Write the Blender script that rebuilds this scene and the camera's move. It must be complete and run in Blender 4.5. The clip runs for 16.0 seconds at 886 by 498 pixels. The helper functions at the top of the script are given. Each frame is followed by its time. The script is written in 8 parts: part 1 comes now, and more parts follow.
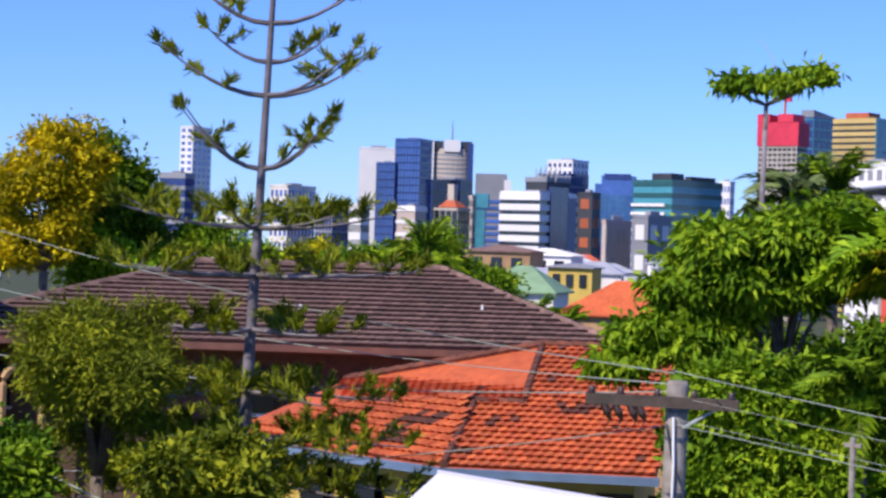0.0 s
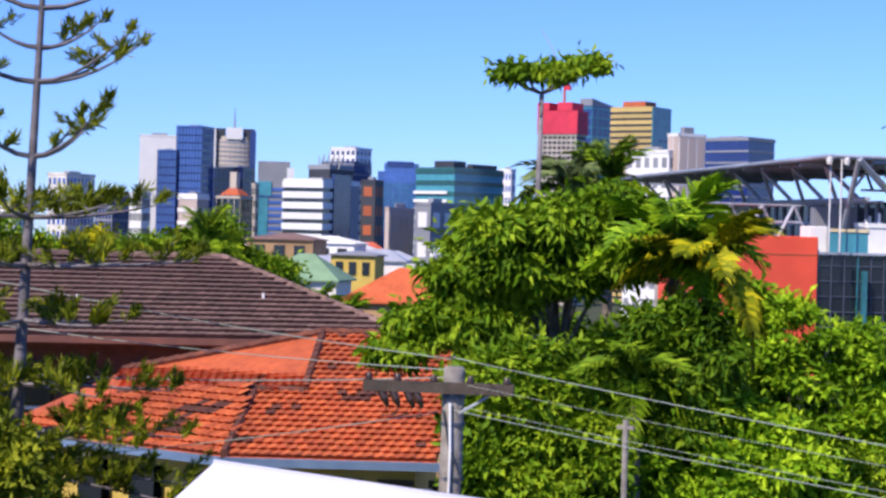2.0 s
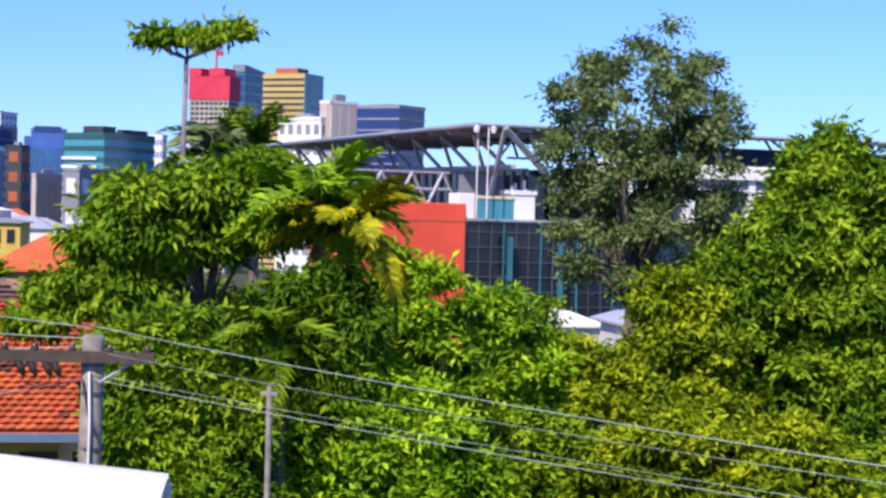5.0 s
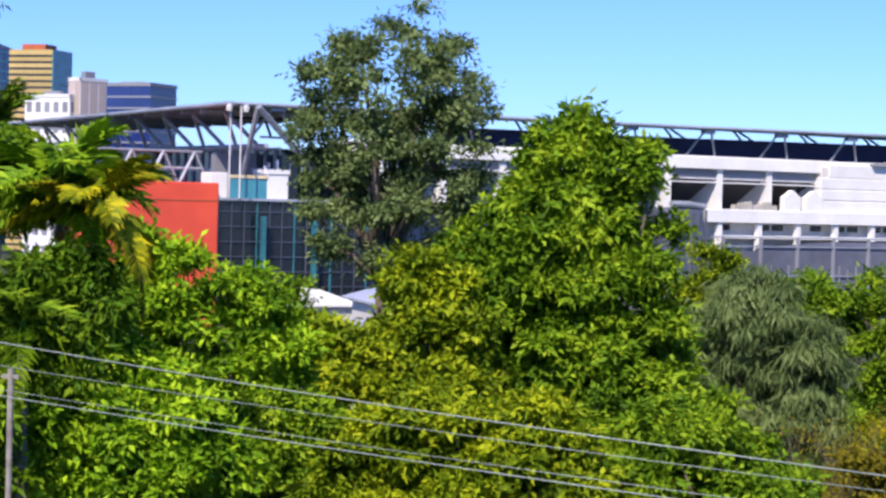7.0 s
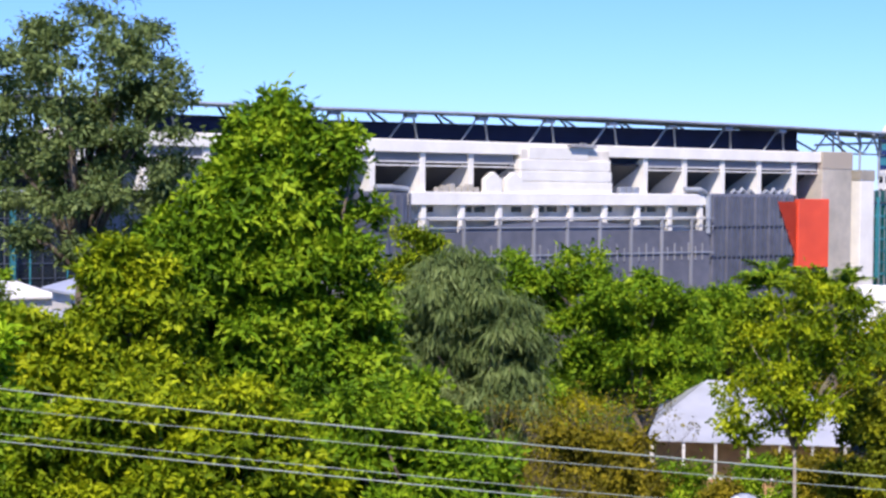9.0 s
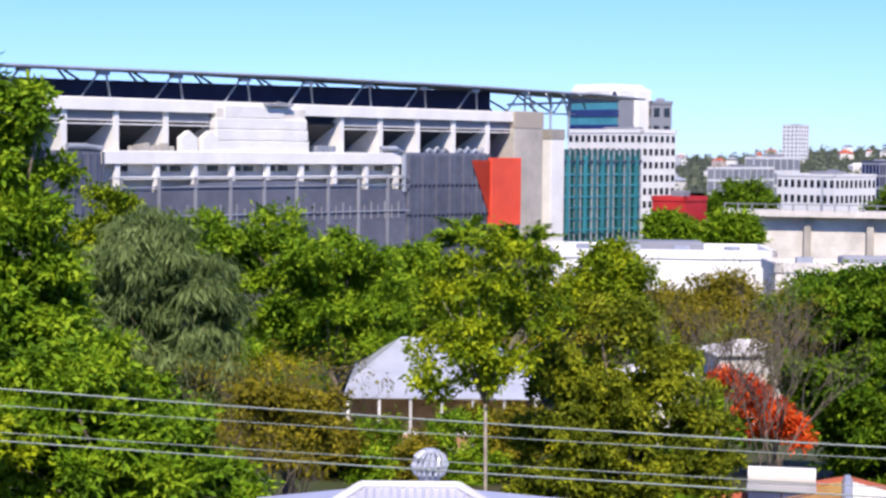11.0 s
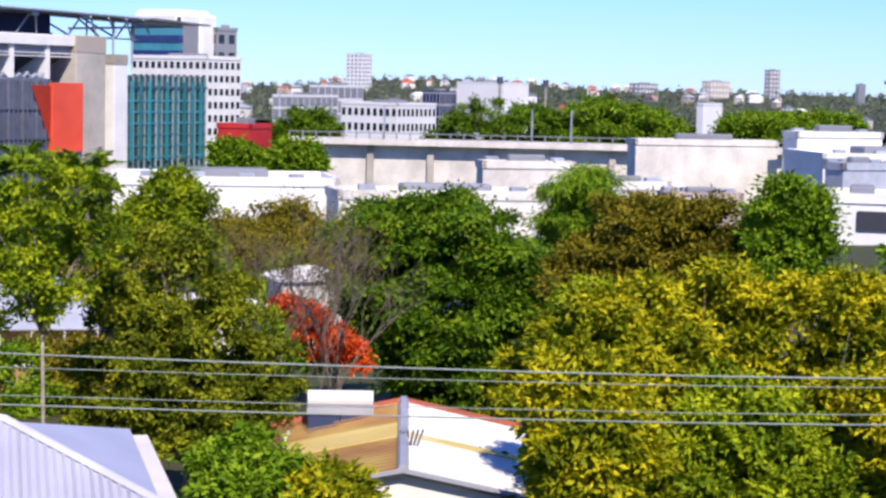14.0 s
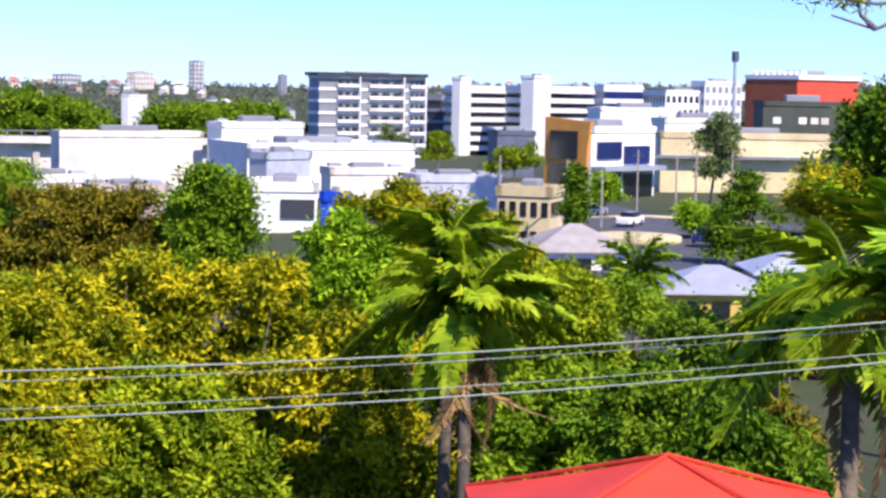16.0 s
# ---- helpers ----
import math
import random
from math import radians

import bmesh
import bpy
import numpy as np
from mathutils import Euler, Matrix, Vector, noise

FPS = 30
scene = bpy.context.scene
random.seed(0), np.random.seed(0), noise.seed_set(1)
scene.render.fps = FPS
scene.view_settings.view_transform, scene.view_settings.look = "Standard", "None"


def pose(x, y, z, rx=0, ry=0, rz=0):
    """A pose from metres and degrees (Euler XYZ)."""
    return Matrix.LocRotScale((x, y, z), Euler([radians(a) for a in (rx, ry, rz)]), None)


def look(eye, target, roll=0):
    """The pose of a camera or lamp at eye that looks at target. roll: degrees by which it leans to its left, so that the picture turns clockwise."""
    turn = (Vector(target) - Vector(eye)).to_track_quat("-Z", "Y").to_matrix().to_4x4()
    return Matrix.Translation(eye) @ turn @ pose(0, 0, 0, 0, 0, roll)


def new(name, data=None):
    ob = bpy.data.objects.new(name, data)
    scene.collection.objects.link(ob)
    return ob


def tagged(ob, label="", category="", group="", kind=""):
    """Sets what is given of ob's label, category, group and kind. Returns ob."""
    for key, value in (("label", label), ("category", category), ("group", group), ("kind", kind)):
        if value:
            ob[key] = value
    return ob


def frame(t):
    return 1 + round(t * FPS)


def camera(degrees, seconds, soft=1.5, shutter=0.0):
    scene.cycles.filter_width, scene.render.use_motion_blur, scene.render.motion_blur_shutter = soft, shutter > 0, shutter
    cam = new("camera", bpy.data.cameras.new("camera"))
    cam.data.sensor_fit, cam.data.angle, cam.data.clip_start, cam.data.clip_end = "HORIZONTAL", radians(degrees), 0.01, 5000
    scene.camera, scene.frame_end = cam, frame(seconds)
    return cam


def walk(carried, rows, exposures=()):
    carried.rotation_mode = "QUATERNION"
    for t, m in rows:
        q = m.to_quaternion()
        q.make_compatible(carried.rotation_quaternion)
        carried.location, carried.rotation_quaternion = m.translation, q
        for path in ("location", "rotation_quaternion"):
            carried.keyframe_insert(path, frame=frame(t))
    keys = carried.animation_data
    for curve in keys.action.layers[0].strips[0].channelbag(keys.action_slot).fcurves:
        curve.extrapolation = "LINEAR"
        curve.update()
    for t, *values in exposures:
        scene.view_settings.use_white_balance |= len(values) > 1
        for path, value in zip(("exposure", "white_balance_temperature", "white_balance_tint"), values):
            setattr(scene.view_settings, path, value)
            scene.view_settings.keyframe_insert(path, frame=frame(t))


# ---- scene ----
# Camera: a panning view from a raised deck, turning about the holder's body.
cam = camera(27.34, 16.0, soft=2.7)
EYE_Z, ARM = 12.0, 0.8
TURNS = [
    (0, -33.384, -0.259, 1.867),
    (0.5, -31.695, -0.299, 1.645),
    (1, -29.963, -0.351, 1.595),
    (1.5, -28.214, -0.399, 1.606),
    (2, -26.578, -0.441, 1.591),
    (2.5, -24.832, -0.486, 1.633),
    (3, -23.088, -0.542, 1.672),
    (3.5, -21.229, -0.691, 1.647),
    (4, -19.350, -0.850, 1.597),
    (6.5, -9.994, -1.564, 1.625),
    (7, -7.934, -1.620, 1.606),
    (7.5, -5.752, -1.687, 1.625),
    (8, -3.610, -1.737, 1.553),
    (8.5, -1.210, -1.815, 1.476),
    (9, 1.286, -1.915, 0.590),
    (11.3, 12.062, -3.249, 0.758),
    (11.5, 12.887, -3.325, 0.825),
    (12, 15.021, -3.415, 0.914),
    (12.5, 17.129, -3.486, 1.076),
    (13, 19.231, -3.705, 1.218),
    (13.5, 21.400, -4.314, 1.291),
    (14, 24.433, -5.172, 1.287),
    (14.5, 29.259, -5.410, 1.274),
    (15, 34.637, -5.009, 1.307),
    (15.5, 38.954, -5.036, 1.231),
    (16, 42.296, -5.069, 1.160),
]


def turned(t, az, pitch, lean):
    a = radians(az)
    return t, pose(ARM * math.sin(a), ARM * math.cos(a), EYE_Z, 90 + pitch, 0, -az) @ pose(0, 0, 0, 0, 0, lean)


walk(cam, [turned(*row) for row in TURNS], exposures=((0, 0.12, 6500, 17), (4, 0.25, 6500, 17), (9, 0.26, 6500, 17), (12.5, 0.14, 6500, 17), (13.0, 0.05, 6500, 17), (13.5, 0.07, 6500, 17), (14.0, 0.2, 6500, 17), (14.5, 0.4, 6500, 17), (16, 0.5, 6500, 17)))

# ---- light ----
SUN_AZ, SUN_EL = -170.0, 45.0
world = bpy.data.worlds.new("sky")
scene.world = world
world.use_nodes = True
wn = world.node_tree.nodes
sky = wn.new("ShaderNodeTexSky")
sky.sky_type = "NISHITA"
sky.sun_disc = False
sky.sun_elevation = radians(SUN_EL)
sky.sun_rotation = radians(SUN_AZ)
sky.air_density, sky.dust_density, sky.ozone_density = 1.0, 0.0, 6.0
wn["Background"].inputs["Strength"].default_value = 0.115
tint = wn.new("ShaderNodeMix")
tint.data_type, tint.blend_type = "RGBA", "MULTIPLY"
tint.inputs[0].default_value = 1.0
tint.inputs[7].default_value = (0.56, 0.82, 1.46, 1)
world.node_tree.links.new(sky.outputs[0], tint.inputs[6])
world.node_tree.links.new(tint.outputs[2], wn["Background"].inputs["Color"])
sun = new("sun", bpy.data.lights.new("sun", "SUN"))
sun.data.energy, sun.data.angle, sun.data.color = 5.0, radians(0.5), (1.0, 0.92, 0.78)
sa, se = radians(SUN_AZ), radians(SUN_EL)
sun.matrix_world = look((0, 0, 60), (-math.sin(sa) * math.cos(se), -math.cos(sa) * math.cos(se), 60 - math.sin(se)))

# ---- materials ----
def mat(name, c1, c2=None, scale=2.0, rough=0.75, bump=0.15, bscale=25.0, metal=0.0, vary=0.12, island=False, stain=0.25):
    """Two-scale procedural surface: a fine grain between two colours, broad stains, a bump, a shade for each piece."""
    m = bpy.data.materials.new(name)
    m.use_nodes = True
    nt = m.node_tree
    N, L = nt.nodes.new, nt.links.new
    b = nt.nodes["Principled BSDF"]
    c2 = c2 or tuple(v * 0.8 for v in c1)
    tc = N("ShaderNodeTexCoord")
    n1 = N("ShaderNodeTexNoise")
    n1.inputs["Scale"].default_value, n1.inputs["Detail"].default_value = scale, 6
    n2 = N("ShaderNodeTexNoise")
    n2.inputs["Scale"].default_value, n2.inputs["Detail"].default_value = scale * 0.13, 3
    n3 = N("ShaderNodeTexNoise")
    n3.inputs["Scale"].default_value, n3.inputs["Detail"].default_value = bscale, 4
    for n in (n1, n2, n3):
        L(tc.outputs["Object"], n.inputs["Vector"])
    r = N("ShaderNodeValToRGB")
    r.color_ramp.elements[0].position, r.color_ramp.elements[1].position = 0.32, 0.68
    r.color_ramp.elements[0].color, r.color_ramp.elements[1].color = (*c2, 1), (*c1, 1)
    L(n1.outputs["Fac"], r.inputs["Fac"])
    piece = N("ShaderNodeNewGeometry").outputs["Random Per Island"] if island else N("ShaderNodeObjectInfo").outputs["Random"]
    mr = N("ShaderNodeMapRange")
    mr.inputs["To Min"].default_value, mr.inputs["To Max"].default_value = 1 - vary, 1 + vary
    L(piece, mr.inputs["Value"])
    sr = N("ShaderNodeMapRange")
    sr.inputs["From Min"].default_value, sr.inputs["From Max"].default_value = 0.3, 0.7
    sr.inputs["To Min"].default_value, sr.inputs["To Max"].default_value = 1 - stain, 1 + stain * 0.4
    L(n2.outputs["Fac"], sr.inputs["Value"])
    mu = N("ShaderNodeMath")
    mu.operation = "MULTIPLY"
    L(mr.outputs[0], mu.inputs[0])
    L(sr.outputs[0], mu.inputs[1])
    vm = N("ShaderNodeVectorMath")
    vm.operation = "SCALE"
    L(r.outputs["Color"], vm.inputs[0])
    L(mu.outputs[0], vm.inputs["Scale"])
    L(vm.outputs[0], b.inputs["Base Color"])
    b.inputs["Roughness"].default_value, b.inputs["Metallic"].default_value = rough, metal
    if bump:
        bp = N("ShaderNodeBump")
        bp.inputs["Strength"].default_value, bp.inputs["Distance"].default_value = bump, 0.05
        L(n3.outputs["Fac"], bp.inputs["Height"])
        L(bp.outputs[0], b.inputs["Normal"])
    return m


def leafy(name, c1, c2, c3, gloss=0.12, through_light=0.14):
    """Foliage: each leaf takes its own shade between three greens; some light passes through."""
    m = bpy.data.materials.new(name)
    m.use_nodes = True
    nt = m.node_tree
    N, L = nt.nodes.new, nt.links.new
    b = nt.nodes["Principled BSDF"]
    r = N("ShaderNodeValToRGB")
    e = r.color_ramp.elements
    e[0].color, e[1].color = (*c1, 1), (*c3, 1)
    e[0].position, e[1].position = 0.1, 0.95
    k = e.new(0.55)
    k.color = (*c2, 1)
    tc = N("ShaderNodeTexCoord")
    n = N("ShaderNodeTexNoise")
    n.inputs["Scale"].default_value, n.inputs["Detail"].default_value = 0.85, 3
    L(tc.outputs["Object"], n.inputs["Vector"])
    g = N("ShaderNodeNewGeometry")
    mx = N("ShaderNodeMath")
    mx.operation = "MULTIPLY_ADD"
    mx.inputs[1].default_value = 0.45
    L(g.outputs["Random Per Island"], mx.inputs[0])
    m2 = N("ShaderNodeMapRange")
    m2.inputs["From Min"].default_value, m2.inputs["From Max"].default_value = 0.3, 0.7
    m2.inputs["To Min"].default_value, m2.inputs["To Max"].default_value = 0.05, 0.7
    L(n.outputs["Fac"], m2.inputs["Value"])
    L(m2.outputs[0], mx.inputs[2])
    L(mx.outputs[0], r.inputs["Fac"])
    L(r.outputs["Color"], b.inputs["Base Color"])
    b.inputs["Roughness"].default_value = 0.6
    b.inputs["Specular IOR Level"].default_value = gloss
    t = N("ShaderNodeBsdfTranslucent")
    vm = N("ShaderNodeVectorMath")
    vm.operation = "MULTIPLY"
    vm.inputs[1].default_value = (1.25, 1.2, 0.6)
    L(r.outputs["Color"], vm.inputs[0])
    L(vm.outputs[0], t.inputs["Color"])
    ms = N("ShaderNodeMixShader")
    ms.inputs[0].default_value = through_light
    L(b.outputs[0], ms.inputs[1])
    L(t.outputs[0], ms.inputs[2])
    L(ms.outputs[0], nt.nodes["Material Output"].inputs["Surface"])
    return m


def glazed(name, c, rough=0.12, spec=0.8, vary=0.3):
    m = mat(name, c, tuple(v * 0.75 for v in c), 0.4, rough, 0.0, 5, 0.0, vary, False, 0.2)
    m.node_tree.nodes["Principled BSDF"].inputs["Specular IOR Level"].default_value = spec
    return m


WHITE = mat("white_render", (0.87, 0.85, 0.8), (0.83, 0.81, 0.77), 1.5, 0.8, 0.1, 20, 0, 0.04, False, 0.1)
OFFWHITE = mat("offwhite_render", (0.8, 0.75, 0.67), (0.72, 0.68, 0.61), 1.5, 0.8, 0.1, 20)
WHITE_FAR = mat("far_white_wall", (0.8, 0.79, 0.77), (0.74, 0.73, 0.72), 0.08, 0.8, 0, 1, 0, 0.05, False, 0.1)
BEIGE_FAR = mat("far_beige_wall", (0.55, 0.47, 0.38), (0.48, 0.42, 0.35), 0.08, 0.8, 0, 1)
PINK_FAR = mat("far_pink_wall", (0.6, 0.48, 0.42), (0.52, 0.43, 0.38), 0.08, 0.8, 0, 1)
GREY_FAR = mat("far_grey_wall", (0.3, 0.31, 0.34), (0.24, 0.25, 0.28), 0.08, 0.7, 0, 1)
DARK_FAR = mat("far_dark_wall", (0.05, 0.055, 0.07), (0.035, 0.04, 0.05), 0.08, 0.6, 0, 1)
GOLD_FAR = mat("far_gold_spandrel", (0.62, 0.46, 0.16), (0.55, 0.4, 0.14), 0.08, 0.5, 0, 1)
RED_NET = mat("red_safety_net", (0.75, 0.04, 0.08), (0.6, 0.03, 0.07), 0.2, 0.7, 0, 1)
NAVY_GLASS = glazed("navy_glass", (0.016, 0.03, 0.15))
BLUE_GLASS = glazed("blue_glass", (0.06, 0.14, 0.45))
TEAL_GLASS = glazed("teal_glass", (0.05, 0.26, 0.32))
GREEN_GLASS = glazed("green_glass", (0.02, 0.13, 0.12))
DARK_GLASS = glazed("dark_glass", (0.015, 0.02, 0.028))
ORANGE_PANEL = mat("orange_panel", (0.85, 0.1, 0.045), (0.78, 0.085, 0.04), 0.3, 0.5, 0.03, 8)
RUST_PANEL = mat("rust_panel", (0.5, 0.12, 0.04), (0.42, 0.1, 0.035), 0.3, 0.6, 0.03, 8)
CONCRETE = mat("concrete", (0.5, 0.46, 0.39), (0.42, 0.39, 0.34), 0.6, 0.9, 0.2, 12)
STEEL = mat("galvanised_steel", (0.42, 0.45, 0.5), (0.33, 0.36, 0.41), 1.0, 0.5, 0.05, 15, 0.2)
DARK_STEEL = mat("dark_steel", (0.1, 0.12, 0.16), (0.075, 0.09, 0.12), 1.0, 0.5, 0.05, 15, 0.2)
NAVY_SHEET = mat("navy_roof_sheet", (0.02, 0.028, 0.11), (0.015, 0.02, 0.085), 0.5, 0.6, 0.05, 10)
GREY_SHEET = mat("grey_roof_sheet", (0.2, 0.22, 0.25), (0.16, 0.18, 0.21), 0.5, 0.5, 0.05, 10)
LOUVRE = mat("grey_louvre", (0.12, 0.135, 0.19), (0.09, 0.105, 0.15), 0.5, 0.5, 0.05, 10)
MESH_GREY = mat("grey_mesh_screen", (0.17, 0.175, 0.22), (0.13, 0.14, 0.18), 0.5, 0.6, 0.05, 10)
TIN = mat("pale_tin_roof", (0.62, 0.64, 0.68), (0.52, 0.54, 0.58), 0.8, 0.45, 0.05, 12, 0.3)
TIN_LILAC = mat("pale_lilac_tin", (0.6, 0.6, 0.68), (0.52, 0.52, 0.6), 0.8, 0.5, 0.05, 12, 0.2)
CREAM = mat("cream_wall", (0.72, 0.58, 0.33), (0.64, 0.52, 0.3), 1.2, 0.85, 0.1, 20)
YELLOW = mat("yellow_wall", (0.68, 0.48, 0.1), (0.6, 0.42, 0.09), 1.2, 0.85, 0.1, 20)
# brick with the eave's shade put into its colour, for the brown house wall
BRICK_SHADED = mat("shaded_brown_brick", (0.12, 0.065, 0.045), (0.085, 0.05, 0.035), 3, 0.9, 0.3, 20)
BRICK_TAN = mat("tan_brick_wall", (0.45, 0.28, 0.14), (0.36, 0.22, 0.11), 3, 0.9, 0.3, 20)
TILE_ORANGE = mat("terracotta_tile", (0.62, 0.13, 0.035), (0.45, 0.085, 0.025), 4, 0.75, 0.25, 30, 0, 0.22)
TILE_DARK = mat("lichen_terracotta_tile", (0.2, 0.06, 0.03), (0.09, 0.035, 0.025), 4, 0.85, 0.3, 30, 0, 0.3)
TILE_BROWN = mat("weathered_brown_tile", (0.25, 0.15, 0.12), (0.14, 0.085, 0.07), 3, 0.85, 0.3, 30, 0, 0.25)
TILE_RED = mat("faded_red_roof", (0.6, 0.13, 0.06), (0.5, 0.1, 0.05), 2, 0.8, 0.2, 20)
GUTTER_BLUE = mat("blue_grey_gutter", (0.2, 0.3, 0.45), (0.15, 0.23, 0.36), 2, 0.5, 0.05, 20)
TRIM_BROWN = mat("brown_trim", (0.18, 0.075, 0.05), (0.13, 0.055, 0.04), 2, 0.7, 0.1, 20)
WHITE_TRIM = mat("white_trim", (0.8, 0.79, 0.77), (0.7, 0.69, 0.67), 3, 0.6, 0.05, 20)
AWNING_WHITE = mat("white_awning_sheet", (0.82, 0.81, 0.83), (0.78, 0.77, 0.8), 0.6, 0.55, 0.03, 20)
AWNING_RED = mat("red_awning_cloth", (0.8, 0.06, 0.025), (0.72, 0.05, 0.02), 1.5, 0.7, 0.1, 30)
POLE_WOOD = mat("weathered_pole_timber", (0.42, 0.38, 0.33), (0.25, 0.22, 0.19), 6, 0.9, 0.4, 40)
ARM_WOOD = mat("dark_crossarm_timber", (0.09, 0.065, 0.05), (0.05, 0.04, 0.03), 6, 0.9, 0.4, 40)
WIRE_MAT = mat("old_cable", (0.36, 0.4, 0.35), (0.28, 0.32, 0.27), 3, 0.85, 0, 5)
PORCELAIN = mat("brown_porcelain", (0.06, 0.035, 0.025), None, 3, 0.3, 0, 5)
BARK = mat("grey_bark", (0.2, 0.16, 0.12), (0.1, 0.08, 0.06), 5, 0.95, 0.5, 20)
BARK_PALE = mat("pale_bark", (0.4, 0.35, 0.28), (0.25, 0.21, 0.17), 5, 0.95, 0.4, 20)
BARK_MAUVE = mat("smooth_grey_mauve_bark", (0.22, 0.2, 0.22), (0.13, 0.115, 0.12), 5, 0.9, 0.3, 20)
DRY = leafy("dry_frond", (0.25, 0.15, 0.06), (0.38, 0.24, 0.1), (0.5, 0.34, 0.15), 0.2)
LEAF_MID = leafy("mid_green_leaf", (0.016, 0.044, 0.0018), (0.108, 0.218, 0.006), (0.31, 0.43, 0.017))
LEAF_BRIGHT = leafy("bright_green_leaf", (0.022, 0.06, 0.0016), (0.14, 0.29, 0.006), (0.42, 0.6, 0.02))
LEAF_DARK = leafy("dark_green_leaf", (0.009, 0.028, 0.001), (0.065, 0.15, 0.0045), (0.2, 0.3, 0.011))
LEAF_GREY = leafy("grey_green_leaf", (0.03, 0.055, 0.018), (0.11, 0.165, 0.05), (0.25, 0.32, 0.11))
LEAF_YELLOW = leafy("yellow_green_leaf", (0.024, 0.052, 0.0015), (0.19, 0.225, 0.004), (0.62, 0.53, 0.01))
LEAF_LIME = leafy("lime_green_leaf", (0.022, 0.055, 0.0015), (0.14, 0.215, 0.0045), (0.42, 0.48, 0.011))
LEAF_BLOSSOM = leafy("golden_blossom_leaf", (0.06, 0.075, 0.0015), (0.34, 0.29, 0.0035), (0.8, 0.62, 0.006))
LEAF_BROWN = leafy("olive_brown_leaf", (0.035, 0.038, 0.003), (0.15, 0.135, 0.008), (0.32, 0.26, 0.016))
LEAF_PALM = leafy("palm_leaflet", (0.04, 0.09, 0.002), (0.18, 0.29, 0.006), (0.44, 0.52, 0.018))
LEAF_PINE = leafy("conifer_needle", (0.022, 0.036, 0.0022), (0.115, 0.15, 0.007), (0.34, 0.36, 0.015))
LEAF_RED = leafy("scarlet_blossom", (0.55, 0.05, 0.01), (0.75, 0.09, 0.015), (0.8, 0.16, 0.03))
GRASS = mat("scrubby_grass", (0.035, 0.06, 0.008), (0.06, 0.055, 0.018), 0.25, 0.95, 0.4, 2, 0, 0.1)
ASPHALT = mat("asphalt", (0.1, 0.1, 0.11), (0.08, 0.08, 0.085), 0.6, 0.9, 0.2, 20)

# ---- helpers for building ----
def land_rise(az):
    """Degrees by which the land on the right-hand side of the valley lies higher."""
    return float(np.interp(az % 360, (13.5, 18, 30, 40, 50, 58, 90, 150), (0.0, 0.047, 0.334, 0.563, 0.775, 0.92, 0.92, 0.0)))


def polar(az, d, z=0.0):
    """A place by its bearing from the deck (clockwise degrees), distance and height."""
    a = radians(az + (0.13 if 13.5 < az < 90 else 0.0))
    return Vector((d * math.sin(a), d * math.cos(a), z + d * math.tan(radians(land_rise(az)))))


def lerp_table(x, xs, ys):
    return float(np.interp(x, xs, ys))


def ground_z(d):
    return lerp_table(d, (0, 18, 30, 45, 60, 100, 150, 200, 300, 450, 1000, 2000, 5000),
                      (5, 4.2, 2.5, 0.5, -2, -4, -5.5, -6.5, -9.5, -14, -28, -38, -44))


def mesh_of(name, verts, faces, material=None, smooth=False):
    me = bpy.data.meshes.new(name)
    me.from_pydata([tuple(v) for v in verts], [], [tuple(f) for f in faces])
    if smooth:
        me.polygons.foreach_set("use_smooth", [True] * len(me.polygons))
    if material:
        me.materials.append(material)
    me.update()
    return me


def put(name, me, parent=None, m=None, label=""):
    ob = new(name, me)
    if parent is not None:
        ob.parent = parent
    if m is not None:
        ob.matrix_basis = m
    if label:
        ob["label"] = label
    return ob


def thing(name, at, label, category, group="", kind="", turn=0.0):
    ob = new(name)
    ob.empty_display_size = 0.2
    ob.matrix_basis = Matrix.Translation(at) @ Matrix.Rotation(turn, 4, "Z")
    return tagged(ob, label, category, group, kind)


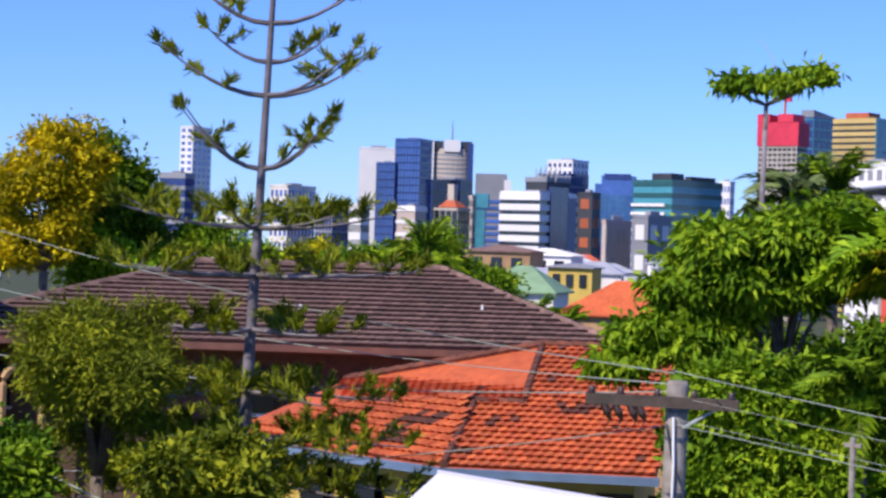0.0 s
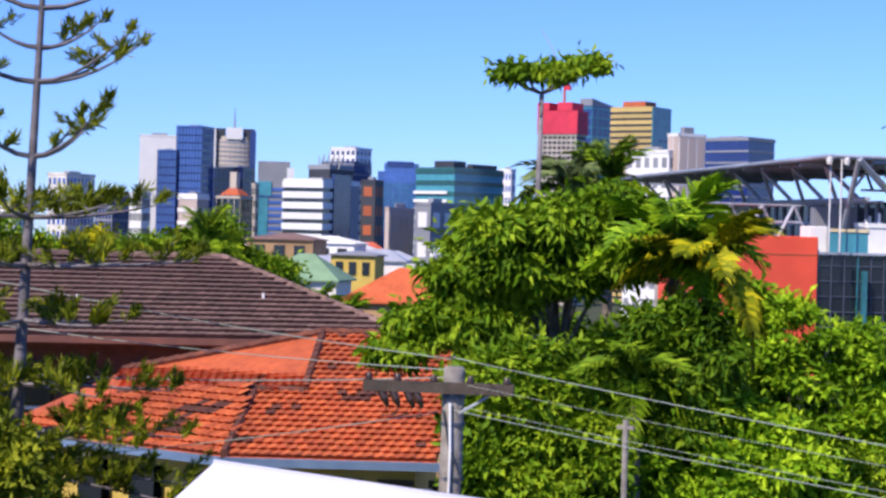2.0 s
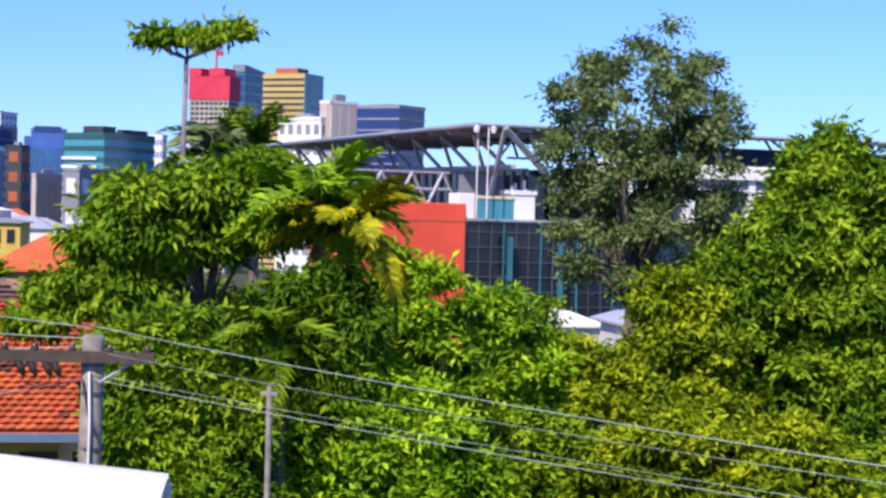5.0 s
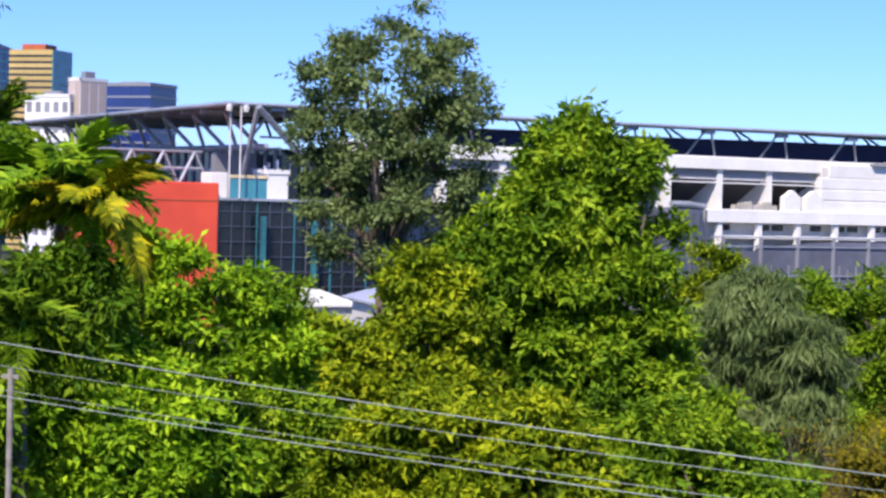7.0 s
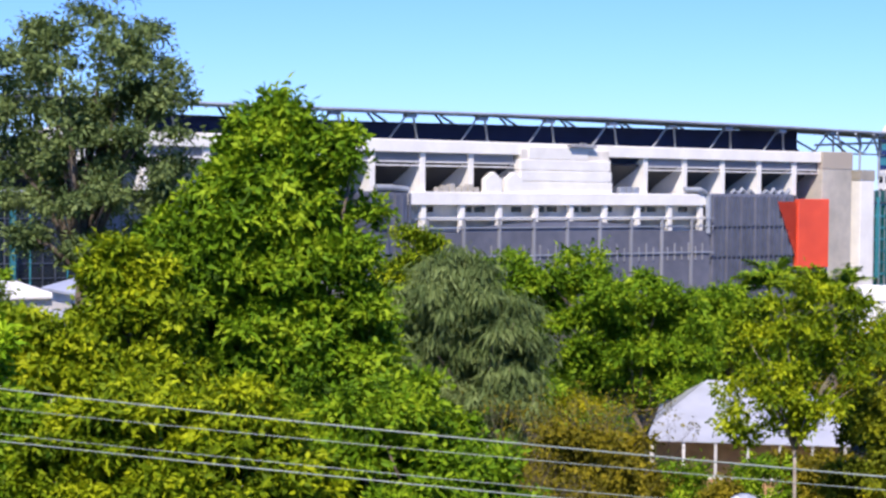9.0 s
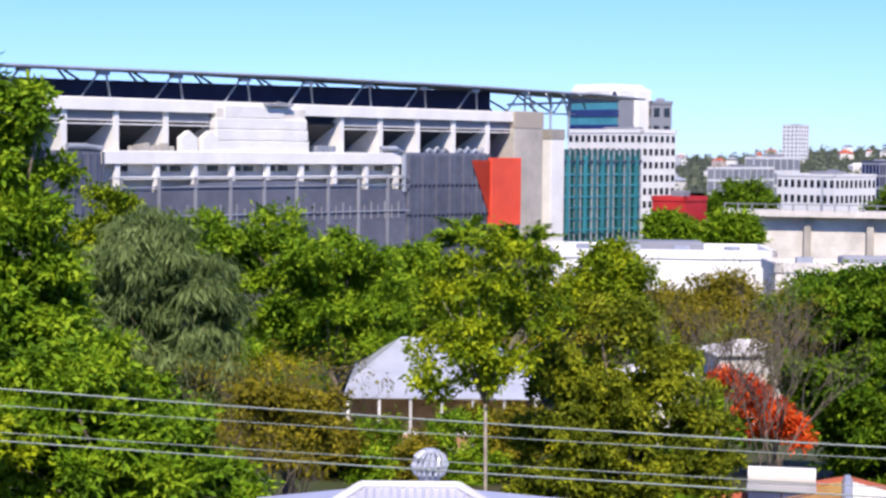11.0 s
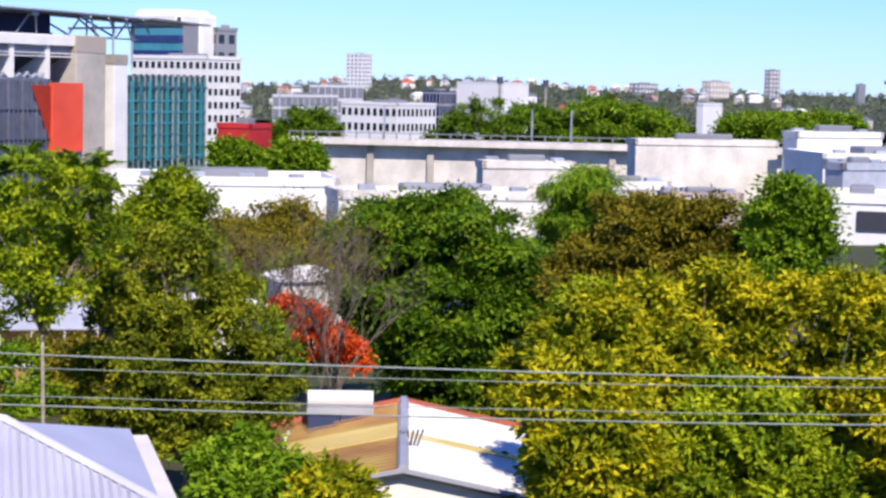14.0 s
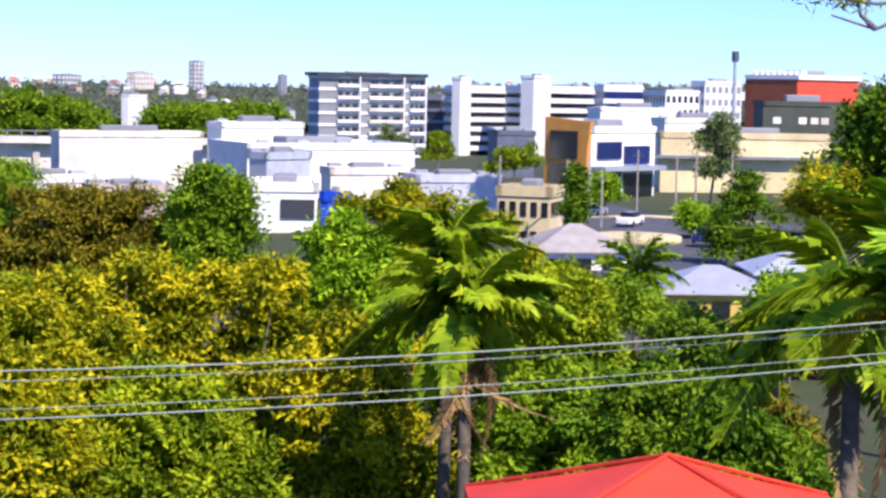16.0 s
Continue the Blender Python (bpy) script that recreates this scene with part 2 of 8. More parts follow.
class Shape:
    """Collects boxes, tubes and polygons into one mesh."""

    def __init__(self):
        self.v, self.f = [], []

    def add(self, verts, faces):
        n = len(self.v)
        self.v += [tuple(p) for p in verts]
        self.f += [tuple(i + n for i in f) for f in faces]
        return self

    def box(self, x0, y0, z0, x1, y1, z1, m=None):
        c = [(x, y, z) for x in (x0, x1) for y in (y0, y1) for z in (z0, z1)]
        if m is not None:
            c = [m @ Vector(p) for p in c]
        return self.add(c, [(0, 1, 3, 2), (4, 6, 7, 5), (0, 4, 5, 1), (2, 3, 7, 6), (0, 2, 6, 4), (1, 5, 7, 3)])

    def bevel_box(self, x0, y0, z0, x1, y1, z1, b):
        """A box with its upright edges and its top edges taken off."""
        ring = [(x0 + b, y0), (x1 - b, y0), (x1, y0 + b), (x1, y1 - b), (x1 - b, y1), (x0 + b, y1), (x0, y1 - b), (x0, y0 + b)]
        top = [(min(max(x, x0 + b), x1 - b), min(max(y, y0 + b), y1 - b)) for x, y in ring]
        v = [(x, y, z0) for x, y in ring] + [(x, y, z1 - b) for x, y in ring] + [(x, y, z1) for x, y in top]
        f = [(i, (i + 1) % 8, 8 + (i + 1) % 8, 8 + i) for i in range(8)] + [(8 + i, 8 + (i + 1) % 8, 16 + (i + 1) % 8, 16 + i) for i in range(8)]
        return self.add(v, f + [tuple(range(7, -1, -1)), tuple(range(16, 24))])

    def tube(self, pts, radii, sides=6, cap=True):
        pts = [Vector(p) for p in pts]
        v, f = [], []
        for i, p in enumerate(pts):
            d = (pts[min(i + 1, len(pts) - 1)] - pts[max(i - 1, 0)]).normalized()
            a = d.orthogonal().normalized() if abs(d.z) > 0.95 else d.cross(Vector((0, 0, 1))).normalized()
            b = d.cross(a)
            r = radii[i] if isinstance(radii, (list, tuple)) else radii
            v += [p + r * (math.cos(2 * math.pi * k / sides) * a + math.sin(2 * math.pi * k / sides) * b) for k in range(sides)]
        for i in range(len(pts) - 1):
            for k in range(sides):
                f.append((i * sides + k, i * sides + (k + 1) % sides, (i + 1) * sides + (k + 1) % sides, (i + 1) * sides + k))
        if cap:
            f += [tuple(range(sides - 1, -1, -1)), tuple(range((len(pts) - 1) * sides, len(pts) * sides))]
        return self.add(v, f)

    def slab(self, poly, t):
        """A flat polygon in space given a thickness t straight down."""
        n = len(poly)
        v = [tuple(p) for p in poly] + [(p[0], p[1], p[2] - t) for p in poly]
        return self.add(v, [tuple(range(n)), tuple(range(2 * n - 1, n - 1, -1))] + [(i, n + i, n + (i + 1) % n, (i + 1) % n) for i in range(n)])

    def prism(self, ring, z0, z1):
        n = len(ring)
        v = [(x, y, z0) for x, y in ring] + [(x, y, z1) for x, y in ring]
        return self.add(v, [(i, (i + 1) % n, n + (i + 1) % n, n + i) for i in range(n)] + [tuple(range(n - 1, -1, -1)), tuple(range(n, 2 * n))])

    def part(self, name, material, parent=None, label="", m=None, smooth=False):
        return put(name, mesh_of(name, self.v, self.f, material, smooth), parent, m, label)


def leaf_mesh(name, pos, along, length, width, material, rng, fold=0.25, face=None):
    """Many folded leaves: each has a base, two shoulders and a tip, and lies along its own direction."""
    n = len(pos)
    along = along / np.maximum(np.linalg.norm(along, axis=1, keepdims=True), 1e-6)
    rnd = rng.normal(size=(n, 3))
    side = np.cross(along, rnd if face is None else face + rnd * 0.55)
    side /= np.maximum(np.linalg.norm(side, axis=1, keepdims=True), 1e-6)
    nor = np.cross(side, along)
    ln = (length * rng.uniform(0.6, 1.3, n))[:, None]
    wd = (width * rng.uniform(0.6, 1.3, n))[:, None]
    v = np.empty((n, 4, 3))
    v[:, 0] = pos
    v[:, 1] = pos + along * ln * 0.45 + side * wd * 0.5 + nor * wd * fold
    v[:, 2] = pos + along * ln
    v[:, 3] = pos + along * ln * 0.45 - side * wd * 0.5 + nor * wd * fold
    me = bpy.data.meshes.new(name)
    me.vertices.add(4 * n)
    me.vertices.foreach_set("co", v.reshape(-1))
    tri = np.arange(n)[:, None] * 4 + np.array([[0, 1, 2, 0, 2, 3]])
    me.loops.add(6 * n)
    me.loops.foreach_set("vertex_index", tri.reshape(-1).astype(np.int32))
    me.polygons.add(2 * n)
    me.polygons.foreach_set("loop_start", np.arange(0, 6 * n, 3, dtype=np.int32))
    me.materials.append(material)
    me.update()
    me.validate()
    return me


def crown_points(lobes, clumps, per, spread, rng, inner=0.6):
    """Leaf places: clumps scattered over the outer shells of rounded lobes, with gaps between them."""
    lobes = np.array(lobes, float)
    vol = (lobes[:, 3] * lobes[:, 4] * lobes[:, 5]) ** (2 / 3)
    pick = rng.choice(len(lobes), clumps, p=vol / vol.sum())
    d = rng.normal(size=(clumps, 3))
    d /= np.linalg.norm(d, axis=1, keepdims=True)
    d[:, 2] = np.where((d[:, 2] < -0.15) & (rng.random(clumps) < 0.72), -d[:, 2], d[:, 2])
    r = inner + (1.1 - inner) * rng.random(clumps) ** 0.6
    r = np.where(rng.random(clumps) < 0.3, r * rng.uniform(0.4, 0.85, clumps), r)
    c = lobes[pick, :3] + d * r[:, None] * lobes[pick, 3:]
    size = spread * rng.uniform(0.5, 1.4, clumps)
    off = rng.normal(size=(clumps, per, 3)) * size[:, None, None] * np.array([0.6, 0.6, 0.42])
    pos = (c[:, None, :] + off).reshape(-1, 3)
    out = off.reshape(-1, 3) / spread + rng.normal(size=(clumps * per, 3)) * 0.5
    face = d + rng.normal(size=d.shape) * 0.42
    return pos, out, c, np.repeat(face, per, 0)


def tree(name, label, at, lobes, leaf, clumps, per, spread, size, trunk=None, bark=None, seed=1, droop=0.3, category="tree", group="", inner=0.6, wide=0.45, limbs=9):
    """A tree on its base: tapered trunk, limbs that reach for the lobes, twigs, and a crown of many leaves. Lobes are local to the base."""
    rng = np.random.default_rng(seed)
    th = thing(name, at, label, category, group)
    pos, out, cen, face = crown_points(lobes, clumps, per, spread, rng, inner)
    out[:, 2] -= droop
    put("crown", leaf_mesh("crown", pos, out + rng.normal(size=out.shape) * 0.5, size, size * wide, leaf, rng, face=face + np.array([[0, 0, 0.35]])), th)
    h = max(l[2] for l in lobes)
    tr = trunk or 0.01 * h + 0.035
    s = Shape()
    fork = Vector((np.mean([l[0] for l in lobes]) * 0.4, np.mean([l[1] for l in lobes]) * 0.4, max(0.3, min(l[2] - l[5] * 0.6 for l in lobes))))
    s.tube([(0, 0, -0.6), (0, 0, fork.z * 0.4), fork], [tr * 1.25, tr, tr * 0.8], 8)
    lim = rng.choice(len(cen), min(limbs, len(cen)), replace=False)
    for k in lim:
        e = Vector(cen[k])
        mid = fork.lerp(e, 0.5) + Vector((0, 0, 0.12 * (e - fork).length))
        s.tube([fork, mid, e], [tr * 0.55, tr * 0.32, tr * 0.1], 5)
    s.part("trunk", bark or BARK, th, smooth=True)
    return th

# ---- ground ----
def make_ground():
    rings = [0.0, 4, 8, 12, 18, 24, 30, 38, 45, 52, 60, 80, 100, 125, 150, 175, 200, 250, 300, 375, 450, 700, 1000, 1500, 2000, 3000, 4900]
    n = 96
    v, f = [(0, 0, ground_z(0))], []
    for d in rings[1:]:
        for k in range(n):
            az = 360.0 * k / n
            p = polar(az, d, ground_z(d))
            p.z -= max(0.0, d - 600) * math.tan(radians(land_rise(az)))
            amp = 0.0 if d > 1500 else min(0.6, d * 0.006)
            v.append((p.x, p.y, p.z + amp * noise.noise(Vector((p.x * 0.05, p.y * 0.05, 0)))))
    f += [(0, 1 + (k + 1) % n, 1 + k) for k in range(n)]
    for i in range(len(rings) - 2):
        a, b = 1 + i * n, 1 + (i + 1) * n
        f += [(a + k, a + (k + 1) % n, b + (k + 1) % n, b + k) for k in range(n)]
    tagged(put("ground", mesh_of("ground", v, f, GRASS, True)), "scrubby green and dry brown sloping ground", "ground", kind="structure")


make_ground()

# ---- the stadium across the valley ----
def make_stadium():
    """Local x runs along the street front, y goes back to the pitch; heights are the world's."""
    st = thing("stadium", (-73.0, 284.0, 0.0), "large white concrete football stadium with a dark steel truss roof", "stadium", turn=math.atan2(0.610, 0.792))

    def P(name, mat_, s, label="", parent=None):
        return s.part(name, mat_, parent or st, label)

    # roof: two wings that meet at the corner, thin edge towards the street
    s = Shape()
    s.slab([(-3, -2.4, 26.2), (70, -2.4, 26.2), (140, -2.4, 26.7), (200, -2.4, 26.5), (238, -2.4, 26.0), (238, 34, 27.6), (140, 34, 28.2), (36, 34, 27.8)], 0.7)
    roof = P("roof", GREY_SHEET, s, "pale grey sheet roof with a thin front edge")
    s = Shape().slab([(-3, -2.4, 26.2), (36, 34, 27.8), (36, 118, 27.0), (-3, 118, 25.6)], 0.7)
    P("side_roof", GREY_SHEET, s, "pale grey sheet roof with a thin front edge")
    # gutter edge and ribs under the roof
    P("fascia", STEEL, Shape().tube([(-3, -2.6, 25.9), (70, -2.6, 25.9), (140, -2.6, 26.4), (200, -2.6, 26.2), (238, -2.6, 25.7)], 0.35, 6), "", roof)
    P("fascia", STEEL, Shape().tube([(-3.2, -5, 25.8), (-3.2, 118, 25.2)], 0.35, 6), "", roof)
    for k in range(15):
        x = 10 + k * 8.6
        P("rib", STEEL, Shape().box(-2.5, x - 0.25, 24.7, 24, x + 0.25, 25.3), "", roof)
    # navy sheet wall behind the trusses
    s = Shape().add([(40, 7, 20.2), (212, 7, 20.2), (212, 7, 25.9), (140, 7, 24.9), (40, 7, 23.9), (40, 8, 20.2), (212, 8, 20.2), (212, 8, 25.9), (140, 8, 24.9), (40, 8, 23.9)],
                    [(0, 1, 2, 3, 4), (9, 8, 7, 6, 5), (0, 5, 6, 1), (1, 6, 7, 2), (2, 7, 8, 3), (3, 8, 9, 4), (4, 9, 5, 0)])
    P("roof_wall", NAVY_SHEET, s, "navy blue sheet wall under the roof")
    # inverted V struts along the front
    x = 6.0
    while x < 234:
        top = 25.6 if x < 100 else 25.9
        for sx in (-3.4, 3.4):
            P("strut", STEEL, Shape().tube([(x + sx * 0.2, -1.6, top), (x + sx, 0.5, 20.9)], 0.22, 6))
        P("bracket", STEEL, Shape().box(x - 1.2, -2.2, 25.0, x + 1.2, -1.0, 25.7))
        for sx in (-3.0, 3.0):
            P("back_strut", DARK_STEEL, Shape().tube([(x + 8 + sx * 0.2, 22, 27.0), (x + 8 + sx, 12, 21.5)], 0.25, 5))
        x += 17.3
    P("truss_chord", STEEL, Shape().tube([(4, 0.5, 20.9), (236, 0.5, 20.9)], 0.22, 6))
    P("truss_chord", DARK_STEEL, Shape().tube([(4, 14, 24.4), (212, 14, 24.6)], 0.25, 6))
    # side trusses behind the corner
    for k in range(8):
        y = 8 + k * 14
        for sy in (-4.5, 4.5):
            P("side_strut", STEEL, Shape().tube([(1.0, y, 25.0), (5, y + sy, 19.5)], 0.35, 6))
    P("side_chord", STEEL, Shape().tube([(5, 0, 19.5), (5, 116, 19.5)], 0.4, 6))
    P("mast_strut", STEEL, Shape().tube([(2, -3, 25.5), (18, 4, 13.5)], 0.55, 6), "heavy grey steel raking strut")
    P("mast_strut", STEEL, Shape().tube([(2, -3, 25.5), (3, 6, 12.5)], 0.45, 6), "heavy grey steel raking strut")
    for dx in (-0.9, 0.9):
        P("mast", WHITE_TRIM, Shape().tube([(-2.4 + dx, -4.5, 11), (-2.4 + dx, -4.5, 25.4)], 0.14, 6))
        s = Shape()
        for i in range(5):
            a = -math.pi / 2 + i * math.pi / 4
            s.tube([(-2.4 + dx * 1.6, -5.2, 25.0 + 0.5 * math.sin(a) - 0.06), (-2.4 + dx * 1.6, -5.2, 25.0 + 0.5 * math.sin(a) + 0.2)], 0.2 + 0.35 * math.cos(a), 8)
        P("floodlight", WHITE, s)
    # dark glazed stand side under the side roof
    P("side_wall", CONCRETE, Shape().box(8, 60, -12, 12, 118, 19.5), "pale concrete end wall")
    P("side_glazing", DARK_GLASS, Shape().box(9, 3, 8, 12, 60, 19.2))
    for k in range(14):
        P("mullion", STEEL, Shape().box(8.6, 5 + k * 4, 8, 9, 5.3 + k * 4, 19))
    for z in (12.5, 15.8, 19.2):
        P("side_rail", STEEL, Shape().box(8.4, 3, z - 0.2, 9, 60, z + 0.2))
    # white ring beam and the raked stand beneath it
    P("ring_beam", WHITE, Shape().bevel_box(18, -0.6, 18.7, 211.5, 3, 21.0, 0.15), "broad white painted concrete band")
    # The near-black colour carries the shade beneath the raked seating
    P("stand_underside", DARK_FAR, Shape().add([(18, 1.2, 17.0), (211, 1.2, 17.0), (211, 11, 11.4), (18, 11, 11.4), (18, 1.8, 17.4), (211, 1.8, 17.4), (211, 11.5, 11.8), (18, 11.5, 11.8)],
      [(0, 1, 2, 3), (7, 6, 5, 4), (0, 4, 5, 1), (2, 6, 7, 3), (0, 3, 7, 4), (1, 5, 6, 2)]), "raked underside of the seating, coloured dark for shade")
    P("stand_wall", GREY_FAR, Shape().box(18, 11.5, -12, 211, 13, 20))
    for k in range(-5, 11):
        xx = 85.1 + 11.8 * k
        if 119 < xx < 146 or xx > 206:
            continue
        P("fin", WHITE, Shape().add([(xx - 0.6, 0, 18.7), (xx - 0.6, 1.0, 18.7), (xx - 0.6, 10.5, 11.2), (xx - 0.6, 0, 11.2), (xx + 0.6, 0, 18.7), (xx + 0.6, 1.0, 18.7), (xx + 0.6, 10.5, 11.2), (xx + 0.6, 0, 11.2)],
          [(0, 3, 2, 1), (4, 5, 6, 7), (0, 1, 5, 4), (1, 2, 6, 5), (2, 3, 7, 6), (3, 0, 4, 7)]))
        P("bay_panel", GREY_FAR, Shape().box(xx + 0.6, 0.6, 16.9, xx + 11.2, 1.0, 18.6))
        for z in (16.2, 16.9):
            P("bay_rail", WHITE_TRIM, Shape().box(xx + 0.6, 0.2, z - 0.14, xx + 11.2, 0.5, z + 0.14))
    # stepped white plant room on the terrace
    for i, (z0, z1, o) in enumerate(((11.3, 13.4, 0.0), (13.6, 15.6, 0.15), (15.8, 17.8, 0.3), (18.0, 20.4, 0.45))):
        P("plant_room_tier", WHITE, Shape().bevel_box(120 + o + (2 if i == 3 else 0), -1.5 + o, z0, 145 - o - (6 if i == 3 else 0), 6, z1, 0.12))
    P("plant_room_core", OFFWHITE, Shape().box(120.6, -0.9, 11, 144.4, 5.5, 19.8))
    s = Shape()
    s.box(133, -2, 20.4, 140, 0, 20.9).box(136, -2, 20.9, 137, -1, 21.3)
    P("roof_vent", GREY_FAR, s)
    for x in (111.0, 116.3):
        P("terrace_hut", WHITE, Shape().add([(x, -1.8, 11.3), (x + 4, -1.8, 11.3), (x + 4, -1.8, 13.8), (x + 2, -1.8, 15.2), (x, -1.8, 13.8), (x, -0.4, 11.3), (x + 4, -0.4, 11.3), (x + 4, -0.4, 13.8), (x + 2, -0.4, 15.2), (x, -0.4, 13.8)],
          [(0, 1, 2, 3, 4), (9, 8, 7, 6, 5), (1, 6, 7, 2), (2, 7, 8, 3), (3, 8, 9, 4), (4, 9, 5, 0), (0, 5, 6, 1)]), "small white gabled hut")
    for k in range(7):
        P("air_unit", CONCRETE, Shape().bevel_box(99 + k * 1.5, -1.8, 11.3, 100.3 + k * 1.5, -0.6, 12.2 + 0.3 * (k % 3), 0.08))
    for k in range(3):
        P("air_unit", STEEL, Shape().bevel_box(147 + k * 1.9, -1.8, 11.3, 148.6 + k * 1.9, -0.6, 12.6, 0.08))
    # terrace band, windows behind columns
    P("terrace_band", WHITE, Shape().bevel_box(92.5, -2, 8.9, 173, 1, 11.3, 0.12), "white painted terrace edge")
    P("lower_wall", OFFWHITE, Shape().box(92.5, 1, -12, 173, 11, 8.9))
    for k in range(9):
        x = 96 + k * 9.4
        P("column", WHITE, Shape().box(x - 0.5, -1.6, -11, x + 0.5, -0.6, 8.9))
        for j in (1.6, 5.0):
            if (k * 2 + int(j)) % 5:
                P("window", DARK_GLASS, Shape().box(x + j, 0.85, 7.4, x + j + 2.6, 1.05, 8.5))
        P("ledge", WHITE, Shape().box(x, -1.2, 5.9, x + 9.4, 1, 6.5))
    # mesh screen in front, with posts and a top rail
    for k in range(9):
        x = 96 + k * 8.9
        P("screen_post", GREY_FAR, Shape().box(x - 0.25, -2.9, -12, x + 0.25, -2.4, 6.3))
    P("mesh_screen", MESH_GREY, Shape().box(93, -2.4, -12, 173, -2.2, 3.6), "grey woven mesh screen on steel posts")
    s = Shape()
    for k in range(12):
        x0, x1 = 104 + k * 4.5, 108.5 + k * 4.5
        h = lambda q: 4.1 + 1.6 * math.sin(max(0.0, min(1.0, (q - 104) / 54)) * math.pi)
        s.add([(x0, -2.4, 3.6), (x1, -2.4, 3.6), (x1, -2.4, h(x1)), (x0, -2.4, h(x0)), (x0, -2.2, 3.6), (x1, -2.2, 3.6), (x1, -2.2, h(x1)), (x0, -2.2, h(x0))], [(0, 1, 2, 3), (7, 6, 5, 4), (3, 2, 6, 7)])
    P("mesh_sail", MESH_GREY, s)
    for z in (4.5, 6.2, -1.0):
        P("screen_rail", STEEL, Shape().box(93, -2.8, z - 0.12, 174, -2.6, z + 0.12))
    for k in range(36):
        P("screen_bar", GREY_FAR, Shape().box(97 + k * 2.1, -2.75, -2.6, 97.15 + k * 2.1, -2.5, 0.2 + 0.8 * (k % 2)))
    # louvred stair boxes at both ends of the terrace
    for x0, x1 in ((83.9, 92.8), (174.3, 202.0)):
        P("louvre_box", LOUVRE, Shape().bevel_box(x0, -1.5, -12, x1, 5, 11.4, 0.7), "slate grey louvred stair tower")
        n = int((x1 - x0) / 1.5)
        for k in range(n + 1):
            x = x0 + 0.3 + k * (x1 - x0 - 0.6) / n
            P("louvre_blade", LOUVRE if k % 3 else MESH_GREY, Shape().box(x - 0.14, -2.0, -12, x + 0.14, -1.5, 11.0))
        for z in (-2.0, 4.5):
            P("louvre_rail", DARK_STEEL, Shape().box(x0, -1.9, z - 0.15, x1, -1.5, z + 0.15))
    for a, b in (((173, -2, 6), (173, -2, 11.2)), ((92.8, -1, 11.6), (85, -1, 12.0))):
        P("duct", STEEL, Shape().tube([a, ((a[0] + b[0]) / 2, a[1], b[2]), b], 0.6, 8))
    P("duct", STEEL, Shape().tube([(172.5, -2.3, 3), (172.5, -2.3, 11.2), (170, -2.3, 12.2), (166.5, -1, 12.2)], 0.55, 8), "bent white air duct")
    for k in range(8):
        s = Shape()
        s.tube([(183 + k * 2.6, 1, 11.4), (184.2 + k * 2.6, 1, 12.1 + 0.4 * (k % 2)), (185.4 + k * 2.6, 1, 11.4)], 0.45, 6)
        P("roof_duct", STEEL, s)
    P("orange_panel", ORANGE_PANEL, Shape().bevel_box(201.5, -2.7, -5, 212.0, -1.4, 10.4, 0.1), "flat orange-red cladding panel")
    P("orange_return", ORANGE_PANEL, Shape().add([(195.0, -2.12, 9.8), (201.5, -2.12, 9.8), (201.5, -2.12, -3)], [(0, 2, 1), (0, 1, 2)]))
    # concrete lift tower, white pier and the green glass hall
    P("lift_tower", CONCRETE, Shape().bevel_box(211.5, -1, -12, 222.0, 9, 21.2, 0.12), "tall bare beige concrete lift tower")
    P("tower_cap", BEIGE_FAR, Shape().box(211.4, -1.1, 17.3, 222.1, 9.1, 21.0))
    # dark block set back between tower and pier, coloured as the gap's shadow
    P("shadow_gap", DARK_GLASS, Shape().box(222, 2, -12, 225.5, 9, 17))
    P("pier", WHITE, Shape().bevel_box(225.3, -1, -12, 230.2, 8, 14.8, 0.1), "white rendered pier")
    P("pier_cap", CONCRETE, Shape().box(225.2, -1.1, 14.8, 230.3, 8.1, 17.2))
    for x in (226, 233):
        P("canopy_post", STEEL, Shape().tube([(x, 0, 15), (x, 0, 25.6)], 0.3, 6))
    for k in range(4):
        P("canopy_brace", STEEL, Shape().tube([(214 + k * 6.5, -3, 25.4), (220 + k * 6.5, 0, 20.5 + 2.0 * (k % 2))], 0.25, 6))
    P("canopy_beam", STEEL, Shape().tube([(210, 0, 22.6), (252, 0, 24.6)], 0.3, 6))
    P("canopy", GREY_SHEET, Shape().slab([(236, -5, 26.0), (262, -2, 25.4), (262, 20, 25.8), (236, 30, 27.0)], 0.4))
    P("glass_hall", GREEN_GLASS, Shape().box(231.0, 0, -12, 262.5, 16, 12.5), "green glass curtain-walled hall")
    P("hall_cornice", DARK_STEEL, Shape().box(230.6, -0.6, 9.4, 263, 16, 9.9), "", )
    for k in range(15):
        P("hall_mullion", STEEL, Shape().box(231 + k * 2.25, -0.4, -12, 231.22 + k * 2.25, 0.0, 12.5))
    for k in range(8):
        P("hall_transom", TEAL_GLASS, Shape().box(231, -0.3, -10 + k * 2.7, 262.5, 0.0, -9.5 + k * 2.7))
    for k in range(9):
        P("hall_fin", TEAL_GLASS, Shape().box(232 + k * 3.5, -1.2, -8, 232.2 + k * 3.5, -0.2, 11))
    # orange box and glazed entry at the near corner
    P("orange_box", ORANGE_PANEL, Shape().bevel_box(-24, -2, -12, -3.9, 16, 13.3, 0.15), "orange-red clad box with one horizontal joint")
    P("box_joint", RUST_PANEL, Shape().box(-24.05, -2.06, 10.35, -3.85, -1.9, 10.55))
    P("entry_glass", DARK_GLASS, Shape().box(-3.9, -1, -12, 24, 16, 10.9), "dark green glazed entry wall with a square grid")
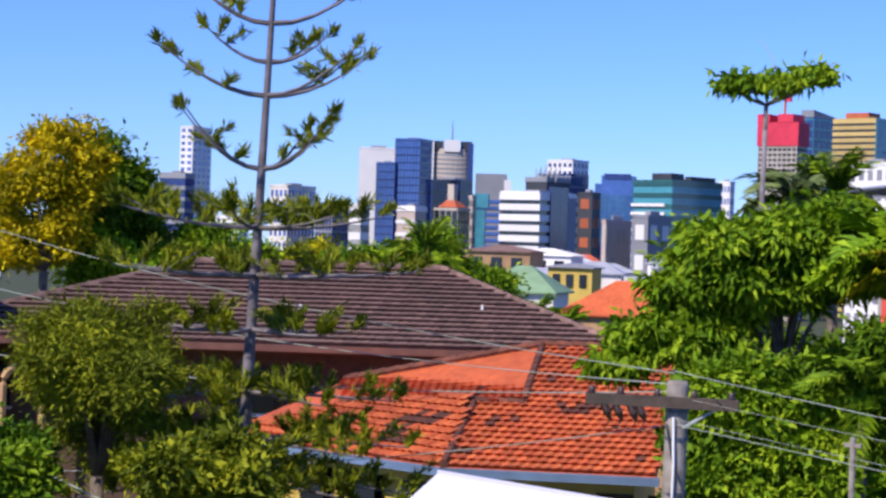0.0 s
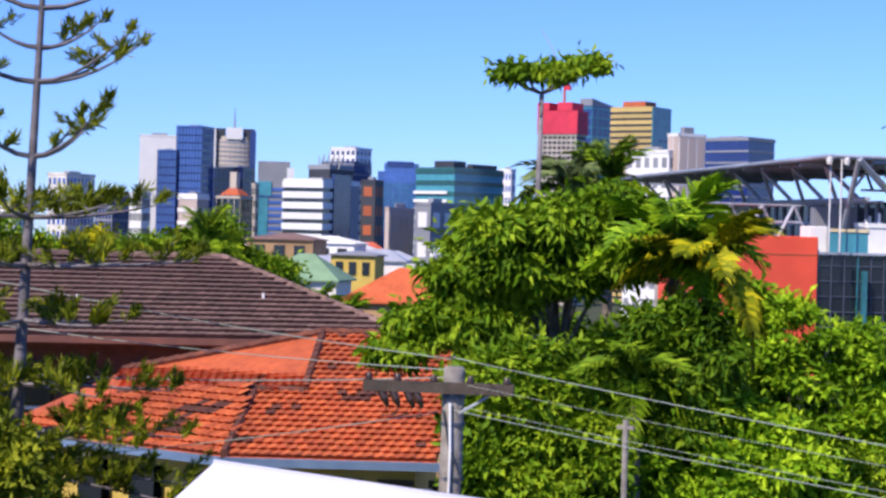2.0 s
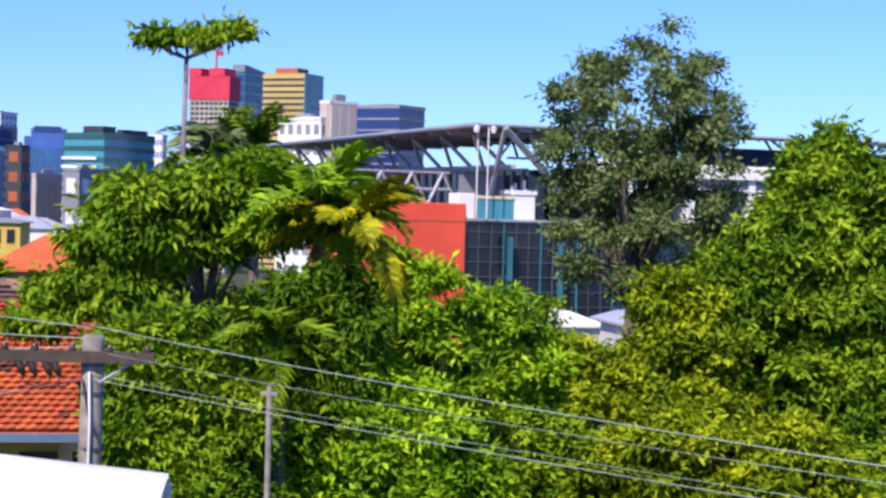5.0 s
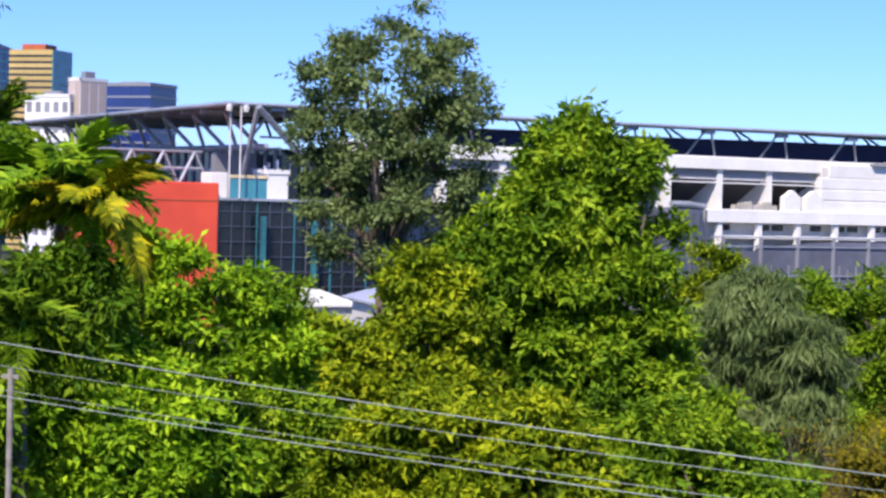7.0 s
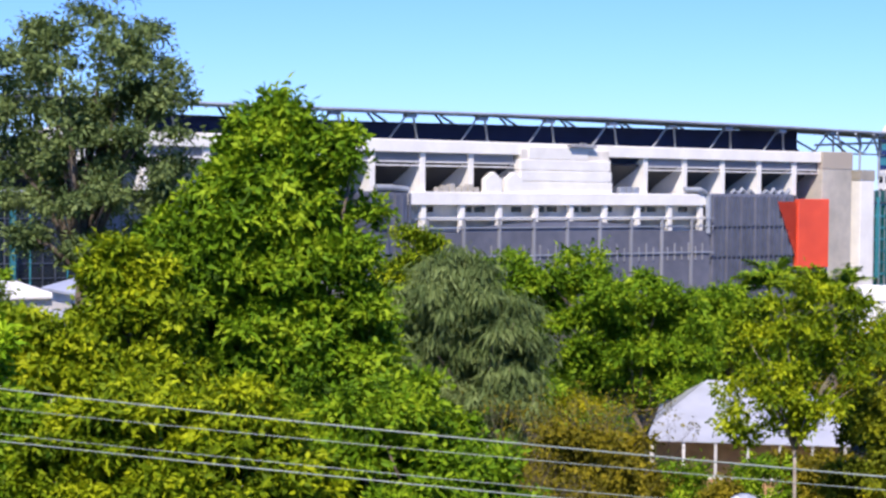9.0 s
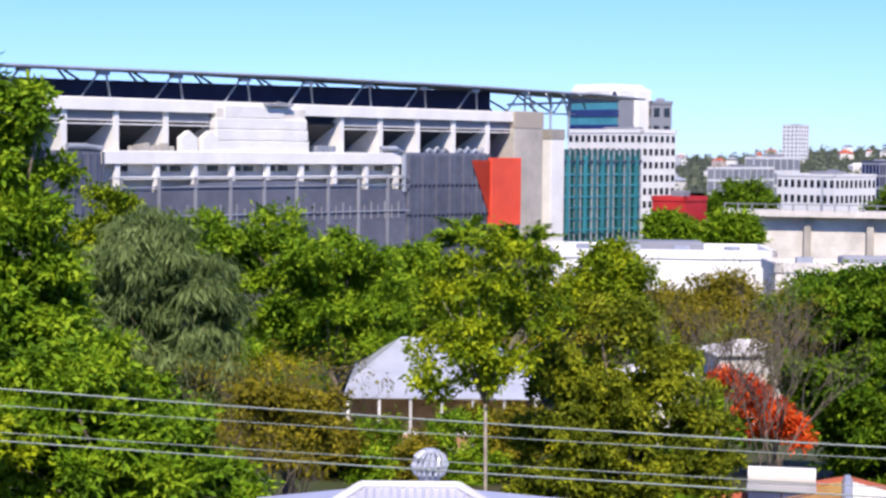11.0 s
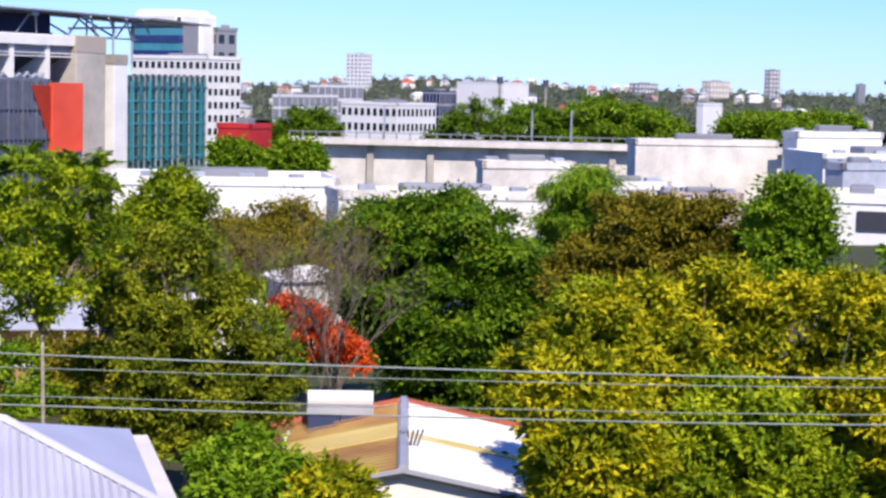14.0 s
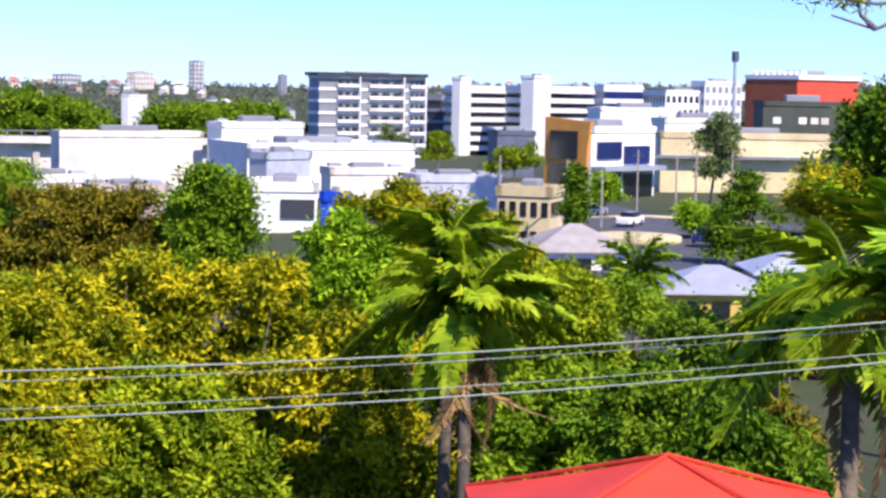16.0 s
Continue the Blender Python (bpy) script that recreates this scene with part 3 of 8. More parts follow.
    P("entry_edge", STEEL, Shape().box(-3.9, -1.6, 10.6, 24.2, 16, 11.0))
    for k in range(13):
        P("entry_mullion", DARK_STEEL if k % 3 else TEAL_GLASS, Shape().box(-3.6 + k * 2.2, -1.3, -12, -3.45 + k * 2.2, -1.0, 10.8))
    for k in range(8):
        P("entry_transom", DARK_STEEL, Shape().box(-3.9, -1.25, -8 + k * 2.4, 24, -1.0, -7.85 + k * 2.4))
    for x in (3.5, 12.5):
        P("entry_fin", TEAL_GLASS, Shape().box(x - 0.35, -3.2, -6, x + 0.35, -2.4, 8.2))
    P("parapet_block", WHITE, Shape().bevel_box(-4.2, 1, 11, -1.2, 5, 15.0, 0.1))
    P("parapet_block", WHITE, Shape().bevel_box(5.2, 0, 11, 9.0, 5, 15.6, 0.1))
    P("parapet_cap", WHITE, Shape().box(5.0, -0.2, 15.0, 9.2, 5.2, 15.7))
    P("terrace_glass", TEAL_GLASS, Shape().box(-1.2, 0, 11, 5.2, 0.2, 14.2))
    P("terrace_sill", CREAM, Shape().box(-1.2, -0.2, 14.2, 5.2, 0.6, 14.7))
    for k in range(7):
        P("antenna", WHITE_TRIM, Shape().box(6 + k * 1.1, 3 + (k % 2), 15.6, 6.35 + k * 1.1, 3.4 + (k % 2), 16.4 + 0.5 * (k % 3)))
    for k in range(4):
        P("roof_frame", STEEL, Shape().tube([(-22 + k * 5.4, 10, 13.3), (-19.5 + k * 5.4, 10, 18.3)], 0.3, 6))
        P("roof_frame", STEEL, Shape().tube([(-17 + k * 5.4, 10, 13.3), (-19.5 + k * 5.4, 10, 18.3)], 0.2, 6))
    for z in (15.6, 18.3):
        P("roof_frame", STEEL, Shape().tube([(-24, 10, z), (-2, 10, z)], 0.22, 6))
    P("concourse", GREY_FAR, Shape().box(2, 14, -12, 60, 16, 18.5))
    P("concourse_glass", DARK_GLASS, Shape().box(12, 13.6, 8, 60, 14, 18))
    return st


make_stadium()

# ---- city blocks ----
def block(name, label, azl, azm, azr, d, top, base=None, style="bands", body=None, trim=None, storeys=10, cols=6, theta=35.0, depth=None, category="building", group="city buildings", frac=0.5, skip=0):
    """A building by the bearings of its left side, its near corner and its right side. Faces are split by storey."""
    base = ground_z(d) - 1 if base is None else base
    th_ = radians(theta)
    wl = d * math.tan(radians(max(azm - azl, 0.0)))
    wr = d * math.tan(radians(max(azr - azm, 0.0)))
    if wl < 0.5:
        th_, dep = radians(90), depth or max(12.0, 0.6 * wr)
        wl, wr = dep, wr
    elif wr < 0.5:
        th_, dep = 0.0, depth or max(12.0, 0.6 * wl)
        wr = dep
    else:
        wl, wr = wl / math.cos(th_), wr / math.sin(th_)
    a = radians(azm)
    t = thing(name, polar(azm, d, base), label, category, group, turn=-a - th_)
    h = top - base
    Shape().box(-wl, 0, 0, 0, wr, h).part("body", body, t)
    sh = h / storeys
    z0 = skip * sh
    if style == "bands":
        me = mesh_of("band", *_box(-wl - 0.35, -0.35, 0, 0.35, wr + 0.35, sh * frac), trim)
        for k in range(skip, storeys):
            put("band", me, t, Matrix.Translation((0, 0, k * sh + sh * (1 - frac))))
    elif style in ("windows", "grid"):
        for width, axis in ((wl, 0), (wr, 1)):
            n = max(1, round(cols * width / max(wl, wr)))
            cw = width / n
            ww, wh = cw * (0.55 if style == "windows" else 0.86), sh * (0.5 if style == "windows" else 0.8)
            if axis == 0:
                me = mesh_of("window", *_box(0, -0.12, 0, ww, 0.1, wh), trim)
            else:
                me = mesh_of("window", *_box(-0.1, 0, 0, 0.12, ww, wh), trim)
            for k in range(skip, storeys):
                for i in range(n):
                    off = i * cw + (cw - ww) / 2
                    p = (-wl + off, 0, k * sh + sh * 0.25) if axis == 0 else (0, off, k * sh + sh * 0.25)
                    put("window", me, t, Matrix.Translation(p))
    elif style == "curtain":
        me = mesh_of("transom", *_box(-wl - 0.15, -0.15, 0, 0.15, wr + 0.15, sh * 0.18), trim)
        for k in range(skip, storeys):
            put("transom", me, t, Matrix.Translation((0, 0, (k + 1) * sh - sh * 0.18)))
        for width, axis in ((wl, 0), (wr, 1)):
            n = max(1, round(cols * width / max(wl, wr)))
            me = mesh_of("mullion", *(_box(-0.2, -0.3, 0, 0.2, 0.1, h) if axis == 0 else _box(-0.1, -0.2, 0, 0.3, 0.2, h)), trim)
            for i in range(n + 1):
                put("mullion", me, t, Matrix.Translation((-wl + i * wl / n, 0, 0) if axis == 0 else (0, i * wr / n, 0)))
    # parapet and roof plant
    par = Shape()
    for q in ((-wl - 0.2, -0.2, 0.2, 0.5), (-wl - 0.2, wr - 0.5, 0.2, wr + 0.2), (-wl - 0.2, -0.2, -wl + 0.5, wr + 0.2), (-0.5, -0.2, 0.2, wr + 0.2)):
        par.box(q[0], q[1], h - 0.2, q[2], q[3], h + 0.9)
    par.part("parapet", trim if style == "bands" else body, t)
    Shape().bevel_box(-wl * 0.65, wr * 0.3, h - 0.5, -wl * 0.3, wr * 0.7, h + 0.12 * sh + 1.2, 0.2).part("plant_room", GREY_FAR, t)
    t["w"], t["e"], t["h"] = wl, wr, h
    return t


def _box(x0, y0, z0, x1, y1, z1):
    s = Shape().box(x0, y0, z0, x1, y1, z1)
    return s.v, s.f


def make_city():
    block("tower", "slim white apartment tower with a blue window strip", -41.69, -41.3, -40.71, 1300, 86.4, style="windows", body=WHITE_FAR, trim=BLUE_GLASS, storeys=26, cols=4, theta=30)
    block("office_block", "dark blue office block with pale floor bands", -42.28, -41.5, -41.21, 900, 40.3, body=NAVY_GLASS, trim=GREY_FAR, storeys=12, frac=0.35)
    block("office_block", "grey-blue banded office block", -43.2, -42.6, -42.23, 850, 28.6, body=BLUE_GLASS, trim=GREY_FAR, storeys=10, frac=0.4)
    block("low_building", "low white rendered building", -40.64, -39.8, -39.5, 600, 17.1, style="windows", body=WHITE_FAR, trim=DARK_GLASS, storeys=6, cols=6)
    block("low_building", "pale grey mid-rise building", -38.86, -38.3, -37.42, 800, 33.4, style="windows", body=OFFWHITE, trim=BLUE_GLASS, storeys=10, cols=8)
    block("low_building", "dark blue glazed mid-rise building", -37.4, -36.9, -36.3, 780, 25.8, style="curtain", body=NAVY_GLASS, trim=GREY_FAR, storeys=9, cols=8)
    block("low_building", "small white mid-rise building", -36.37, -36.0, -35.72, 700, 24.2, style="windows", body=WHITE_FAR, trim=DARK_GLASS, storeys=8, cols=5)
    block("slab_tower", "plain white slab tower", -36.11, -36.11, -34.9, 1270, 74.5, style="none", body=WHITE_FAR, trim=WHITE_FAR)
    t = block("glass_tower", "tall blue glass office tower with a lower wing", -34.98, -34.2, -33.83, 1200, 78.0, style="curtain", body=BLUE_GLASS, trim=NAVY_GLASS, storeys=22, cols=8, theta=25)
    block("glass_wing", "lower blue glass office wing", -35.55, -34.98, -34.9, 1205, 62.0, style="curtain", body=BLUE_GLASS, trim=NAVY_GLASS, storeys=18, cols=6, theta=20)
    # round-fronted beige tower with dark caps and a mast
    t = thing("round_tower", polar(-33.2, 1275, -32), "beige banded round-fronted tower with dark caps and a mast", "building", "city buildings", turn=radians(33.2))
    ring = [(13.5 * math.cos(radians(a)), -8 * math.sin(radians(a))) for a in range(0, 181, 15)] + [(-13.5, 16), (13.5, 16)]
    Shape().prism(ring, 0, 108).part("body", BEIGE_FAR, t)
    me = mesh_of("band", *(lambda s: (s.v, s.f))(Shape().prism([(x * 1.01, y * 1.03) for x, y in ring], 0, 1.4)), GREY_FAR)
    for k in range(32):
        put("band", me, t, Matrix.Translation((0, 0, 4 + k * 3.2)))
    for x in (-10, 10):
        Shape().box(x - 4, -6, 106, x + 4, 6, 113.5).part("dark_cap", DARK_FAR, t)
    Shape().box(-5.5, -9, 106, 5.5, 4, 114).part("lift_core", WHITE_FAR, t)
    Shape().box(11, -8, 0, 15, 10, 112).part("side_fin", NAVY_GLASS, t)
    Shape().box(-15.5, -8, 0, -12.5, 10, 113).part("side_fin", WHITE_FAR, t)
    Shape().tube([(0, -4, 113), (0, -4, 120), (0, -4, 128)], [0.8, 0.5, 0.2], 6).part("mast", GREY_FAR, t)
    block("office_block", "dark navy glass block with a white roof sign bar", -33.88, -32.9, -32.53, 1230, 52.8, style="curtain", body=NAVY_GLASS, trim=DARK_GLASS, storeys=12, cols=8)
    block("low_building", "pinkish stepped low building", -34.87, -34.3, -33.94, 820, 26.5, body=PINK_FAR, trim=WHITE_FAR, storeys=9, frac=0.3)
    t = block("clock_hall", "beige stone hall with columns and an orange pyramid roof", -33.71, -32.96, -32.57, 800, 25.6, style="grid", body=BEIGE_FAR, trim=DARK_GLASS, storeys=2, cols=4, theta=30)
    w, e, h = t["w"], t["e"], t["h"]
    Shape().add([(-w, 0, h), (0, 0, h), (0, e, h), (-w, e, h), (-w * 0.5, e * 0.5, h + 6.5)], [(0, 1, 4), (1, 2, 4), (2, 3, 4), (3, 0, 4), (3, 2, 1, 0)]).part("pyramid_roof", TILE_ORANGE, t)
    Shape().box(-w * 0.5 - 1.6, e * 0.5 - 1.6, h + 3, -w * 0.5 + 1.6, e * 0.5 + 1.6, h + 11.5).part("turret", BEIGE_FAR, t)
    block("low_building", "narrow beige office block", -32.62, -32.5, -32.39, 860, 32.9, style="windows", body=BEIGE_FAR, trim=DARK_GLASS, storeys=10, cols=3)
    # blue-grey block whose roof curves down
    t = thing("curved_office", polar(-31.72, 905, -26), "blue-grey office block with a roof curving down", "building", "city buildings", turn=radians(31.72))
    prof = [(-11.3, 0), (11.3, 0), (11.3, 60)] + [(11.3 - 7 * math.sin(radians(q)), 60 + 12 * (1 - math.cos(radians(q)))) for q in (20, 45, 70, 90)] + [(-11.3, 72)]
    n = len(prof)
    Shape().add([(x, 0, z) for x, z in prof] + [(x, 14, z) for x, z in prof], [tuple(range(n)), tuple(range(2 * n - 1, n - 1, -1))] + [(i, n + i, n + (i + 1) % n, (i + 1) % n) for i in range(n)]).part("body", GREY_FAR, t)
    for k in range(18):
        Shape().box(-11, -0.3, 3 + k * 3.2, 11, 0.0, 4.6 + k * 3.2).part("window_band", BLUE_GLASS, t)
    Shape().box(-11.4, -0.6, 55, -4.5, 0.0, 62).part("sign_panel", TEAL_GLASS, t)
    Shape().box(-11.4, -0.5, 26, -6.0, 0.0, 54).part("teal_strip", TEAL_GLASS, t)
    Shape().box(3, -0.6, 63, 6.5, 0.0, 69).part("pale_panel", WHITE_FAR, t)
    t = block("office_block", "white office block with dark window bands", -31.64, -30.4, -29.22, 700, 31.3, body=DARK_GLASS, trim=WHITE_FAR, storeys=13, frac=0.62, theta=32)
    w, e, h = t["w"], t["e"], t["h"]
    Shape().box(-0.2, e * 0.25, 0, 0.9, e * 0.72, h + 3).part("stair_core", NAVY_GLASS, t)
    Shape().box(-0.2, e * 0.72, 0, 1.0, e * 0.95, h - 1).part("side_panel", GREY_FAR, t)
    block("tower", "dark tower with a broad white cap", -30.44, -29.46, -28.9, 1000, 50.0, style="curtain", body=NAVY_GLASS, trim=GREY_FAR, storeys=14, cols=7)
    t = block("crown_block", "white roof crown of a dark tower", -30.2, -29.4, -28.9, 1004, 58.0, 45.0, style="windows", body=WHITE_FAR, trim=NAVY_GLASS, storeys=3, cols=5, group="")
    block("office_block", "dark brown tower with roof scaffolding", -30.86, -30.2, -29.44, 950, 46.0, body=DARK_FAR, trim=GREY_FAR, storeys=12, frac=0.25)
    t = thing("roof_scaffold", polar(-30.3, 951, 45.5), "grey steel scaffold on a dark tower roof", "scaffold")
    for k in range(5):
        Shape().tube([(-7 + k * 3, 4, -1), (-7 + k * 3, 4, 8 - abs(k - 2))], 0.3, 5).part("pole", CONCRETE, t)
        Shape().tube([(-7 + k * 3, 4, 0), (-4 + k * 3, 4, 6)], 0.3, 5).part("brace", STEEL, t)
    block("office_block", "dark block with an orange window panel", -29.22, -28.75, -28.51, 750, 33.0, style="windows", body=DARK_FAR, trim=RUST_PANEL, storeys=7, cols=2, theta=20)
    # stepped glass tower
    t = thing("stepped_tower", polar(-28.0, 1000, -30), "stepped blue glass tower with notched corners", "building", "city buildings", turn=radians(28.0))
    for i, (x0, x1, z1) in enumerate(((-13, 13.5, 71), (-12, 11.5, 76), (-8.5, 9.0, 80.5))):
        Shape().prism([(x0, -1.5 * i), (x1, -1.5 * i), (x1 + 1.5, 4), (x1, 14), (x0, 14)], 0, z1).part("glass_step", BLUE_GLASS, t)
    for k in range(22):
        Shape().box(-12.9 + k * 1.15, -3.4, 0, -12.65 + k * 1.15, -3.0 + abs(k - 11) * 0.25, 70).part("mullion", TEAL_GLASS, t)
    Shape().box(-7, -3.4, 78.5, 7.5, 10, 81.5).part("crown_band", NAVY_GLASS, t)
    block("low_building", "low beige brick building with white parapet", -28.43, -28.3, -27.5, 650, 20.5, style="windows", body=PINK_FAR, trim=BEIGE_FAR, storeys=4, cols=5)
    t = block("office_block", "green glass offices with pale floor bands", -27.5, -26.28, -24.71, 850, 42.8, body=TEAL_GLASS, trim=GREEN_GLASS, storeys=13, frac=0.4, theta=40)
    w, e, h = t["w"], t["e"], t["h"]
    for k in range(10):
        Shape().box(-w - 0.5, -1.2, h * 0.3 + k * 4, -w * 0.15, -0.3, h * 0.3 + 1.4 + k * 4).part("balcony_band", WHITE_FAR, t)
    Shape().box(-w * 0.6, 2, h, -w * 0.1, e * 0.3, h + 4).part("roof_box", DARK_FAR, t)
    Shape().box(-w * 0.2, e * 0.4, h, -1, e * 0.9, h + 3).part("roof_box", DARK_FAR, t)
    block("low_building", "plain grey low building", -27.5, -27.0, -26.25, 640, 22.5, style="windows", body=GREY_FAR, trim=WHITE_FAR, storeys=4, cols=2, theta=20)
    block("office_block", "slim white and blue block", -24.88, -24.5, -24.36, 900, 44.6, style="windows", body=WHITE_FAR, trim=BLUE_GLASS, storeys=12, cols=4)
    # tower under construction with a red net crown
    t = block("unfinished_tower", "unfinished concrete tower with red safety net crown", -23.67, -22.5, -22.2, 1100, 75.0, body=DARK_FAR, trim=CONCRETE, storeys=34, frac=0.45, theta=25)
    w, e, h = t["w"], t["e"], t["h"]
    Shape().box(-w - 1, -1, h, 1, e + 1, h + 14).part("safety_net", RED_NET, t, "crimson safety netting round the top floors")
    for x0, x1 in ((-w - 1, -w * 0.72), (-w * 0.5, -w * 0.1)):
        Shape().box(x0, -1.2, h + 14, x1, e + 1, h + 19).part("net_panel", RED_NET, t)
    for k in range(9):
        Shape().box(-w + k * w / 8 - 0.3, -0.7, 0, -w + k * w / 8 + 0.3, -0.3, h).part("column", CONCRETE, t)
    t = thing("tower_crane", polar(-22.9, 1112, 88), "red and white tower crane above the unfinished tower", "crane")
    Shape().tube([(0, 0, 0), (0, 0, 18)], 0.8, 4).part("crane_mast", RUST_PANEL, t)
    Shape().tube([(0, 0, 16), (-9, 0, 40), (-17, 0, 52)], [0.5, 0.25, 0.15], 4).part("crane_jib", BEIGE_FAR, t)
    Shape().box(0, -1, 14, 4, 1, 17).part("crane_cab", RED_NET, t)
    t = block("glass_tower", "dark blue tower with a sloping top", -22.4, -22.02, -21.34, 1300, 106, style="curtain", body=NAVY_GLASS, trim=TEAL_GLASS, storeys=20, cols=4, theta=35)
    w, e, h = t["w"], t["e"], t["h"]
    Shape().add([(-w, 0, h), (0, 0, h), (0, e, h), (-w, e, h), (-w, 0, h + 6), (0, 0, h + 6), (0, e, h + 2), (-w, e, h + 2)], [(3, 2, 1, 0), (4, 5, 6, 7), (0, 1, 5, 4), (1, 2, 6, 5), (2, 3, 7, 6), (3, 0, 4, 7)]).part("sloping_top", GREY_FAR, t)
    t = block("office_tower", "gold and cream banded office tower", -21.44, -20.16, -19.61, 1200, 99.0, body=DARK_FAR, trim=GOLD_FAR, storeys=32, frac=0.6, theta=30)
    w, e, h = t["w"], t["e"], t["h"]
    Shape().box(-0.3, -0.2, 0, 1.2, e + 0.6, h + 0.5).part("side_glass", TEAL_GLASS, t)
    for k in range(14):
        Shape().box(0.9, e * 0.35, 4 + k * 8, 1.5, e * 0.9, 5.6 + k * 8).part("side_band", NAVY_GLASS, t)
    Shape().box(-w * 0.75, 2, h, -w * 0.2, 16, h + 4.5).part("roof_plant", RUST_PANEL, t)
    block("low_building", "low white stepped building", -20.96, -19.6, -19.3, 600, 41, style="windows", body=WHITE_FAR, trim=GREY_FAR, storeys=9, cols=5)
    block("low_building", "white building with lilac panels", -19.65, -19.3, -18.48, 600, 46.5, style="grid", body=WHITE_FAR, trim=PINK_FAR, storeys=4, cols=3, theta=50)
    block("office_block", "wide dark blue glass office block with white lines", -18.97, -17.16, -16.35, 900, 63.0, body=NAVY_GLASS, trim=GREY_FAR, storeys=16, frac=0.16, theta=35)
    # behind and right of the stadium
    t = block("office_block", "white office block with a round corner and teal bands", 14.55, 15.97, 17.03, 600, 30.5, body=TEAL_GLASS, trim=NAVY_GLASS, storeys=10, frac=0.45, theta=40)
    w, e, h = t["w"], t["e"], t["h"]
    s = Shape().bevel_box(-w - 0.5, -0.8, h - 1, 0.8, e + 0.5, h + 3.4, 2.0)
    s.part("white_cap", WHITE, t)
    Shape().bevel_box(-1, e * 0.55, 0, 1.4, e + 0.6, h + 2, 0.6).part("white_corner", WHITE, t)
    Shape().box(-0.8, e * 0.1, 8, 0.7, e * 0.52, h - 1.2).part("grey_panel", GREY_FAR, t)
    block("office_wing", "grey panelled office wing", 17.03, 17.12, 17.75, 610, 27.7, style="windows", body=GREY_FAR, trim=DARK_GLASS, storeys=8, cols=2, theta=60)
    block("office_block", "white office block with small square windows", 14.46, 16.85, 17.91, 540, 17.5, style="windows", body=WHITE, trim=DARK_GLASS, storeys=9, cols=12, theta=40)
    block("low_building", "low white frame building", 18.88, 19.1, 21.0, 760, 4.4, style="grid", body=WHITE_FAR, trim=GREY_FAR, storeys=5, cols=10)
    block("low_building", "white building with an open roof terrace", 20.03, 20.3, 21.75, 800, 8.2, style="grid", body=WHITE_FAR, trim=GREY_FAR, storeys=5, cols=7)
    block("low_building", "white rendered building with small dark windows", 20.97, 22.77, 24.03, 700, 1.6, style="windows", body=WHITE_FAR, trim=DARK_GLASS, storeys=4, cols=9)
    block("tower", "distant white twin apartment tower", 21.15, 21.64, 21.96, 2400, 43, style="windows", body=WHITE_FAR, trim=GREY_FAR, storeys=16, cols=4)
    block("low_building", "dark blue low building", 23.56, 24.1, 24.6, 1300, 2.1, style="curtain", body=NAVY_GLASS, trim=GREY_FAR, storeys=4, cols=6)
    block("low_building", "plain white hall on the rise", 24.6, 26.08, 26.89, 1290, 8.0, style="none", body=WHITE_FAR, trim=WHITE_FAR, storeys=5)
    block("low_building", "small white block among trees", 32.1, 32.3, 32.89, 900, -1.3, style="none", body=WHITE_FAR, trim=WHITE_FAR, storeys=5)
    block("kiosk", "red clad box with a white side", 17.18, 18.22, 18.88, 420, 0.7, style="none", body=mat("crimson_panel", (0.6, 0.03, 0.03), (0.5, 0.025, 0.025), 0.3, 0.6, 0, 5), trim=WHITE, storeys=2, theta=30)
    block("shed", "long pale rendered industrial shed", 29.99, 30.25, 34.73, 330, 0.2, style="none", body=OFFWHITE, trim=PINK_FAR, storeys=2, theta=70)
    # apartment block with dark frame and white balconies
    t = block("apartment_block", "dark framed apartment block with white balconies", 37.87, 38.2, 41.56, 650, 9.5, body=GREY_FAR, trim=WHITE_FAR, storeys=7, frac=0.25, theta=70)
    w, e, h = t["w"], t["e"], t["h"]
    Shape().box(-w - 0.5, -1.5, h, 2.2, e + 0.5, h + 1.2).part("roof_slab", DARK_FAR, t)
    for q0, q1, m in ((0.16, 0.36, WHITE_FAR), (0.46, 0.78, OFFWHITE), (0.85, 0.99, WHITE_FAR)):
        for k in range(7):
            Shape().box(0.3, e * q0, k * h / 7 + 0.2, 1.7, e * q1, k * h / 7 + 1.4).part("balcony", m, t)
            for j in range(3):
                y = e * (q0 + (q1 - q0) * (j + 0.25) / 3)
                Shape().box(0.2, y, k * h / 7 + 1.5, 0.6, y + e * (q1 - q0) / 5, k * h / 7 + 2.6).part("window", DARK_GLASS, t)
        Shape().box(0.2, e * q1, 0, 2.0, e * q1 + 0.5, h).part("fin_wall", m, t)
    block("office_block", "dark apartment block with balconies", 41.56, 42.0, 42.23, 720, 0.6, body=DARK_FAR, trim=GREY_FAR, storeys=5, frac=0.3)
    block("office_block", "white banded office block", 42.14, 42.6, 44.05, 700, 4.4, body=DARK_GLASS, trim=WHITE_FAR, storeys=7, frac=0.5, theta=60)
    block("office_core", "white lift core of an office block", 42.35, 42.6, 42.95, 690, 7.8, style="none", body=WHITE_FAR, trim=WHITE_FAR)
    block("office_block", "white banded office block", 44.05, 44.5, 46.91, 680, 4.6, body=DARK_GLASS, trim=WHITE_FAR, storeys=7, frac=0.5, theta=65)
    block("office_core", "white lift core of an office block", 44.5, 44.9, 45.45, 672, 8.4, style="none", body=WHITE_FAR, trim=WHITE_FAR)
    block("office_block", "white banded office block with dark glass", 46.82, 47.1, 48.31, 660, 5.2, body=NAVY_GLASS, trim=WHITE_FAR, storeys=6, frac=0.4, theta=65)
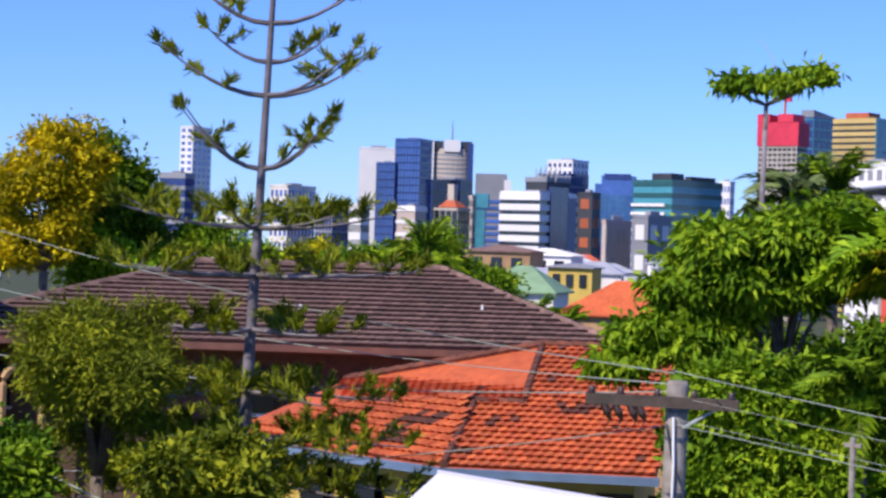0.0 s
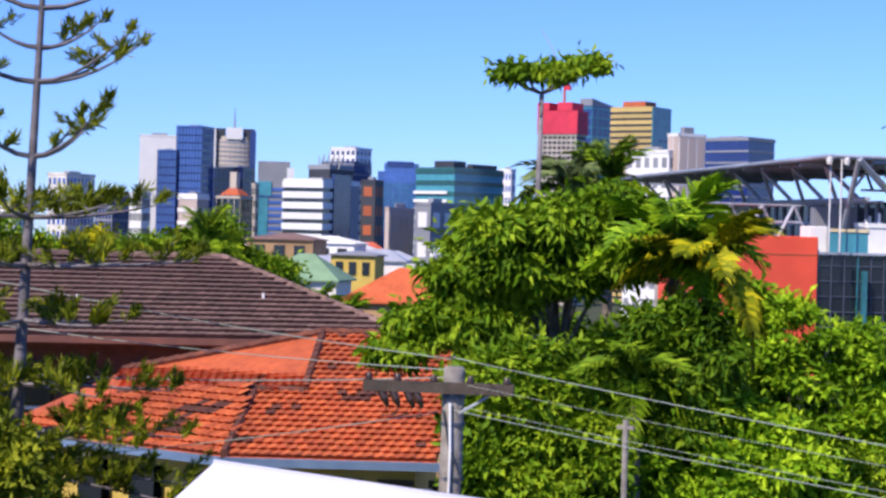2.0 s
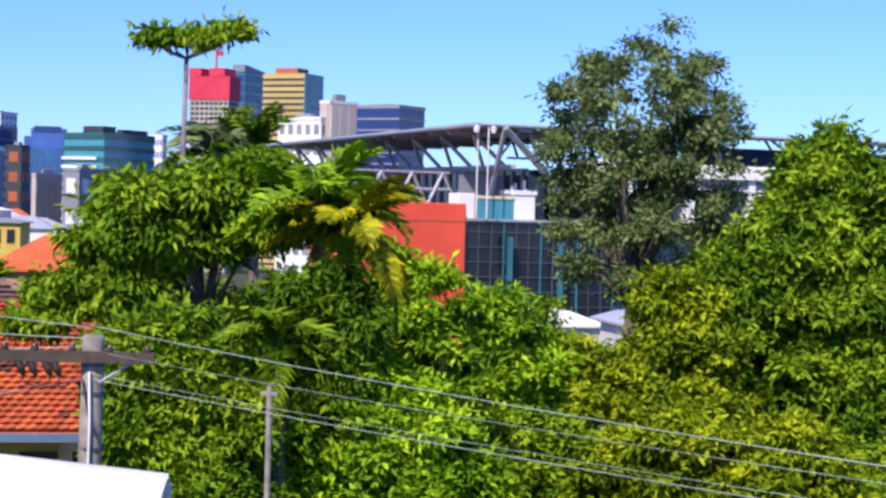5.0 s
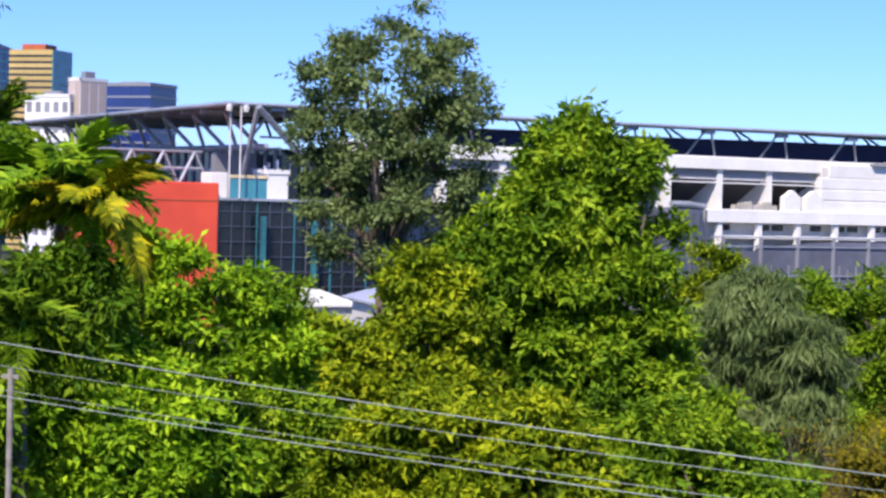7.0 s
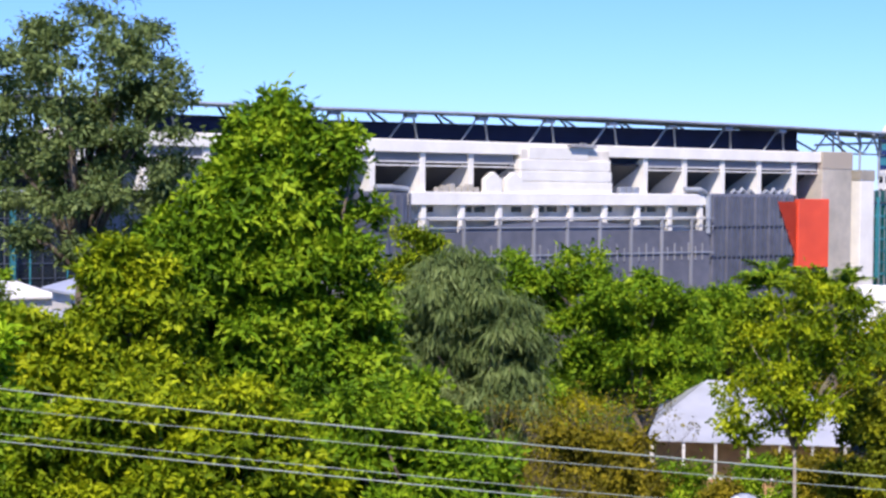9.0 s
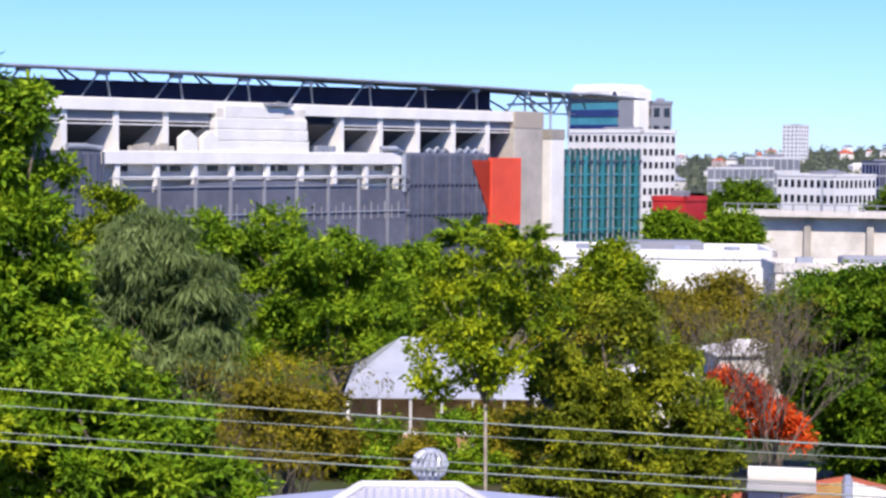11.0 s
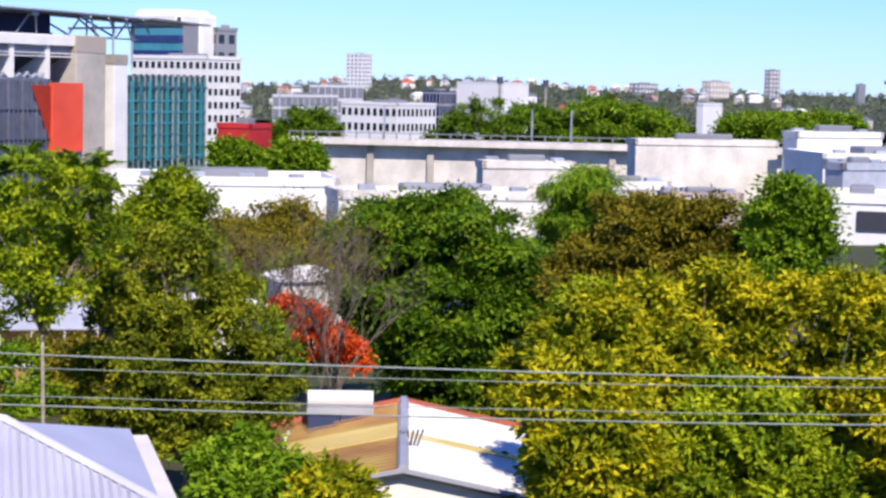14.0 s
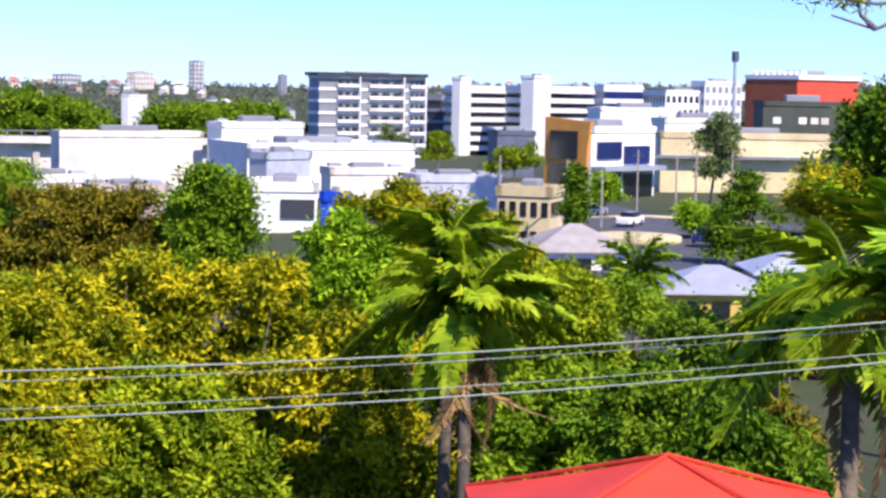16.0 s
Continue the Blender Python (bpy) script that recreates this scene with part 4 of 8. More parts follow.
    block("low_building", "white apartments with square windows", 48.31, 49.0, 50.6, 640, 3.4, style="windows", body=WHITE_FAR, trim=DARK_GLASS, storeys=5, cols=9, theta=60)
    block("low_building", "white apartments with a grey hipped top", 49.8, 50.2, 51.35, 645, 6.5, style="windows", body=WHITE_FAR, trim=GREY_FAR, storeys=6, cols=6, theta=60)
    t = block("brick_hall", "big orange box-shaped hall with a shade-coloured side and white roof vents", 51.44, 53.03, 54.9, 420, 9.3, style="none", body=ORANGE_PANEL, trim=WHITE, storeys=3, theta=40)
    w, e, h = t["w"], t["e"], t["h"]
    # The left face's shade is given as a darker panel colour
    Shape().box(-w - 0.2, -0.25, 0, -0.1, 0.0, h).part("rust_face", RUST_PANEL, t)
    Shape().box(-w - 0.3, -0.4, h, 0.5, e + 0.4, h + 1.0).part("white_roof", WHITE, t)
    for k in range(9):
        Shape().bevel_box(-w + k * w / 9, 2, h + 1, -w + k * w / 9 + 0.8, 4, h + 1.9, 0.1).part("roof_vent", WHITE_TRIM, t)
    DKG = mat("dark_olive_cladding", (0.07, 0.08, 0.06), (0.05, 0.06, 0.045), 0.3, 0.7, 0.05, 8)
    t = block("dark_hall", "dark olive clad hall with pale lettered bars", 51.71, 52.0, 54.6, 400, 4.0, style="none", body=DKG, trim=DKG, storeys=2, theta=75)
    e, h = t["e"], t["h"]
    for q in (0.12, 0.42, 0.56, 0.68):
        Shape().box(0.0, e * q, h - 4.0, 0.15, e * (q + 0.09), h - 2.6).part("sign_bar", OFFWHITE, t)
    t = block("shed", "long cream shed with a deep shaded eave", 48.77, 48.9, 54.2, 330, -0.3, style="none", body=CREAM, trim=CREAM, storeys=2, theta=80)
    Shape().box(-2, -2, t["h"] - 3.8, 2.0, t["e"], t["h"] - 3.3).part("awning", GREY_SHEET, t)
    # angular shopfront with an orange wedge
    t = block("shopfront", "angular white and blue shop building with an orange wedge", 45.33, 46.74, 48.80, 300, 1.6, style="none", body=WHITE, trim=WHITE, storeys=2, theta=40)
    w, e, h = t["w"], t["e"], t["h"]
    OW = mat("orange_wedge", (0.8, 0.36, 0.06), (0.7, 0.3, 0.05), 0.4, 0.6, 0.03, 8)
    Shape().add([(-w, -0.6, h * 0.25), (-w * 0.1, -0.6, h * 0.3), (0.2, -0.6, h + 1.6), (-w, -0.6, h + 2.2), (-w, 0.2, h * 0.25), (-w * 0.1, 0.2, h * 0.3), (0.2, 0.2, h + 1.6), (-w, 0.2, h + 2.2)], [(0, 1, 2, 3), (7, 6, 5, 4), (0, 4, 5, 1), (1, 5, 6, 2), (2, 6, 7, 3), (3, 7, 4, 0)]).part("orange_wedge", OW, t)
    Shape().box(-w * 0.85, -0.9, h * 0.62, -w * 0.25, -0.5, h * 1.0).part("window", DARK_GLASS, t)
    Shape().box(-w * 0.85, -0.8, h * 0.1, -w * 0.2, -0.4, h * 0.55).part("shop_window", DARK_GLASS, t)
    for q0, q1, z0, z1 in ((0.08, 0.45, 0.62, 0.86), (0.5, 0.9, 0.55, 0.8), (0.08, 0.45, 0.1, 0.45), (0.5, 0.95, 0.05, 0.42)):
        Shape().box(0, e * q0, h * z0, 0.35, e * q1, h * z1).part("window", NAVY_GLASS if z0 > 0.3 else DARK_GLASS, t)
    Shape().box(0.1, 0, h * 0.47, 3.0, e * 0.97, h * 0.53).part("shop_awning", STEEL, t)
    Shape().box(0.2, 0.5, h * 0.05, 1.2, 1.6, h * 0.5).part("red_post", ORANGE_PANEL, t)
    block("low_building", "yellow rendered shop building with a flat roof", 43.83, 45.5, 45.92, 190, -1.2, style="windows", body=CREAM, trim=DARK_GLASS, storeys=2, cols=5, theta=15, group="valley buildings")
    block("hoarding", "bright blue painted wall end", 38.31, 39.0, 39.2, 200, -2.4, style="none", body=mat("bright_blue_paint", (0.015, 0.1, 0.75), (0.012, 0.08, 0.65), 0.5, 0.5, 0.02, 8), trim=WHITE, storeys=2, theta=25, group="valley buildings")
    t = block("car_park", "white open-sided parking deck", 36.02, 38.2, 38.30, 210, -2.0, style="none", body=WHITE, trim=WHITE, storeys=2, theta=10, group="valley buildings")
    # a dark panel on the solid wall stands in for the shaded deck interior
    Shape().box(-t["w"] * 0.52, -0.3, t["h"] * 0.45, -t["w"] * 0.04, 0.2, t["h"] * 0.82).part("opening", DARK_FAR, t)
    # sheds in the valley
    for azl, azm, azr, d, top, m, lab, th_ in (
        (34.75, 36.0, 41.4, 300, -1.0, WHITE, "long white flat-roofed warehouse", 70), (34.75, 35.2, 37.8, 330, 1.6, WHITE, "white warehouse with a raised parapet", 60),
        (36.05, 36.6, 38.0, 270, -1.2, TIN, "pale grey warehouse wall", 50), (38.3, 38.6, 41.2, 260, -2.9, OFFWHITE, "low white roofed shed", 70),
        (43.5, 43.8, 44.98, 420, -3.2, LOUVRE, "slate blue low shed", 70), (13.9, 14.0, 21.0, 230, -1.1, WHITE, "long white parapet wall of a flat roof", 80),
        (20.6, 21.0, 28.2, 215, -2.0, OFFWHITE, "pale cream flat-roofed warehouse", 80), (25.3, 25.5, 28.4, 260, -0.6, OFFWHITE, "pale rendered warehouse wall", 75),
        (21.0, 21.2, 24.6, 170, -2.5, CREAM, "weathered cream wall of an old shop", 75), (31.0, 31.3, 33.6, 220, -2.6, PINK_FAR, "pink flat roofed workshop", 70),
        (40.9, 41.3, 44.0, 250, -3.4, TIN_LILAC, "grey roofed low shed", 70), (28.4, 28.7, 31.4, 240, -2.4, OFFWHITE, "low white rendered workshop", 70),
        (46.6, 47.0, 49.5, 520, 0.0, WHITE, "white flat roofed store", 60), (48.6, 49.0, 51.0, 380, 0.8, WHITE, "white store with a red stripe", 60)):
        t = block("warehouse", lab, azl, azm, azr, d, top, style="none", body=m, trim=m, storeys=2, theta=th_, group="valley buildings", category="warehouse")
        e = t["e"]
        for k in range(4):
            Shape().bevel_box(-6 + k, e * (0.12 + 0.22 * k), t["h"], -4.8 + k, e * (0.12 + 0.22 * k) + 2.0, t["h"] + 1.3, 0.1).part("roof_unit", STEEL, t)


make_city()

# ---- houses and near things ----
def hip_roof(parent, x0, y0, x1, y1, z, rise, run_x, mat_, name="roof", over=0.0, t=0.12, run_l=None):
    """A hipped roof over a rectangle; the ridge runs along x."""
    ym = (y0 + y1) / 2
    e = [(x0 - over, y0 - over, z), (x1 + over, y0 - over, z), (x1 + over, y1 + over, z), (x0 - over, y1 + over, z)]
    a, b = (x0 + (run_l or run_x), ym, z + rise), (x1 - run_x, ym, z + rise)
    s = Shape()
    v = e + [a, b] + [(p[0], p[1], p[2] - t) for p in e]
    s.add(v, [(0, 1, 5, 4), (1, 2, 5), (2, 3, 4, 5), (3, 0, 4), (0, 6, 7, 1), (1, 7, 8, 2), (2, 8, 9, 3), (3, 9, 6, 0), (9, 8, 7, 6)])
    return s.part(name, mat_, parent)


def tile_mesh(name, w, l, mat_, roll=1.0, lip=0.08):
    """One roll tile: a flat pan and a raised roll, thick at its lower edge."""
    prof = [(-0.5, 0.0), (-0.2, 0.0), (0.0, 0.022 * roll), (0.2, 0.035 * roll), (0.4, 0.022 * roll), (0.5, 0.005)]
    v, f = [], []
    for y, dz in ((0.0, lip), (l, 0.0)):
        v += [(x * w, y, z + dz) for x, z in prof]
    v += [(x * w, 0.09, z - 0.03) for x, z in prof]
    n = len(prof)
    for i in range(n - 1):
        f += [(i, i + 1, n + i + 1, n + i), (2 * n + i, 2 * n + i + 1, i + 1, i)]
    return mesh_of(name, v, f, mat_)


def tile_slope(parent, origin, along, up, inside, w, l, meshes, name="tile", near=None, limit=300, seed=3):
    """Lays courses of tiles on a slope. along and up are unit vectors; inside(a, b) says where the slope is."""
    rng = random.Random(seed)
    nrm = along.cross(up).normalized()
    m3 = Matrix((along, up, nrm)).transposed()
    rest = {}
    count = 0
    b = 0.0
    row = 0
    while b < 14:
        k = -60
        while k < 60:
            a = k * w + (w * 0.5 if row % 2 else 0.0)
            k += 1
            if not inside(a, b + l * 0.5):
                continue
            which = rng.choices(range(len(meshes)), [m[1] for m in meshes])[0]
            if len(meshes) > 1:
                q = noise.noise(Vector((a * 0.45, b * 0.8, seed)))
                which = (len(meshes) - 1) if q + rng.uniform(-0.25, 0.25) > 0.52 else rng.choice(range(len(meshes) - 1))
            pos = origin + along * a + up * b + nrm * rng.uniform(0.0, 0.012)
            tilt = m3.to_4x4() @ Matrix.Rotation(rng.uniform(-0.02, 0.02), 4, "Z")
            if count < limit and (near is None or near(a, b)):
                put(name, meshes[which][0], parent, Matrix.Translation(pos) @ tilt)
                count += 1
            else:
                rest.setdefault(which, []).append(Matrix.Translation(pos) @ tilt)
        b += l * 0.92
        row += 1
    for which, ms in rest.items():
        me = meshes[which][0]
        v0 = [p.co.copy() for p in me.vertices]
        f0 = [tuple(p.vertices) for p in me.polygons]
        s = Shape()
        for m in ms:
            s.add([m @ p for p in v0], f0)
        tagged(s.part(name + "_field", me.materials[0], parent), kind="stuff")


def make_brown_house():
    a0 = -37.7
    base = polar(a0, 60, 0.0)
    h = thing("brown_roofed_house", base, "brick house under a weathered brown tiled hip roof", "house", turn=radians(37.7 - 3.5))
    z = 8.45
    x0, x1, depth, rise = -13.6, 11.2, 15.0, 2.5
    rl, rr = 9.4, 6.6
    Shape().box(x0 + 0.8, 1.7, -2, x1 - 0.8, depth - 0.8, z - 0.05).part("wall", BRICK_SHADED, h)
    roof = hip_roof(h, x0, 0, x1, depth, z, rise, rr, TILE_BROWN, over=0.0, run_l=rl)
    sl = math.hypot(depth / 2, rise)
    up = Vector((0, depth / 2, rise)).normalized()
    tm = [(tile_mesh("tile", 0.3, 0.56, TILE_BROWN, 0.4, 0.13), 1)]

    def inside(a, b):
        f = b / sl
        return b < sl and x0 + rl * f < a < x1 - rr * f

    tile_slope(roof, Vector((0, 0, z + 0.02)), Vector((1, 0, 0)), up, inside, 0.3, 0.5, tm, near=lambda a, b: 0 < a < 8 and b < 4)
    lx = Vector((0, -1, 0))
    upl = Vector((rl, 0, rise)).normalized()
    sl2 = math.hypot(rl, rise)
    tile_slope(roof, Vector((x0, depth / 2, z + 0.02)), lx, upl, lambda a, b: b < sl2 and abs(a) < depth / 2 * (1 - b / sl2), 0.3, 0.5, tm, limit=0, seed=5)
    ym = depth / 2
    for p, q in (((x0 + rl, ym, z + rise), (x1 - rr, ym, z + rise)), ((x0, 0, z), (x0 + rl, ym, z + rise)), ((x1, 0, z), (x1 - rr, ym, z + rise))):
        n = int((Vector(q) - Vector(p)).length / 0.42)
        for i in range(n):
            u, w = Vector(p).lerp(Vector(q), i / n), Vector(p).lerp(Vector(q), (i + 1.12) / n)
            Shape().tube([u + Vector((0, 0, 0.06)), w + Vector((0, 0, 0.03))], 0.13, 6).part("ridge_tile", TILE_BROWN, roof)
    for q in ((x0 - 0.1, -0.15, x1 + 0.1, 0.0), (x0 - 0.15, 0, x0, depth)):
        Shape().box(q[0], q[1], z - 0.2, q[2], q[3], z + 0.02).part("gutter", TRIM_BROWN, h)
    Shape().box(x0 + 0.05, 0.05, z - 0.26, x1 - 0.05, 1.7, z - 0.2).part("eave_lining", TRIM_BROWN, h)
    for k in range(5):
        x = x0 + 2.0 + k * 4.4
        Shape().box(x, 1.56, z - 2.4, x + 1.9, 1.7, z - 0.9).part("window", DARK_GLASS, h)
        Shape().box(x - 0.08, 1.5, z - 2.5, x + 1.98, 1.64, z - 2.4).part("window_sill", WHITE_TRIM, h)
    # arched porch at the left end
    for k in range(3):
        x = x0 + 0.9 + k * 1.5
        pts = [(x + 0.65 - 0.65 * math.cos(radians(q)), 0.55, z - 1.6 + 0.65 * math.sin(radians(q))) for q in range(0, 181, 20)]
        Shape().tube([(x, 0.55, z - 4)] + pts + [(x + 1.3, 0.55, z - 4)], 0.14, 6).part("porch_arch", BRICK_TAN, h)
    for x in (x0 + 0.7, x0 + 2.3):
        Shape().box(x, 0.3, -2, x + 0.28, 0.6, z - 0.3).part("porch_post", CREAM, h)
    return h, z


def make_vents():
    p = polar(-32.1, 63.4, 9.4)
    t = thing("vent_pipe", p, "white vent pipe with a flashing on brown tiles", "vent pipe")
    Shape().tube([(0, 0, -0.4), (0, 0, 0.45)], 0.05, 8).part("pipe", WHITE_TRIM, t)
    Shape().bevel_box(-0.24, -0.2, -0.32, 0.24, 0.2, 0.0, 0.05).part("flashing", WHITE_TRIM, t)
    p = polar(-37.8, 63.1, 9.3)
    t = thing("roof_cowl", p, "white roof cowl on brown tiles", "roof vent")
    Shape().add([(-0.35, -0.2, -0.2), (0.3, -0.2, -0.2), (0.3, 0.2, -0.1), (-0.35, 0.2, -0.1), (-0.1, -0.05, 0.1), (0.15, -0.05, 0.1), (0.15, 0.1, 0.12), (-0.1, 0.1, 0.12)],
                [(0, 1, 5, 4), (1, 2, 6, 5), (2, 3, 7, 6), (3, 0, 4, 7), (4, 5, 6, 7), (3, 2, 1, 0)]).part("cowl_base", WHITE_TRIM, t)
    Shape().tube([(0.08, 0, 0), (0.1, 0, 0.38)], [0.09, 0.05], 6).part("cowl_pipe", WHITE_TRIM, t)


def make_orange_house():
    """L-shaped tiled roof: the main hip looks to the street, a lower hip steps out in front."""
    o = polar(-33.15, 45.0, 0.0)
    r = polar(-27.0, 44.7, 0.0)
    along = (r - o).normalized()
    back = Vector((-along.y, along.x, 0))
    h = thing("orange_tiled_house", (o.x, o.y, 1.0), "house with an orange terracotta tiled hip roof and blue gutter", "house", turn=math.atan2(along.y, along.x))
    z, rise, run = 5.5, 2.6, 7.7

    def loc(az, d, zz):
        q = polar(az, d) - o
        return Vector((q.dot(along), q.dot(back), zz - 1.0))

    L = (r - o).length + 0.3
    # main slope facing the street; the hip steps in where a lower front hip meets it
    A, B = Vector((0, 0, z)), Vector((L, 0, z))
    D = loc(-30.2, 52.6, z + rise + 1.0)
    run = D.y
    C = Vector((L + 0.4, run, z + rise))
    E, E2 = loc(-32.25, 48.7, 0), loc(-30.75, 48.6, 0)
    for q in (E, E2):
        q.z = z + rise * q.y / run
    F, K, J = loc(-40.2, 50.8, z + 1.0), loc(-36.4, 50.4, 7.5), loc(-36.3, 53.6, 7.85)
    G, M = Vector((L + 0.4, run * 2, z)), Vector((F.x, run * 2, z))
    vv = [A, B, C, D, E, E2, F, K, J, G, M]
    roof = Shape().add(vv + [p - Vector((0, 0, 0.12)) for p in vv],
                       [(0, 1, 2, 3, 5, 4), (0, 4, 7, 6), (4, 5, 8, 7), (5, 3, 8), (8, 3, 10), (6, 7, 8, 10), (3, 2, 9, 10), (1, 9, 2), (11, 15, 16, 14, 13, 12), (11, 17, 18, 15), (17, 21, 20, 12, 11)]).part("roof", TILE_ORANGE, h)
    up = (D - Vector((D.x, 0, z))).normalized()
    sl = (D - Vector((D.x, 0, z))).length
    tm = [(tile_mesh("tile", 0.25, 0.42, TILE_ORANGE), 1), (tile_mesh("tile", 0.25, 0.42, mat("bright_terracotta_tile", (0.7, 0.17, 0.045), (0.55, 0.11, 0.03), 4, 0.75, 0.25, 30, 0, 0.2)), 1), (tile_mesh("tile", 0.25, 0.42, TILE_DARK), 1)]

    def main(a, b):
        f = b / sl
        fe = E.y / run
        lo = E.x * f / fe if f < fe else E2.x + (D.x - E2.x) * (f - fe) / (1 - fe)
        return b < sl and lo < a < L + 0.4 * f

    tile_slope(roof, Vector((0, 0, z + 0.02)), Vector((1, 0, 0)), up, main, 0.25, 0.37, tm, near=lambda a, b: b < 5.0, limit=300)
    # the two planes on the left, each tiled within its own outline
    for corners, sd in (((F, A, E, K), 8), ((K, E, E2, D, J), 9)):
        p0, p1 = corners[0], corners[1]
        e = (p1 - p0).normalized()
        nrm = (p1 - p0).cross(corners[-1] - p0).normalized()
        nrm = nrm if nrm.z > 0 else -nrm
        up2 = nrm.cross(e).normalized()
        flat = [((c - p0).dot(e), (c - p0).dot(up2)) for c in corners]

        def within(a, b, flat=flat):
            hit = False
            for i in range(len(flat)):
                (x0, y0), (x1, y1) = flat[i], flat[i - 1]
                if (y0 > b) != (y1 > b) and a < (x1 - x0) * (b - y0) / (y1 - y0) + x0:
                    hit = not hit
            return hit

        tile_slope(roof, p0 + nrm * 0.02, e, up2, within, 0.25, 0.37, tm, limit=0, seed=sd)
    for p, q in ((A, E), (E, E2), (E2, D), (D, C), (D, J), (E, K)):
        n = max(2, int((q - p).length / 0.4))
        for i in range(n):
            Shape().tube([p.lerp(q, i / n) + Vector((0, 0, 0.09)), p.lerp(q, min(1, (i + 1.12) / n)) + Vector((0, 0, 0.05))], 0.12, 6).part("ridge_tile", TILE_DARK, roof)
    for p, q in ((A, B), (F, A)):
        d = (q - p).normalized()
        n = Vector((d.y, -d.x, 0))
        pts = [p + n * 0.16 - d * 0.1, q + n * 0.16 + d * 0.1]
        s = Shape()
        c = [pts[0] + n * 0.0 + Vector((0, 0, 0.0)), pts[1]]
        s.add([c[0] - n * 0.14, c[0] + n * 0.04, c[1] + n * 0.04, c[1] - n * 0.14] + [v - Vector((0, 0, 0.2)) for v in (c[0] - n * 0.14, c[0] + n * 0.0, c[1] + n * 0.0, c[1] - n * 0.14)],
              [(0, 1, 2, 3), (7, 6, 5, 4), (1, 5, 6, 2), (0, 3, 7, 4), (0, 4, 5, 1), (2, 6, 7, 3)])
        s.part("gutter", GUTTER_BLUE, h, "blue-grey painted gutter")
    s = Shape().prism([(0.5, 0.5), (L - 0.5, 0.5), (L, run * 2 - 0.5), (F.x + 0.6, run * 2 - 0.5), (F.x + 0.6, F.y + 0.4)], -3, z - 0.12)
    s.part("wall", YELLOW, h)
    for k in range(4):
        Shape().box(1.2 + k * 1.25, 0.42, z - 1.9, 2.1 + k * 1.25, 0.56, z - 0.5).part("window", DARK_GLASS, h)
    d = (A - F).normalized()
    n = Vector((d.y, -d.x, 0))
    for k in range(4):
        p = F.lerp(A, 0.15 + 0.22 * k) - n * 0.28
        q = p + d * 0.85
        Shape().add([p - Vector((0, 0, 1.7)), q - Vector((0, 0, 1.7)), q - Vector((0, 0, 0.5)), p - Vector((0, 0, 0.5))] + [v - n * 0.3 for v in (p - Vector((0, 0, 1.7)), q - Vector((0, 0, 1.7)), q - Vector((0, 0, 0.5)), p - Vector((0, 0, 0.5)))],
                    [(0, 1, 2, 3), (7, 6, 5, 4), (0, 4, 5, 1), (2, 6, 7, 3)]).part("window", DARK_GLASS, h)
    return h


def make_awning():
    a, b = polar(-33.3, 22.8, 9.2), polar(-23.8, 22.9, 8.72)
    c = polar(-24.4, 20.4, 8.3)
    d = polar(-36.3, 20.0, 8.55)
    t = thing("white_awning", polar(-28.5, 21.2, ground_z(21)), "plain white sheet awning over a carport", "awning")
    off = Vector(t.matrix_basis.translation)
    Shape().slab([p - off for p in (d, c, b, a)], 0.08).part("sheet", AWNING_WHITE, t)
    e = (b - a).normalized()
    Shape().tube([a - off - e * 0.02 + Vector((0, 0, -0.03)), b - off + Vector((0, 0, -0.03))], 0.07, 6).part("edge_gutter", TIN_LILAC, t)
    for p in (a, b, c, d):
        q = p - off
        Shape().tube([(q.x, q.y, -0.3), (q.x, q.y, q.z - 0.08)], 0.05, 6).part("post", WHITE_TRIM, t)


WIRE_DIR = (math.cos(radians(32.7)), -math.sin(radians(32.7)))
POLE_AT = Vector((-11.41, 23.14, 0))


